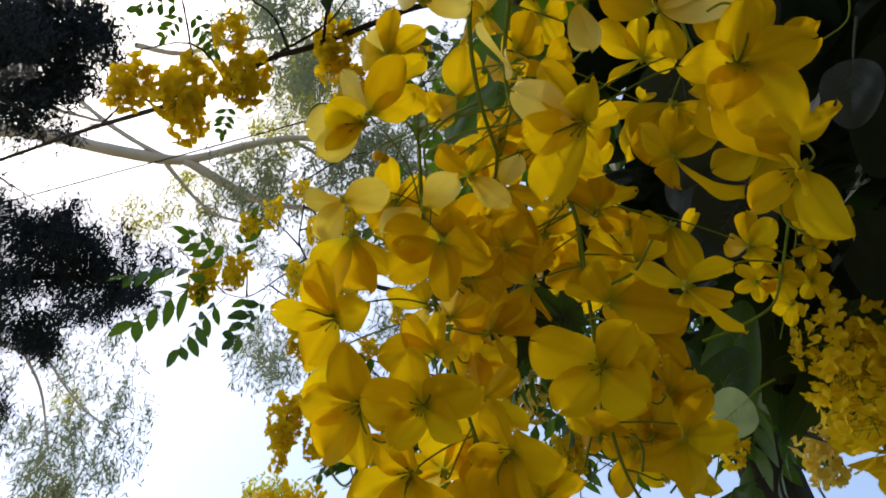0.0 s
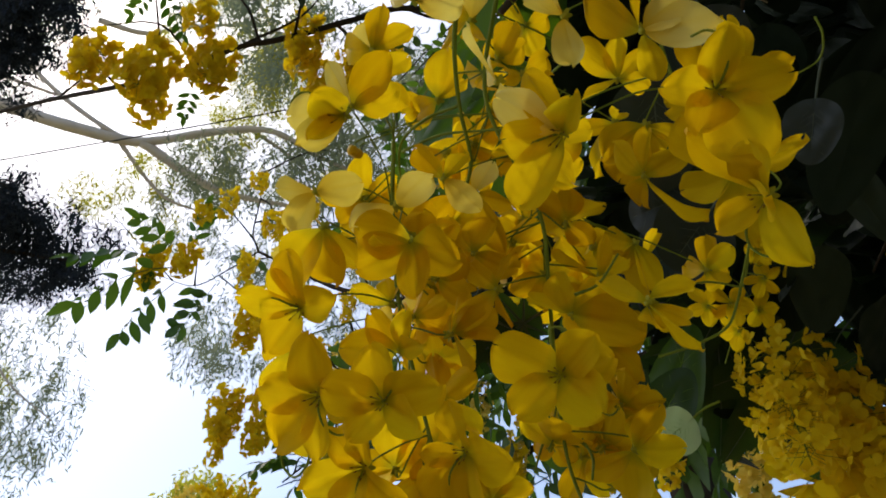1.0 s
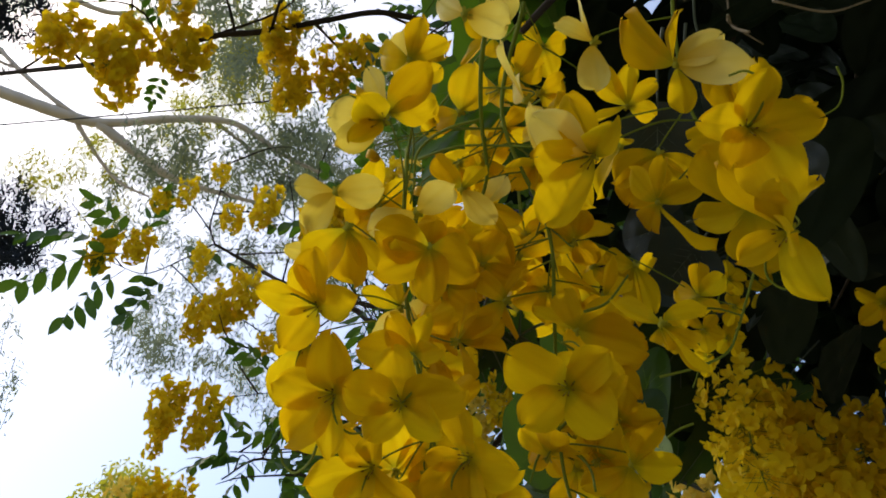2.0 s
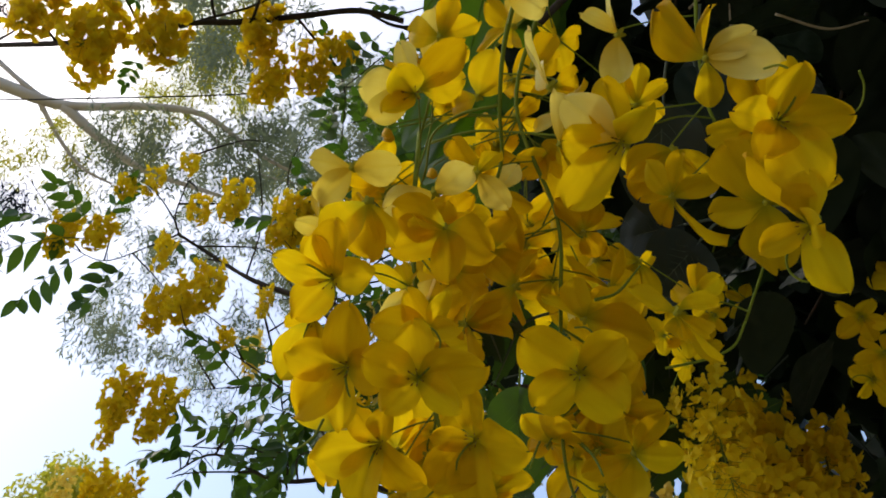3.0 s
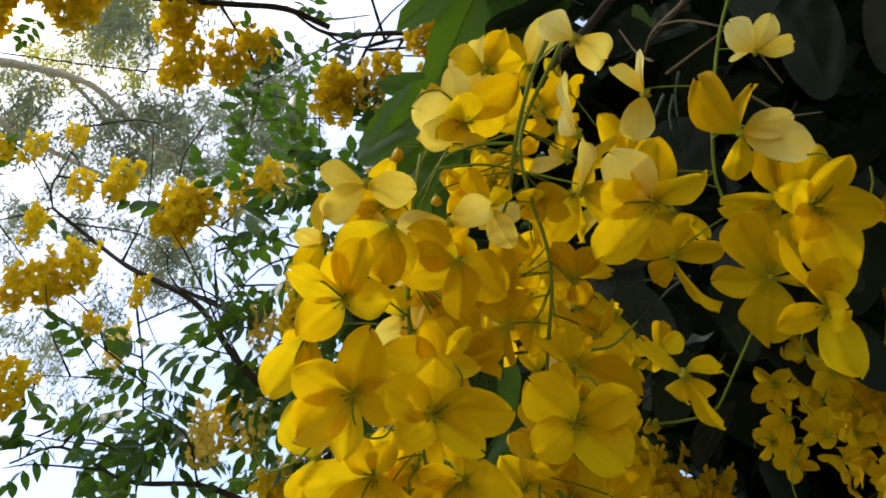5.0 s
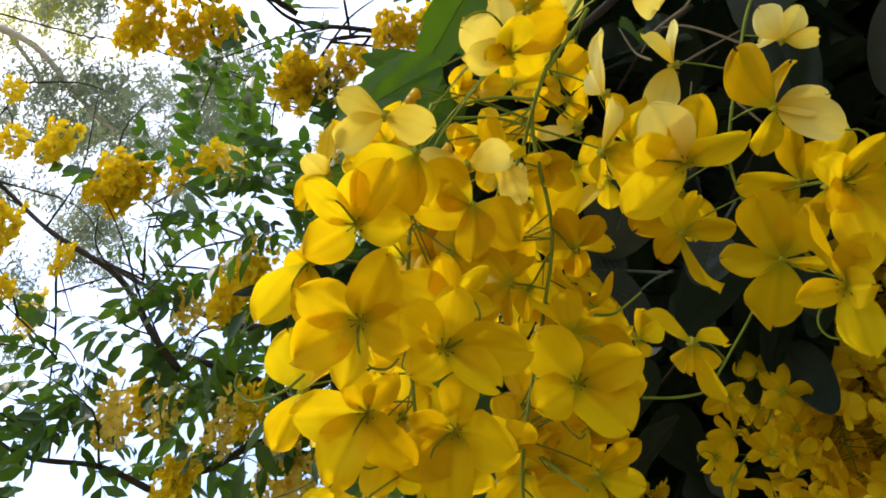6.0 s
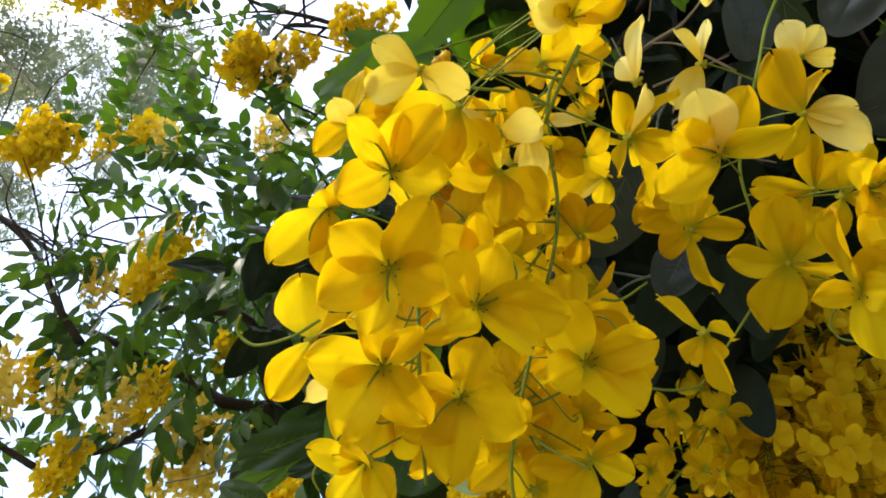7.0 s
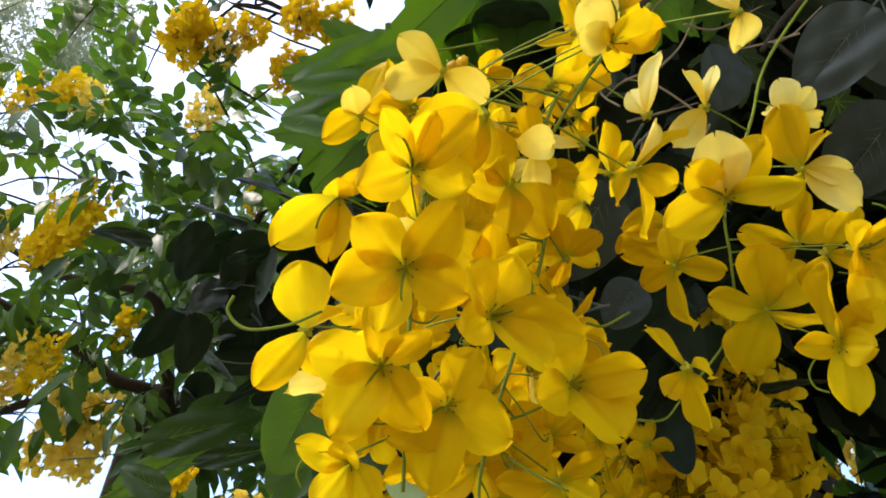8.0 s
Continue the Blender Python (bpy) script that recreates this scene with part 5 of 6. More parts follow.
tree_leaf((0.32, 1.89, 3.89), (-0.71, 0.6, 0.05), 0.9)
tree_leaf((0.21, 2.09, 3.87), (0.23, -0.95, 0.18), 0.9)
tree_leaf((0.28, 2.16, 3.79), (0.41, -0.94, 0.05), 0.8)
tree_leaf((0.31, 2.34, 3.68), (-0.58, 0.82, -0.14), 0.8)
tree_leaf((0.11, 1.88, 4.04), (-0.49, -0.61, 0.49), 0.6)
tree_leaf((0.25, 1.6, 4.07), (-0.62, -0.57, 0.56), 0.6)
tree_leaf((0.09, 1.69, 4.14), (-0.7, 0.72, -0.01), 0.7)
tree_leaf((0.17, 1.69, 4.09), (-0.62, -0.57, 0.56), 0.6)

# leaves along the outer half of each limb, denser where the crown thickens towards its middle
for line in limbs[1:]:
    for k in range(len(line) // 3, len(line), 2):
        p = line[k]
        if p.x < -1.0 and p.y < 2.75:                     # the long bare limb
            continue
        thick = max(0.05, min(0.5, (p.x + 0.45) / 1.8))
        for q in range(2 if p.z > 3.9 else 3):
            if rng.random() < thick * (0.05 if p.z > 3.6 else 0.5):
                a = rng.uniform(0, 6.28)
                part("leaf", rng.choice(COMPOUND), flowering_tree, leaf_pose(p, (math.cos(a), math.sin(a), rng.uniform(-0.5, 0.5)), rng.uniform(-0.6, 0.6), rng.uniform(0.6, 0.9)))


# bare twigs off the limbs
for line in limbs[1:]:
    for k in range(len(line) // 4, len(line), 4):
        a = rng.uniform(0, 6.28)
        way = Vector((math.cos(a), math.sin(a), rng.uniform(-0.2, 0.8))) * rng.uniform(0.25, 0.6)
        bend = Vector((rng.uniform(-0.08, 0.08), rng.uniform(-0.08, 0.08), rng.uniform(0, 0.1)))
        part("twig", sheet("twig", *tube(smooth_line([line[k], line[k] + way * 0.5 + bend, line[k] + way], 4), 0.006, 0.002, 5, 0.1), DARK_BARK), flowering_tree)


def leaf_cloud(name, parent, centres, count, size, mat, seed, aspect=0.42, droop=0.3, spray=0):
    """Many single leaflets round some centres (x, y, z, radius), joined, of kind stuff."""
    r = random.Random(seed)
    verts, faces = [], []
    total = sum(c[3] ** 2 for c in centres)
    for x, y, z, rad in centres:
        for _ in range(int(count * rad * rad / total / max(1, spray))):
            d = Vector((r.gauss(0, 1), r.gauss(0, 1), r.gauss(0, 0.8))).normalized() * rad * r.random() ** 0.45
            m = Matrix.Translation(Vector((x, y, z)) + d) @ Euler((r.uniform(-0.8, 0.8), r.uniform(-0.3, 1.2), r.uniform(0, 6.28))).to_matrix().to_4x4()
            k = size * r.uniform(0.6, 1.2)
            if not spray:
                leaflet(verts, faces, m, k, k * aspect, 3, droop)
            for q in range(spray):                         # pairs of leaflets along a drooping stalk
                s = 0.3 + 0.7 * (q // 2) / max(1, (spray - 1) // 2)
                side = 0 if q == spray - 1 else (1 if q % 2 else -1)
                n = m @ Matrix.Translation((k * 2.1 * s, 0, -k * 0.5 * s * s)) @ Euler((r.uniform(-0.5, 0.5), 0.35 + 0.4 * s, side * r.uniform(0.8, 1.2))).to_matrix().to_4x4()
                leaflet(verts, faces, n, k * r.uniform(0.85, 1.1), k * aspect, 3, droop)
            if spray:
                tube([m @ Vector((k * 2.1 * s, 0, -k * 0.5 * s * s)) for s in (0, 0.5, 1)], 0.002, 0.001, 3, 0, verts, faces)
    return tagged(part(name, sheet(name, verts, faces, mat), parent), kind="stuff")


crown_centres = [(0.92, 2, 4.21, 0.38), (0.88, 2.21, 4.01, 0.3), (1.06, 2.01, 3.85, 0.5), (1.06, 1.69, 4.02, 0.38), (1.09, 1.78, 3.69, 0.45), (0.92, 2.59, 3.93, 0.35), (0.84, 2.84, 3.86, 0.35), (0.74, 3.11, 4.06, 0.3), (1.13, 2.32, 3.53, 0.4), (1.13, 2.63, 3.64, 0.22), (1.13, 1.94, 3.33, 0.45), (1.17, 1.65, 3.18, 0.5), (1.16, 1.58, 3.48, 0.5), (0.76, 3.15, 3.77, 0.25)]
crown_centres += [(1.15, 1.45, 3.68, 0.5), (1.18, 2, 2.88, 0.4), (1.15, 1.72, 2.9, 0.4), (0.96, 1.29, 4.27, 0.22), (1.42, 0.24, 2.66, 0.22), (1.2, 0.33, 2.5, 0.2), (1.71, 0.24, 2.73, 0.25), (1.89, 0.13, 2.92, 0.3), (2.13, 0.22, 2.85, 0.12), (1.75, 0.38, 2.63, 0.15), (1.78, 0.12, 3, 0.3), (1.51, 0.24, 2.86, 0.3), (1.35, 0.35, 2.79, 0.3), (1.38, 0.51, 2.82, 0.3)]
crown_centres += [(0.96, 3.31, 4.85, 0.45), (1.26, 3.12, 4.74, 0.5), (1.25, 2.68, 4.83, 0.5), (1.31, 3.23, 4.4, 0.45), (1.57, 2.8, 4.44, 0.5), (1.37, 2.4, 4.63, 0.4), (1.03, 2.79, 5.05, 0.35), (1.28, 2.13, 4.95, 0.4), (1.75, 2.48, 4.07, 0.5), (1.15, 0.2, 2.47, 0.14), (1.31, 0.17, 2.51, 0.14), (1.23, 0.29, 2.5, 0.12), (1.09, 0.22, 2.5, 0.14), (1.23, 0.16, 2.57, 0.16)]
# the last centre is out of view, added to dapple the sun on the flowers
crown_centres += [(0.24, 3.05, 3.58, 0.3), (0.12, 3.15, 3.38, 0.28), (0.31, 2.74, 3.84, 0.3), (0.46, 2.99, 3.29, 0.3), (-0.04, 3.33, 3.41, 0.18), (0.24, 2.49, 4.1, 0.25), (0.13, 2.68, 3.95, 0.15), (0, 3.16, 3.55, 0.2), (-0.7, 0.5, 3.6, 0.25)]
crown_centres += [(0.42, 1.88, 3.68, 0.22), (0.52, 1.7, 3.53, 0.24), (0.65, 1.66, 3.76, 0.2), (0.74, 1.46, 3.73, 0.2), (0.81, 1.38, 3.5, 0.22), (0.77, 1.58, 3.52, 0.26), (0.65, 1.67, 3.37, 0.26), (0.62, 1.94, 3.57, 0.24), (0.68, 2.12, 3.53, 0.2), (0.75, 1.91, 3.4, 0.24), (0.74, 1.61, 3.25, 0.24), (0.87, 1.56, 3.36, 0.22), (0.93, 1.46, 3.11, 0.24)]
crown_centres += [(0.89, 1.64, 3.13, 0.26), (0.87, 1.89, 3.21, 0.26), (0.82, 2.11, 3.33, 0.22), (0.87, 2.28, 3.27, 0.18), (0.93, 1.98, 3.08, 0.24), (0.96, 1.73, 3.0, 0.26), (1.03, 1.57, 2.95, 0.26), (0.55, 2.46, 3.52, 0.18), (0.7, 2.42, 3.5, 0.2), (0.68, 2.67, 3.39, 0.14), (0.31, 1.88, 3.83, 0.14), (1.06, 1.67, 2.82, 0.25), (1.03, 1.83, 2.83, 0.22)]
crown_centres += [(0.05, 2.93, 3.59, 0.16), (0.21, 2.88, 3.47, 0.18), (-0.01, 3.03, 3.46, 0.14), (0.33, 2.83, 3.34, 0.16), (0.42, 2.65, 3.4, 0.2), (0.21, 3.02, 3.27, 0.12), (-0.09, 3.14, 3.29, 0.12), (0.39, 2.53, 3.56, 0.2), (0.25, 2.68, 3.56, 0.16), (0.36, 2.36, 3.61, 0.16)]
leaf_cloud("crown", flowering_tree, crown_centres, 3900, 0.13, LEAF_BITS, 5, 0.38, 0.25, 7)

# racemes of the flowering tree
hang("full", (-1.01, 1.41, 3.71), 0, -8, 0.9)
hang("full", (-0.79, 1.36, 3.66), 67, 5, 1.05)
hang("full", (-0.63, 1.36, 3.71), 134, 1, 0.95)
hang("short", (-0.81, 1.46, 3.56), 201, -3, 0.9)
hang("short", (-0.67, 1.27, 3.8), 268, -7, 0.9)
hang("full", (-0.36, 1.37, 3.93), 335, 6, 0.85)
hang("long", (-0.3, 1.47, 3.83), 42, 2, 0.85)
hang("long", (-0.18, 1.44, 3.92), 109, -2, 0.85)
hang("short", (-0.1, 1.38, 3.89), 176, -6, 1)
hang("short", (-0.4, 1.48, 3.91), 243, 7, 0.8)
hang("full", (-1.31, 3.13, 4.47), 310, 3, 1)
hang("full", (-1.13, 3.09, 4.48), 17, -1, 0.9)
hang("slim", (-0.79, 3.01, 4.37), 84, -5, 0.9)
hang("slim", (-0.9, 2.78, 4.61), 151, 8, 0.9)
hang("short", (-1.04, 2.84, 4.56), 218, 4, 0.9)
hang("short", (-0.74, 2.69, 4.67), 285, 0, 0.8)
hang("long", (-0.45, 2.47, 4.28), 352, -4, 0.85)
hang("short", (-0.6, 2.57, 4.21), 59, -8, 0.9)
hang("full", (-0.6, 3, 4.07), 126, 5, 1.1)
hang("full", (-0.49, 2.92, 4.13), 193, 1, 1)
hang("full", (-0.7, 3.07, 4.02), 260, -3, 0.9)
hang("full", (-0.73, 3.2, 3.61), 327, -7, 1.1)
hang("long", (-0.56, 3.17, 3.62), 34, 6, 1)
hang("slim", (-0.77, 3.31, 3.52), 101, 2, 0.9)
hang("full", (-0.79, 3.62, 3.36), 168, -2, 1)
hang("slim", (-0.62, 3.6, 3.36), 235, -6, 0.9)
hang("full", (-0.15, 2.45, 4.25), 302, 7, 1)
hang("long", (-0.21, 2.55, 4.31), 9, 3, 0.9)
hang("short", (-0.06, 2.46, 4.21), 76, -1, 0.9)
hang("slim", (-0.22, 2.86, 4.02), 143, -5, 0.7)
hang("short", (-0.37, 3.07, 3.88), 210, 8, 0.8)
hang("faded", (-0.24, 3.22, 3.99), 277, 4, 0.8)
hang("faded", (0.24, 2.87, 3.47), 344, 0, 1)
hang("slim", (0.31, 2.83, 3.48), 51, -4, 0.9)
hang("full", (-0.75, 3.85, 3.43), 118, -8, 1)
hang("faded", (-1.03, 3.98, 3.52), 185, 5, 0.8)
hang("faded", (0.19, 2.09, 4.19), 252, 1, 0.8)
hang("slim", (0.13, 2.13, 4.17), 319, -3, 0.7)
hang("short", (0.21, 1.45, 3.8), 26, -7, 0.9)
hang("slim", (0.25, 1.38, 3.86), 93, 6, 0.9)
hang("short", (0.18, 1.4, 3.86), 160, 2, 0.8)
hang("faded", (0.57, 2.87, 3.25), 227, -2, 0.7)
hang("full", (0.52, 2.73, 3.1), 294, -6, 0.9)
hang("faded", (0.83, 2.47, 3.3), 1, 7, 1.2)
hang("faded", (0.93, 2.44, 3.26), 68, 3, 1.1)
hang("slim", (0.64, 2.5, 3.41), 135, -1, 1)
hang("faded", (0.61, 2.59, 3.38), 202, -5, 0.9)
hang("long", (0.4, 2.15, 3.75), 269, 8, 1)
hang("long", (0.38, 2.23, 3.73), 336, 4, 1)
hang("full", (0.14, 2.2, 4.28), 43, 0, 0.9)
hang("slim", (0.03, 2.33, 4.28), 110, -4, 0.9)
hang("full", (-0.12, 2.53, 4.27), 177, -8, 1)
hang("faded", (0.28, 2.51, 3.76), 244, 5, 0.8)
hang("faded", (0.39, 2.73, 3.44), 311, 1, 0.8)
hang("slim", (0.76, 2.24, 3.48), 18, -3, 0.7)
hang("slim", (0.78, 1.91, 3.77), 85, -7, 0.8)
hang("short", (0.81, 1.73, 3.86), 152, 6, 0.9)
hang("faded", (0.46, 1.72, 4.09), 219, 2, 0.8)
hang("full", (0.45, 1.19, 3.73), 286, -2, 0.7)
hang("full", (0.36, 1.09, 3.85), 353, -6, 0.8)
hang("slim", (0.18, 1.35, 3.81), 60, 7, 1)
hang("slim", (0.16, 1.4, 3.8), 127, 3, 0.8)
hang("faded", (0.28, 1.29, 3.79), 194, -1, 0.7)
hang("short", (0.31, 1.22, 3.8), 261, -5, 0.8)
hang("slim", (0.44, 0.99, 3.85), 328, 8, 0.8)
hang("slim", (0.59, 1.35, 2.37), 35, 4, 0.6)
hang("faded", (0.72, 1.29, 2.32), 102, 0, 0.6)
hang("big", (0.58, 0.35, 2.13), 169, -4, 0.72)
hang("big", (0.66, 0.32, 2.16), 236, -8, 0.75)
hang("big", (0.59, 0.34, 2.07), 303, 5, 0.72)
hang("big", (0.71, 0.31, 2.13), 10, 1, 0.72)
hang("big", (0.63, 0.41, 2.07), 77, -3, 0.7)
hang("full", (0.86, 0.35, 2.08), 144, -7, 0.8)
hang("full", (0.7, 0.35, 2.05), 211, 6, 0.8)
hang("slim", (1.86, 0.34, 2.84), 278, 2, 0.9)
hang("faded", (2.08, 0.26, 2.99), 345, -2, 1)
hang("slim", (2.17, 0.24, 2.94), 52, -6, 1)
hang("big", (0.395, 0.593, 1.945), 119, 7, 0.38)
hang("full", (0.45, 0.6, 1.925), 186, 3, 0.5)
hang("full", (0.53, 0.61, 1.93), 253, -1, 0.42)
hang("short", (0.47, 0.66, 1.93), 320, -5, 1)

# ---- the dark climber-hung tree beside the flowers ----
dark_tree = tagged(new("dark_leaved_tree"), "dense dark-leaved tree, tangled twigs in deep shade, crown extended to block skylight", "tree")
# overhead, behind and low on the right, unseen crown is added to block skylight
dark_and_blocker_centres = []
dark_and_blocker_centres += [(1.22, 0.91, 2.76, 0.45), (1.16, 0.75, 2.99, 0.45), (1.37, 0.7, 2.72, 0.45), (0.87, 0.24, 2.9, 0.45), (1.37, 0.24, 3.64, 0.45), (0.87, 0.2, 3.67, 0.45), (1.01, 0.05, 3.04, 0.45), (0.62, 0.03, 3.17, 0.45), (1.19, -0.23, 3.67, 0.45), (0.86, -0.1, 3.71, 0.45), (1.3, -0.49, 3.28, 0.45), (0.85, -0.2, 3.04, 0.45), (0.59, -0.22, 3.09, 0.45), (0.45, -0.12, 3.61, 0.45)]
dark_and_blocker_centres += [(0.93, -0.5, 3.38, 0.45), (0.81, -0.45, 3.56, 0.45), (0.4, -0.18, 3.8, 0.45), (0.67, -0.41, 3.44, 0.45), (0.31, -0.24, 3.23, 0.45), (0.64, -0.54, 3.75, 0.45), (0.34, -0.29, 3.44, 0.45), (0.53, -0.58, 3.87, 0.45), (0.3, -0.84, 4.19, 0.45), (-0.02, -0.7, 3.61, 0.45), (-0.29, -0.64, 3.62, 0.45), (-0.59, -0.57, 3.96, 0.45), (-0.81, -0.33, 4.13, 0.45), (-0.79, 0, 3.88, 0.45)]
dark_and_blocker_centres += [(-0.72, 0.29, 3.83, 0.45), (-0.62, 0.6, 4.11, 0.45), (-0.34, 0.77, 4.06, 0.45), (-0.34, 0.2, 4.24, 0.45), (-0.08, 0.31, 3.76, 0.45), (0.09, -0.32, 3.84, 0.45), (-0.19, -0.34, 4.21, 0.45), (-0.34, -0.09, 3.92, 0.45), (-0.33, 0.19, 4.18, 0.45), (-0.08, 0.31, 3.74, 0.45), (1.51, 1.51, 2.31, 0.45), (1.69, 1.32, 2.27, 0.45), (1.83, 1.06, 2.35, 0.45), (1.99, 0.8, 2.27, 0.45)]
dark_and_blocker_centres += [(2.1, 0.52, 2.24, 0.45), (1.93, -0.56, 1.66, 0.45), (2.04, -0.9, 1.68, 0.45), (1.81, -1.37, 1.69, 0.45), (1.45, -1.89, 1.7, 0.45), (1.98, -0.39, 2.1, 0.45), (1.91, -0.94, 2.14, 0.45), (1.65, -1.35, 2.14, 0.45), (1.33, -1.45, 2.09, 0.45), (1.79, -0.52, 2.52, 0.45), (1.99, -1.04, 2.75, 0.45), (1.6, -1.29, 2.64, 0.45), (1.16, -1.42, 2.51, 0.45), (1.3, -1.62, 2.96, 0.45)]
dark_and_blocker_centres += [(0.89, -1.77, 2.89, 0.45), (0.59, -2.21, 3.11, 0.45), (0.18, -2.06, 2.95, 0.45), (-0.12, -2.28, 3.11, 0.45), (-0.64, -2.11, 3.05, 0.45), (-0.83, -1.63, 2.78, 0.45), (-1.45, -1.79, 3.12, 0.45), (-1.85, -1.47, 3.17, 0.45), (-1.95, -0.91, 3.01, 0.45), (-2.12, -0.5, 3.04, 0.45), (1.2, -1.19, 3.32, 0.45), (0.7, -1.4, 3.19, 0.45), (0.48, -1.58, 3.28, 0.45), (0.2, -1.47, 3.1, 0.45)]
dark_and_blocker_centres += [(-0.07, -1.98, 3.65, 0.45), (-0.67, -1.78, 3.56, 0.45), (-1.06, -1.67, 3.65, 0.45), (-1.13, -1.38, 3.43, 0.45), (-1.44, -1.05, 3.43, 0.45), (-1.76, -0.66, 3.54, 0.45), (-1.52, -0.22, 3.15, 0.45), (0.9, -1.04, 3.82, 0.45), (0.63, -1.19, 3.78, 0.45), (0.32, -1.18, 3.57, 0.45), (0.06, -1.26, 3.64, 0.45), (-0.17, -1.45, 3.98, 0.45), (-0.41, -1.15, 3.57, 0.45), (-0.57, -1.09, 3.58, 0.45)]
dark_and_blocker_centres += [(-1.02, -1.1, 4.05, 0.45), (-1.06, -0.68, 3.63, 0.45), (-1.3, -0.6, 3.92, 0.45), (-1.23, -0.3, 3.64, 0.45)]
dark_and_blocker_centres += [(0.06, 0.47, 3.2, 0.19), (0.11, 0.49, 3.22, 0.19), (0.09, 0.31, 3.13, 0.19), (0.19, 0.48, 3.17, 0.19), (0.12, 0.38, 3.08, 0.19), (0.12, 0.29, 3.14, 0.19), (0.2, 0.33, 3.3, 0.19), (0.17, 0.24, 3.05, 0.19), (0.26, 0.32, 3.1, 0.19), (1.08, 1.19, 2.07, 0.19), (0.92, 0.88, 2.85, 0.19), (0.23, 0.25, 2.92, 0.19)]
dark_and_blocker_centres += [(1.28, 1.07, 2.22, 0.19), (0.89, 0.81, 2.05, 0.19), (1.14, 0.98, 2.47, 0.19), (0.81, 0.77, 2.28, 0.19), (0.81, 0.71, 2.51, 0.19), (0.91, 0.73, 2.82, 0.19), (1.31, 1.03, 2.04, 0.19), (1.08, 0.81, 2.11, 0.19), (1.2, 0.86, 2.29, 0.19), (0.86, 0.69, 2.37, 0.19), (0.97, 0.66, 2.52, 0.19), (0.98, 0.74, 2.72, 0.19), (0.74, 0.53, 2.62, 0.19), (0.76, 0.53, 2.77, 0.19)]
dark_and_blocker_centres += [(0.64, 0.45, 2.93, 0.19), (0.64, 0.46, 3.15, 0.19), (0.44, 0.31, 3.25, 0.19), (0.3, 0.22, 2.92, 0.19), (1.21, 0.76, 1.99, 0.19), (1.13, 0.73, 2.13, 0.19), (1.09, 0.67, 2.28, 0.19), (1.05, 0.58, 2.41, 0.19), (0.94, 0.52, 2.35, 0.19), (0.86, 0.46, 2.39, 0.19), (0.98, 0.54, 2.74, 0.19), (0.73, 0.43, 2.67, 0.19), (0.63, 0.34, 2.75, 0.19), (0.47, 0.29, 2.85, 0.19)]
dark_and_blocker_centres += [(0.33, 0.22, 2.8, 0.19), (0.43, 0.29, 3.27, 0.19), (1.36, 0.68, 2.11, 0.19), (1.27, 0.54, 2.13, 0.19), (1.23, 0.57, 2.2, 0.19), (1.17, 0.53, 2.43, 0.19), (1.2, 0.52, 2.61, 0.19), (1, 0.5, 2.55, 0.19), (0.87, 0.46, 2.59, 0.19), (0.85, 0.46, 2.92, 0.19), (0.6, 0.27, 2.82, 0.19), (0.5, 0.23, 2.92, 0.19), (0.59, 0.26, 3.19, 0.19), (0.29, 0.13, 3.23, 0.19)]
dark_and_blocker_centres += [(1.53, 0.55, 2.09, 0.19), (1.42, 0.48, 2.23, 0.19), (1.2, 0.53, 2.52, 0.19), (1.04, 0.38, 2.39, 0.19), (0.94, 0.36, 2.62, 0.19), (1.05, 0.41, 2.87, 0.19), (0.64, 0.27, 2.62, 0.19), (0.67, 0.24, 2.89, 0.19), (0.55, 0.2, 2.75, 0.19), (0.54, 0.22, 3.1, 0.19), (0.37, 0.14, 3.3, 0.19), (1.67, 0.43, 2.21, 0.19), (1.02, 0.32, 2.44, 0.19), (0.93, 0.25, 2.41, 0.19)]
dark_and_blocker_centres += [(0.86, 0.2, 2.68, 0.19), (0.87, 0.29, 2.97, 0.19), (0.76, 0.25, 3.08, 0.19), (0.55, 0.15, 2.71, 0.19), (0.52, 0.18, 3.11, 0.19), (0.44, 0.12, 3.18, 0.19), (1.3, 0.31, 2.01, 0.19), (1.57, 0.39, 2.21, 0.19), (1.08, 0.19, 2.53, 0.19), (1.04, 0.19, 2.5, 0.19), (0.87, 0.21, 2.7, 0.19), (0.79, 0.13, 2.79, 0.19), (0.78, 0.18, 2.86, 0.19), (0.77, 0.16, 3.09, 0.19)]
dark_and_blocker_centres += [(0.49, 0.09, 3.2, 0.19), (0.33, 0.06, 3.15, 0.19), (1.68, 0.19, 2.2, 0.19), (1.3, 0.19, 2.06, 0.19), (1.09, 0.14, 2.47, 0.19), (1.13, 0.18, 2.65, 0.19), (1.17, 0.08, 2.89, 0.19), (1.02, 0.07, 2.91, 0.19), (0.74, 0.04, 3.02, 0.19), (0.66, 0.08, 3.03, 0.19), (0.62, 0.06, 3.18, 0.19), (0.41, 0.04, 2.91, 0.19), (1.3, 0.08, 1.97, 0.19), (1.63, 0.02, 2.23, 0.19)]
dark_and_blocker_centres += [(1.55, -0.02, 2.35, 0.19), (1.5, 0.01, 2.53, 0.19), (1.26, 0.09, 2.56, 0.19), (1.25, 0.07, 2.79, 0.19), (0.87, 0.03, 2.62, 0.19), (0.72, -0.02, 2.69, 0.19), (0.66, -0.01, 2.65, 0.19), (0.59, 0.03, 2.94, 0.19), (0.5, 0.01, 2.81, 0.19), (0.4, 0.01, 3.21, 0.19), (1.73, -0.11, 2.11, 0.19), (1.57, -0.14, 2.31, 0.19), (1.21, -0.08, 2.17, 0.19), (1.44, -0.12, 2.6, 0.19)]
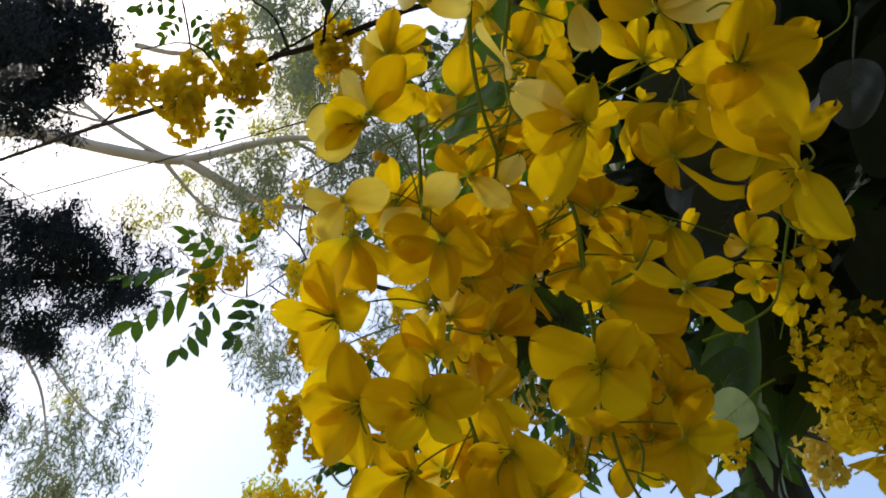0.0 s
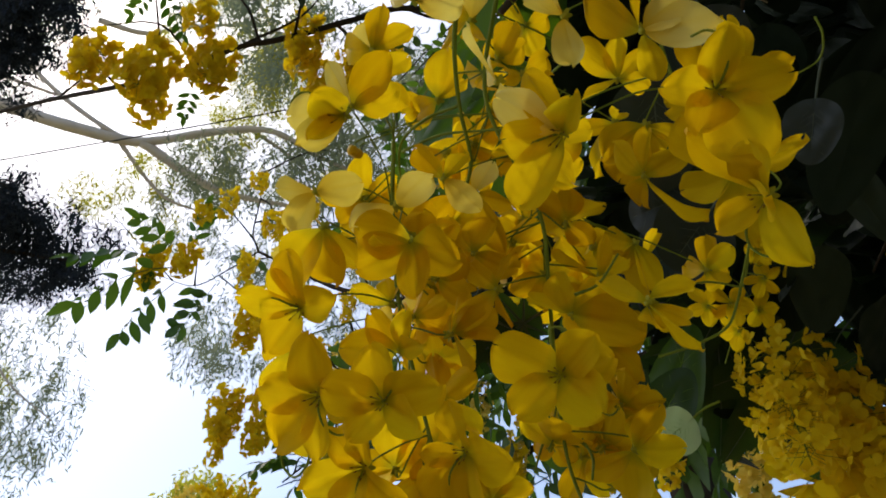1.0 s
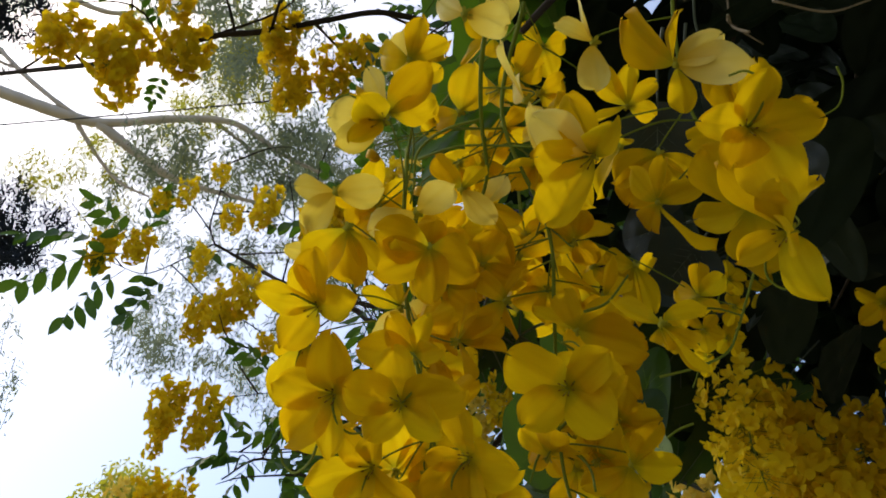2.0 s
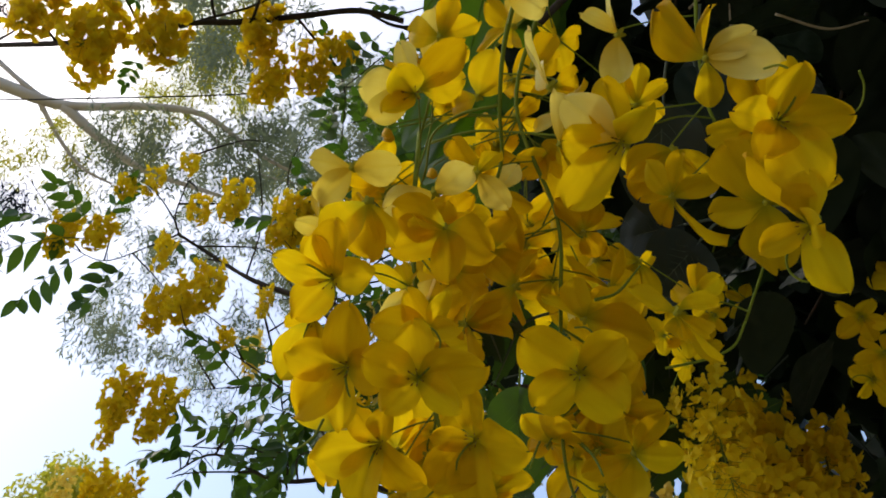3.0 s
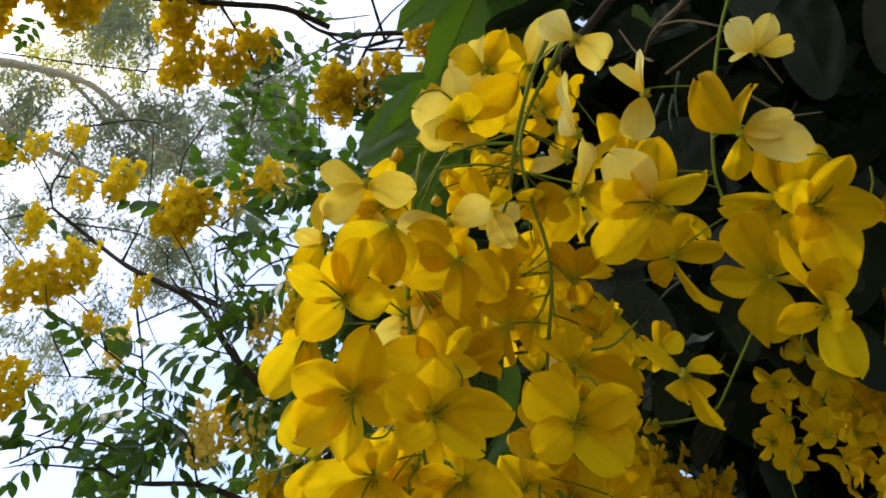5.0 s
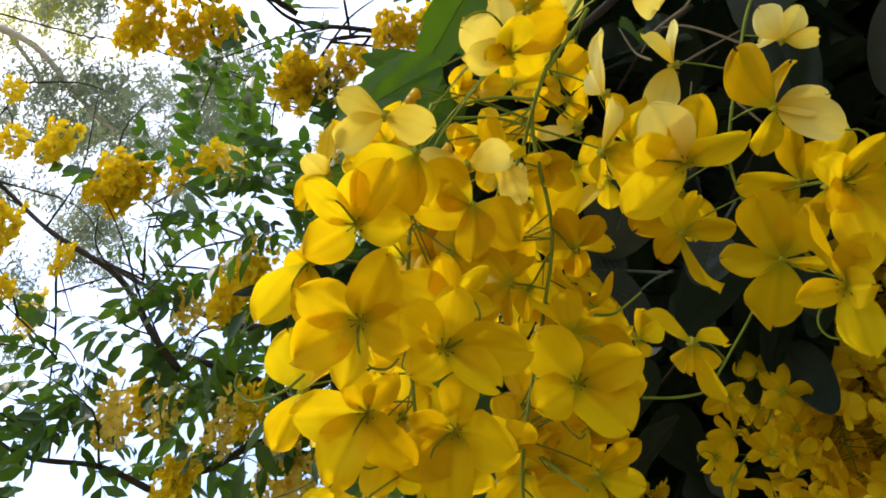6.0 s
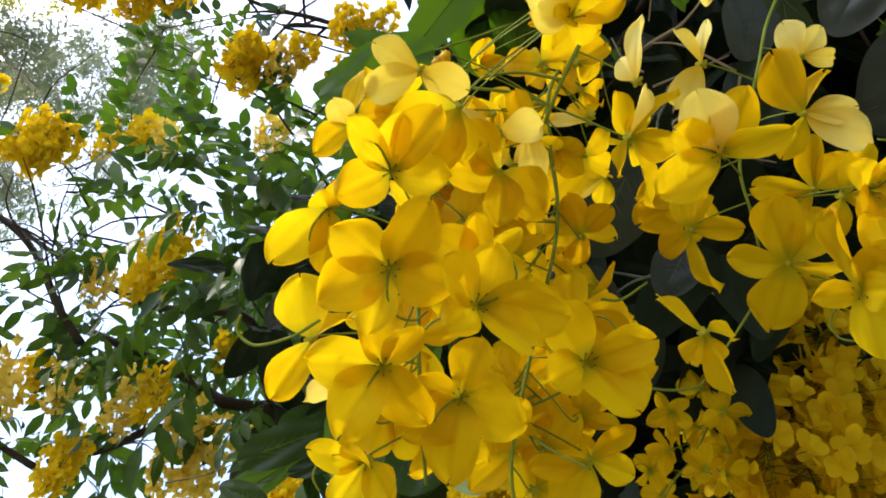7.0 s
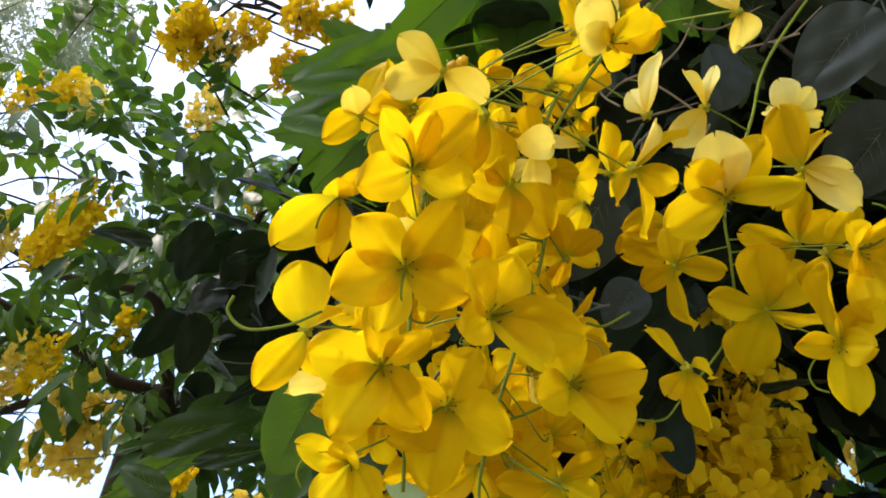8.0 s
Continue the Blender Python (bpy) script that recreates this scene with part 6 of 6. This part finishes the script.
dark_and_blocker_centres += [(1.19, -0.14, 2.53, 0.19), (1.1, -0.13, 2.54, 0.19), (1.02, -0.08, 2.79, 0.19), (0.79, -0.03, 2.66, 0.19), (0.76, -0.04, 2.77, 0.19), (0.58, -0.05, 2.77, 0.19), (0.44, -0.03, 2.9, 0.19), (0.4, -0.02, 3.14, 0.19), (1.26, -0.14, 1.99, 0.19), (1.6, -0.32, 2.22, 0.19), (1.26, -0.14, 2.24, 0.19), (1.09, -0.21, 2.34, 0.19), (1.14, -0.13, 2.54, 0.19), (1.07, -0.15, 2.57, 0.19)]
dark_and_blocker_centres += [(0.88, -0.15, 2.56, 0.19), (0.88, -0.14, 2.98, 0.19), (0.67, -0.12, 2.89, 0.19), (0.5, -0.07, 2.76, 0.19), (0.57, -0.11, 3.04, 0.19), (0.27, -0.04, 2.81, 0.19), (1.21, -0.32, 2.01, 0.19), (1.53, -0.41, 2.21, 0.19), (1.32, -0.4, 2.21, 0.19), (1.38, -0.34, 2.64, 0.19), (1.19, -0.23, 2.46, 0.19), (1.05, -0.3, 2.69, 0.19), (1.03, -0.31, 2.93, 0.19), (0.96, -0.25, 2.9, 0.19)]
dark_and_blocker_centres += [(0.6, -0.16, 2.75, 0.19), (0.59, -0.12, 2.81, 0.19), (0.58, -0.14, 3.03, 0.19), (0.34, -0.08, 2.81, 0.19), (1.62, -0.57, 2.06, 0.19), (1.18, -0.37, 2.15, 0.19), (1.29, -0.43, 2.36, 0.19), (1.06, -0.36, 2.36, 0.19), (1.04, -0.4, 2.46, 0.19), (1.13, -0.37, 2.66, 0.19), (0.99, -0.34, 2.8, 0.19), (0.74, -0.29, 2.74, 0.19), (0.78, -0.29, 3.1, 0.19), (0.65, -0.22, 3.08, 0.19)]
dark_and_blocker_centres += [(0.52, -0.17, 3.05, 0.19), (0.28, -0.09, 2.96, 0.19)]
leaf_cloud("crown", dark_tree, dark_and_blocker_centres, 42000, 0.15, DARK_BITS, 9, 0.5)
(limb(dark_tree, [(2.95, 0.5, -0.05), (2.9, 0.5, 1.6), (2.65, 0.5, 3.1), (1.6, 0.6, 3.7), (0.9, 0.5, 3.8)], 0.17, 0.04, DARK_BARK, "trunk"))
(limb(dark_tree, [(2.8, 0.5, 2.2), (2, 1.4, 2.9), (1.2, 1.5, 3.1)], 0.08, 0.03, DARK_BARK, "limb"))
(limb(dark_tree, [(2.65, 0.5, 3.1), (1.6, 0.2, 3.4), (0.9, -0.1, 3.4)], 0.08, 0.03, DARK_BARK, "limb"))
(limb(dark_tree, [(0.2, 0.1, 1.99), (0.28, 0.05, 2.15), (0.37, -0.06, 2.34), (0.9, 0.3, 2.9)], 0.002, 0.006, DARK_BARK, "twig"))
(limb(dark_tree, [(0.04, 0.19, 1.82), (0.1, 0.18, 1.95), (0.21, 0.14, 2.22), (0.7, 0.5, 3)], 0.002, 0.006, DARK_BARK, "twig"))
(limb(dark_tree, [(0.29, 0.34, 2.07), (0.29, 0.24, 2.12), (0.37, 0.15, 2.24)], 0.0022, 0.0014, DARK_BARK, "twig"))
(limb(dark_tree, [(0.54, 0.34, 2.04), (0.5, 0.32, 2.07), (0.46, 0.32, 2.1)], 0.0022, 0.0014, DARK_BARK, "twig"))
(limb(dark_tree, [(0.26, 0.08, 2.09), (0.29, 0.07, 2.07), (0.36, 0.07, 2.09)], 0.0022, 0.0014, DARK_BARK, "twig"))
(limb(dark_tree, [(0.21, 0.18, 2.07), (0.2, 0.23, 2.06), (0.22, 0.28, 2.08)], 0.0022, 0.0014, DARK_BARK, "twig"))
(limb(dark_tree, [(0.44, 0.37, 2.01), (0.5, 0.48, 2.03), (0.49, 0.53, 2)], 0.0022, 0.0014, DARK_BARK, "twig"))
(limb(dark_tree, [(0.44, 0.25, 2.17), (0.43, 0.3, 2.12), (0.43, 0.36, 2.07)], 0.0022, 0.0014, DARK_BARK, "twig"))
(limb(dark_tree, [(0.21, 0.21, 1.92), (0.21, 0.22, 1.95), (0.21, 0.21, 1.98)], 0.0011, 0.0006, DRY_TWIG, "dry_twig"))
(limb(dark_tree, [(0.21, 0.07, 2), (0.21, 0.09, 2.01), (0.21, 0.12, 2.03)], 0.0011, 0.0006, DRY_TWIG, "dry_twig"))
(limb(dark_tree, [(0.2, 0.21, 1.94), (0.21, 0.22, 1.95), (0.24, 0.23, 1.95)], 0.0011, 0.0006, DRY_TWIG, "dry_twig"))
(limb(dark_tree, [(0.22, 0.19, 1.93), (0.26, 0.19, 1.93), (0.29, 0.18, 1.94)], 0.0011, 0.0006, DRY_TWIG, "dry_twig"))
(limb(dark_tree, [(0.16, 0.21, 1.96), (0.16, 0.22, 1.99), (0.15, 0.22, 2.02)], 0.0011, 0.0006, DRY_TWIG, "dry_twig"))
(limb(dark_tree, [(0.21, 0.16, 1.96), (0.18, 0.18, 1.99), (0.17, 0.2, 2.01)], 0.0011, 0.0006, DRY_TWIG, "dry_twig"))
(limb(dark_tree, [(0.23, 0.09, 1.97), (0.25, 0.08, 1.99), (0.27, 0.05, 2.02)], 0.0011, 0.0006, DRY_TWIG, "dry_twig"))
(limb(dark_tree, [(0.2, 0.09, 1.99), (0.22, 0.07, 2.02), (0.23, 0.04, 2.05)], 0.0011, 0.0006, DRY_TWIG, "dry_twig"))
(limb(dark_tree, [(0.17, 0.21, 1.95), (0.2, 0.18, 1.98), (0.22, 0.16, 2)], 0.0011, 0.0006, DRY_TWIG, "dry_twig"))
(limb(dark_tree, [(0.13, 0.16, 2), (0.12, 0.19, 2.02), (0.12, 0.2, 2.05)], 0.0011, 0.0006, DRY_TWIG, "dry_twig"))
(limb(dark_tree, [(0.21, 0.16, 1.95), (0.23, 0.17, 1.96), (0.26, 0.18, 1.96)], 0.0011, 0.0006, DRY_TWIG, "dry_twig"))
(limb(dark_tree, [(0.16, 0.17, 1.98), (0.17, 0.15, 2.01), (0.17, 0.13, 2.04)], 0.0011, 0.0006, DRY_TWIG, "dry_twig"))
(limb(dark_tree, [(0.15, 0.14, 2), (0.18, 0.12, 2.02), (0.2, 0.08, 2.05)], 0.0011, 0.0006, DRY_TWIG, "dry_twig"))
(limb(dark_tree, [(0.13, 0.14, 2.02), (0.14, 0.17, 2.02), (0.16, 0.19, 2.02)], 0.0011, 0.0006, DRY_TWIG, "dry_twig"))
(limb(dark_tree, [(0.16, 0.17, 1.98), (0.16, 0.2, 1.99), (0.17, 0.22, 2)], 0.0011, 0.0006, DRY_TWIG, "dry_twig"))
(limb(dark_tree, [(0.12, 0.17, 2.01), (0.12, 0.18, 2.03), (0.11, 0.19, 2.05)], 0.0011, 0.0006, DRY_TWIG, "dry_twig"))

# a closer skirt of the dark tree's leaves, in the shade-toned copy
skirt = random.Random(12)
SKIRT = [lobed_leaf_mesh("leaf", 0.085 + 0.013 * i, 0.048 + 0.008 * i, 1, 0.05, 0.0, SHADE_TREE_LEAF, 90 + i) for i in range(4)]
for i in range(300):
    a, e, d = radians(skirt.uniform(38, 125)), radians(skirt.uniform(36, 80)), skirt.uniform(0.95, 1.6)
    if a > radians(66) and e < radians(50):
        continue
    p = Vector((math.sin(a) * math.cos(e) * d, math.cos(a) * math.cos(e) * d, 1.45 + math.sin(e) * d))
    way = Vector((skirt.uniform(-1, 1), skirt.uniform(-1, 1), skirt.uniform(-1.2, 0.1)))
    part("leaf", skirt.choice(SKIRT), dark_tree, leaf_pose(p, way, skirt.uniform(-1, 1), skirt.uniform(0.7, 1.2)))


# dark leaf clusters added to cast shade on the racemes; some back dark gaps
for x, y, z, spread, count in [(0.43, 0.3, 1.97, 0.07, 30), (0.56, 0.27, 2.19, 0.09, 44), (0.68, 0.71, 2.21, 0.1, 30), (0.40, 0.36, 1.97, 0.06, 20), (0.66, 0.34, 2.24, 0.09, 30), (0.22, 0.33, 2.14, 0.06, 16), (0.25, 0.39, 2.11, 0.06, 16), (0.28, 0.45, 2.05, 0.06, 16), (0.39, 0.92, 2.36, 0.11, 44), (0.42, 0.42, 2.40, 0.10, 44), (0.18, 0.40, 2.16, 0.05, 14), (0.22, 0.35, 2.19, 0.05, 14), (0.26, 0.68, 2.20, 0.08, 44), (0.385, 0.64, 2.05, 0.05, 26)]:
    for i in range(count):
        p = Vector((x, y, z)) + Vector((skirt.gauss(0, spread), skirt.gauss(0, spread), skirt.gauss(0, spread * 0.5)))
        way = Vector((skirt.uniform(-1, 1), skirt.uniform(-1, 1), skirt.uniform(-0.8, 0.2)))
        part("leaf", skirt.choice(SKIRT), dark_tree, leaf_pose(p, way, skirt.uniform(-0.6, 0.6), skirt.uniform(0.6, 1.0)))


# ---- the tall gum tree behind, and its neighbours ----
gum_tree = tagged(new("gum_tree"), "tall gum tree with smooth pale limbs and hanging foliage", "tree")
(limb(gum_tree, [(-13.5, 9.5, -0.1), (-13.2, 9.5, 5), (-9.42, 8.13, 12.47)], 0.3276, 0.195, PALE_BARK, "trunk"))
(limb(gum_tree, [(-9.42, 8.13, 12.47), (-7.21, 7.52, 11.79), (-6.18, 7.34, 11.39), (-5.28, 7.36, 11.09), (-4.22, 7.49, 10.95), (-3.69, 7.46, 10.98), (-2.89, 7.32, 11.12), (-2.01, 7.26, 11.17), (-1.22, 7.51, 10.92), (-0.51, 7.66, 10.76)], 0.1326, 0.0225, PALE_BARK, "limb"))
(limb(gum_tree, [(-3.96, 7.5, 10.94), (-3.34, 7.76, 10.68), (-2.72, 7.96, 10.47), (-1.93, 8.04, 10.39), (-1.13, 8.1, 10.33)], 0.0858, 0.0225, PALE_BARK, "limb"))
(limb(gum_tree, [(-6.05, 7, 12.16), (-5.28, 7.2, 11.53), (-4.57, 7.36, 11.08), (-4.13, 7.51, 10.94)], 0.039, 0.045, PALE_BARK, "limb"))
(limb(gum_tree, [(-4.31, 7.51, 10.94), (-3.87, 7.88, 10.56), (-3.52, 8.09, 10.35), (-3.08, 8.19, 10.25)], 0.039, 0.015, PALE_BARK, "branch"))
(limb(gum_tree, [(-9.42, 7.7, 12.89), (-7.44, 7.35, 12.52), (-6.1, 7.32, 11.98), (-5.46, 7.3, 11.71)], 0.0546, 0.0225, PALE_BARK, "branch"))
(limb(gum_tree, [(-5.14, 6.74, 13.12), (-4.37, 6.84, 13.01), (-3.61, 6.71, 13.15), (-2.46, 6.61, 13.24)], 0.0546, 0.0225, PALE_BARK, "branch"))
(limb(gum_tree, [(-1.62, 7.27, 12.6), (-1.81, 6.95, 12.95), (-2.26, 6.74, 13.27), (-2.66, 6.38, 13.72)], 0.0312, 0.0375, PALE_BARK, "branch"))
(limb(gum_tree, [(-2.62, 7.77, 11.94), (-2, 7.92, 11.6), (-1.26, 8.13, 11.18), (-0.18, 8, 10.93)], 0.039, 0.015, PALE_BARK, "branch"))
(limb(gum_tree, [(-5.99, 8.8, 8.24), (-5.73, 9.2, 7.84), (-5.63, 9.77, 7.27)], 0.0273, 0.015, PALE_BARK, "branch"))
(limb(gum_tree, [(-5.74, 8.77, 8.27), (-5.18, 9.34, 7.69), (-4.57, 9.69, 7.35)], 0.0234, 0.0112, PALE_BARK, "branch"))
(limb(gum_tree, [(-8.39, 9.6, 8.87), (-7.1, 9.02, 8.74), (-5.99, 8.8, 8.24), (-5.74, 8.77, 8.27)], 0.078, 0.03, PALE_BARK, "branch"))
(limb(gum_tree, [(-13.2, 9.5, 3), (-9.64, 10.21, 9.12), (-8.39, 9.6, 8.87)], 0.1248, 0.075, PALE_BARK, "limb"))


def hanging_cloud(name, parent, centres, per, mat, seed, long=0.12, wide=0.028, drop=0.45):
    """Sprays of narrow leaves that hang from thin twigs round some centres (x, y, z, radius), joined."""
    r = random.Random(seed)
    verts, faces = [], []
    for x, y, z, rad in centres:
        tufts = [Vector((x, y, z)) + Vector((r.gauss(0, 0.5), r.gauss(0, 0.5), r.gauss(0, 0.38) + 0.12)) * rad for _ in range(7)]
        for _ in range(max(3, int(per * rad * rad))):
            top = r.choice(tufts) + Vector((r.gauss(0, 0.2), r.gauss(0, 0.2), r.gauss(0, 0.13))) * rad
            fall = drop * r.uniform(0.5, 1.2)
            drift = Vector((r.uniform(-0.25, 0.25), r.uniform(-0.25, 0.25), -1)) * fall
            tube([top, top + drift * 0.5 + Vector((r.uniform(-0.05, 0.05), 0, 0)), top + drift], 0.006, 0.003, 3, 0, verts, faces)
            for q in range(r.randint(9, 16)):
                p = top + drift * r.random() + Vector((r.gauss(0, 0.06), r.gauss(0, 0.06), r.gauss(0, 0.05)))
                a, k = r.uniform(0, 6.28), long * r.uniform(0.6, 1.2)
                d = Vector((r.uniform(-1, 1), r.uniform(-1, 1), r.uniform(-1.3, 0.1))).normalized() * k
                s = Vector((math.cos(a), math.sin(a), 0)) * wide * 0.5
                b = len(verts)
                verts += [p, p + d * 0.4 - s, p + d * 0.4 + s, p + d]
                faces += [(b, b + 1, b + 2), (b + 1, b + 3, b + 2)]
    return tagged(part(name, sheet(name, verts, faces, mat, False), parent), kind="stuff")


gum_centres = [(-2.42, 5.92, 12.37, 1), (-1.76, 5.99, 11.02, 0.9), (-1.2, 5.8, 12.48, 0.9), (-2.8, 7.41, 10.46, 0.7), (-2.68, 7.73, 10.99, 0.6), (-1.64, 7.85, 11.29, 0.7), (-0.79, 7.53, 11.17, 0.8), (-2.69, 9.63, 9.09, 0.45), (-2.81, 9.4, 8.47, 0.4), (-2.54, 10.37, 9.2, 0.5), (-5.83, 9.76, 8.98, 0.6), (-5.2, 9.95, 8.79, 0.5), (-5.81, 10.13, 7.77, 0.7), (-4.91, 10.1, 7.36, 0.6)]
gum_centres += [(-6.47, 11.22, 7.52, 0.8), (-4.6, 9.95, 8.35, 0.35), (-5.84, 11.16, 7.58, 0.7), (-3.17, 8.26, 11.16, 0.7), (-2.05, 8.6, 11.71, 0.7), (-0.99, 7.46, 10.31, 0.7), (-2.95, 10.79, 9.71, 0.5), (-1.82, 10.22, 9.01, 0.6), (-0.71, 11.24, 9.39, 0.7), (-0.45, 9.23, 10.64, 0.7), (0.47, 6.66, 11.74, 0.8), (1.07, 7.11, 11.57, 0.7), (0.07, 8.04, 11.09, 0.6), (-0.43, 8.47, 12.27, 0.8)]
gum_centres += [(-0.55, 9.03, 10.69, 0.7), (0.08, 6.17, 11.39, 0.8), (-0.02, 9.87, 10.61, 0.6), (-0.89, 8.73, 12.59, 0.8), (-0.22, 8.07, 12.99, 0.8), (0.17, 7.12, 12.95, 0.8), (0.39, 9.1, 10.84, 0.5), (0.24, 8.41, 12.18, 0.6), (0.57, 7.95, 12.97, 0.5), (0.88, 8.87, 11.53, 0.4), (-7.16, 10.91, 8.69, 0.7), (-2.89, 5.36, 11.66, 0.7), (-7.14, 6.97, 12.62, 0.8), (-5.81, 6.31, 13.28, 0.7)]
gum_centres += [(-1.69, 9.99, 10.56, 0.5), (-0.73, 9.39, 9.17, 0.5), (-2.44, 9.79, 10.96, 0.5), (-3.14, 8.64, 10.97, 0.6), (-0.7, 7.37, 10.99, 0.6), (0.35, 6.73, 11.27, 0.7), (0.87, 7.07, 11.22, 0.5), (-3.69, 8.95, 10.85, 0.7), (-1.35, 8.46, 9.78, 0.6), (-2.46, 9.85, 10.08, 0.6), (-1.28, 7.55, 11, 0.6), (-2.36, 9, 11.24, 0.6), (-0.51, 9.34, 10.81, 0.5), (-1.4, 10.97, 9.58, 0.5)]
sun_toned_centres = [(-4.49, 8.37, 10.78, 0.5), (-3.85, 8.31, 10.84, 0.45), (-4.86, 8.37, 10.78, 0.35), (-2.37, 7.26, 11.88, 0.6), (-2, 6.55, 12.59, 0.7), (-3.1, 6.35, 12.79, 0.5), (-2.27, 7.46, 12.78, 0.6), (-2.54, 7.27, 13.03, 0.5), (-3.4, 8.39, 12.35, 0.3), (-5.98, 10.52, 8.64, 0.4), (-6.44, 11.63, 7.54, 0.5), (-3.3, 8.29, 13.3, 0.6), (-1.97, 7.83, 13.05, 0.5), (-0.93, 9.45, 12.57, 0.5)]
sun_toned_centres += [(-4.26, 8.75, 12.03, 0.4), (-3.17, 8.2, 12.21, 0.22), (-2.16, 7.41, 12.64, 0.35), (-2.17, 7.06, 12.95, 0.4), (-1.66, 7.81, 12.12, 0.35), (-2.33, 6.83, 13.21, 0.4), (-2.85, 8.63, 11.73, 0.3), (-2.74, 7.72, 11.42, 0.3), (-2, 6.35, 12.78, 0.5)]
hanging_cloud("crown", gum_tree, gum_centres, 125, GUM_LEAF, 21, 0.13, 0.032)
# tufts that look sunlit through their leaf colour
hanging_cloud("sunlit_foliage", gum_tree, sun_toned_centres, 180, GUM_SUN_TONED, 22)
needle_tree = tagged(new("needle_tree"), "dark feathery needle-leaved tree against the bright sky", "tree")
needle_centres = [(-4.5, 5.83, 7.67, 0.48), (-3.93, 5.96, 7.54, 0.48), (-3.5, 6.18, 7.31, 0.4), (-4.12, 6.27, 7.23, 0.64), (-4.69, 6.18, 7.32, 0.64), (-3.75, 6.4, 7.09, 0.4), (-4.5, 6.53, 6.96, 0.48), (-3.31, 6.36, 7.13, 0.24), (-5.06, 5.83, 7.67, 0.72), (-5.25, 6.53, 6.97, 0.72), (-4.49, 4.41, 9.09, 0.68), (-4.11, 4.67, 8.82, 0.56), (-4.67, 4.14, 9.35, 0.8), (-4.74, 4.85, 8.65, 0.56)]
needle_centres += [(-3.8, 4.5, 8.99, 0.44), (-3.92, 4.28, 9.22, 0.48), (-4.3, 4.1, 9.4, 0.56), (-5.36, 4.5, 9, 0.96), (-5.25, 7.15, 6.35, 0.64), (-3.43, 5.91, 7.58, 0.24)]
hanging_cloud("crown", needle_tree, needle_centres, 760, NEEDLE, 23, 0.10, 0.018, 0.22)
(limb(needle_tree, [(-8.2, 7.2, -0.1), (-8, 7.2, 3), (-6.49, 6.73, 7.49), (-6.28, 5.27, 9.65)], 0.2, 0.1, DARK_BARK, "trunk"))
(limb(needle_tree, [(-6.49, 6.73, 7.49), (-5.37, 6.51, 7.28), (-4.5, 6.22, 7.27), (-3.39, 6.19, 7.16)], 0.06, 0.015, DARK_BARK, "limb"))
(limb(needle_tree, [(-6.35, 5.83, 8.67), (-5.29, 4.79, 9.13), (-4.49, 4.5, 9), (-3.86, 4.41, 9.08)], 0.06, 0.015, DARK_BARK, "limb"))
distant_tree = tagged(new("distant_tree"), "distant sunlit tree with a rounded yellow-green top", "tree")
leaf_cloud("crown", distant_tree, [(-6.85, 28.06, 15.86, 1), (-5.75, 28.38, 15.54, 1.2), (-7.74, 28.84, 15.09, 1.2), (-6.85, 29.04, 16.25, 0.9), (-4.87, 29.31, 14.6, 1.5), (-6.64, 29.94, 13.99, 2)], 5000, 0.28, GUM_SUN_TONED, 24)
(limb(distant_tree, [(-6.42, 29.31, -0.1), (-6.42, 29.31, 7.3), (-6.42, 29.31, 14.61)], 0.35, 0.15, DARK_BARK, "trunk"))

cable_line = smooth_line([(-19.18, 8.46, 5.29), (-5.02, 5.96, 8.25), (-3.17, 5.61, 8.59), (-1.24, 5.23, 8.95), (-0.15, 5.08, 9.36), (8.22, 3.64, 11.08)], 8)
tagged(new("overhead_cable", sheet("overhead_cable", *tube(cable_line, 0.009, 0.009, 6), CABLE)), "thin black overhead cable across the sky", "cable")
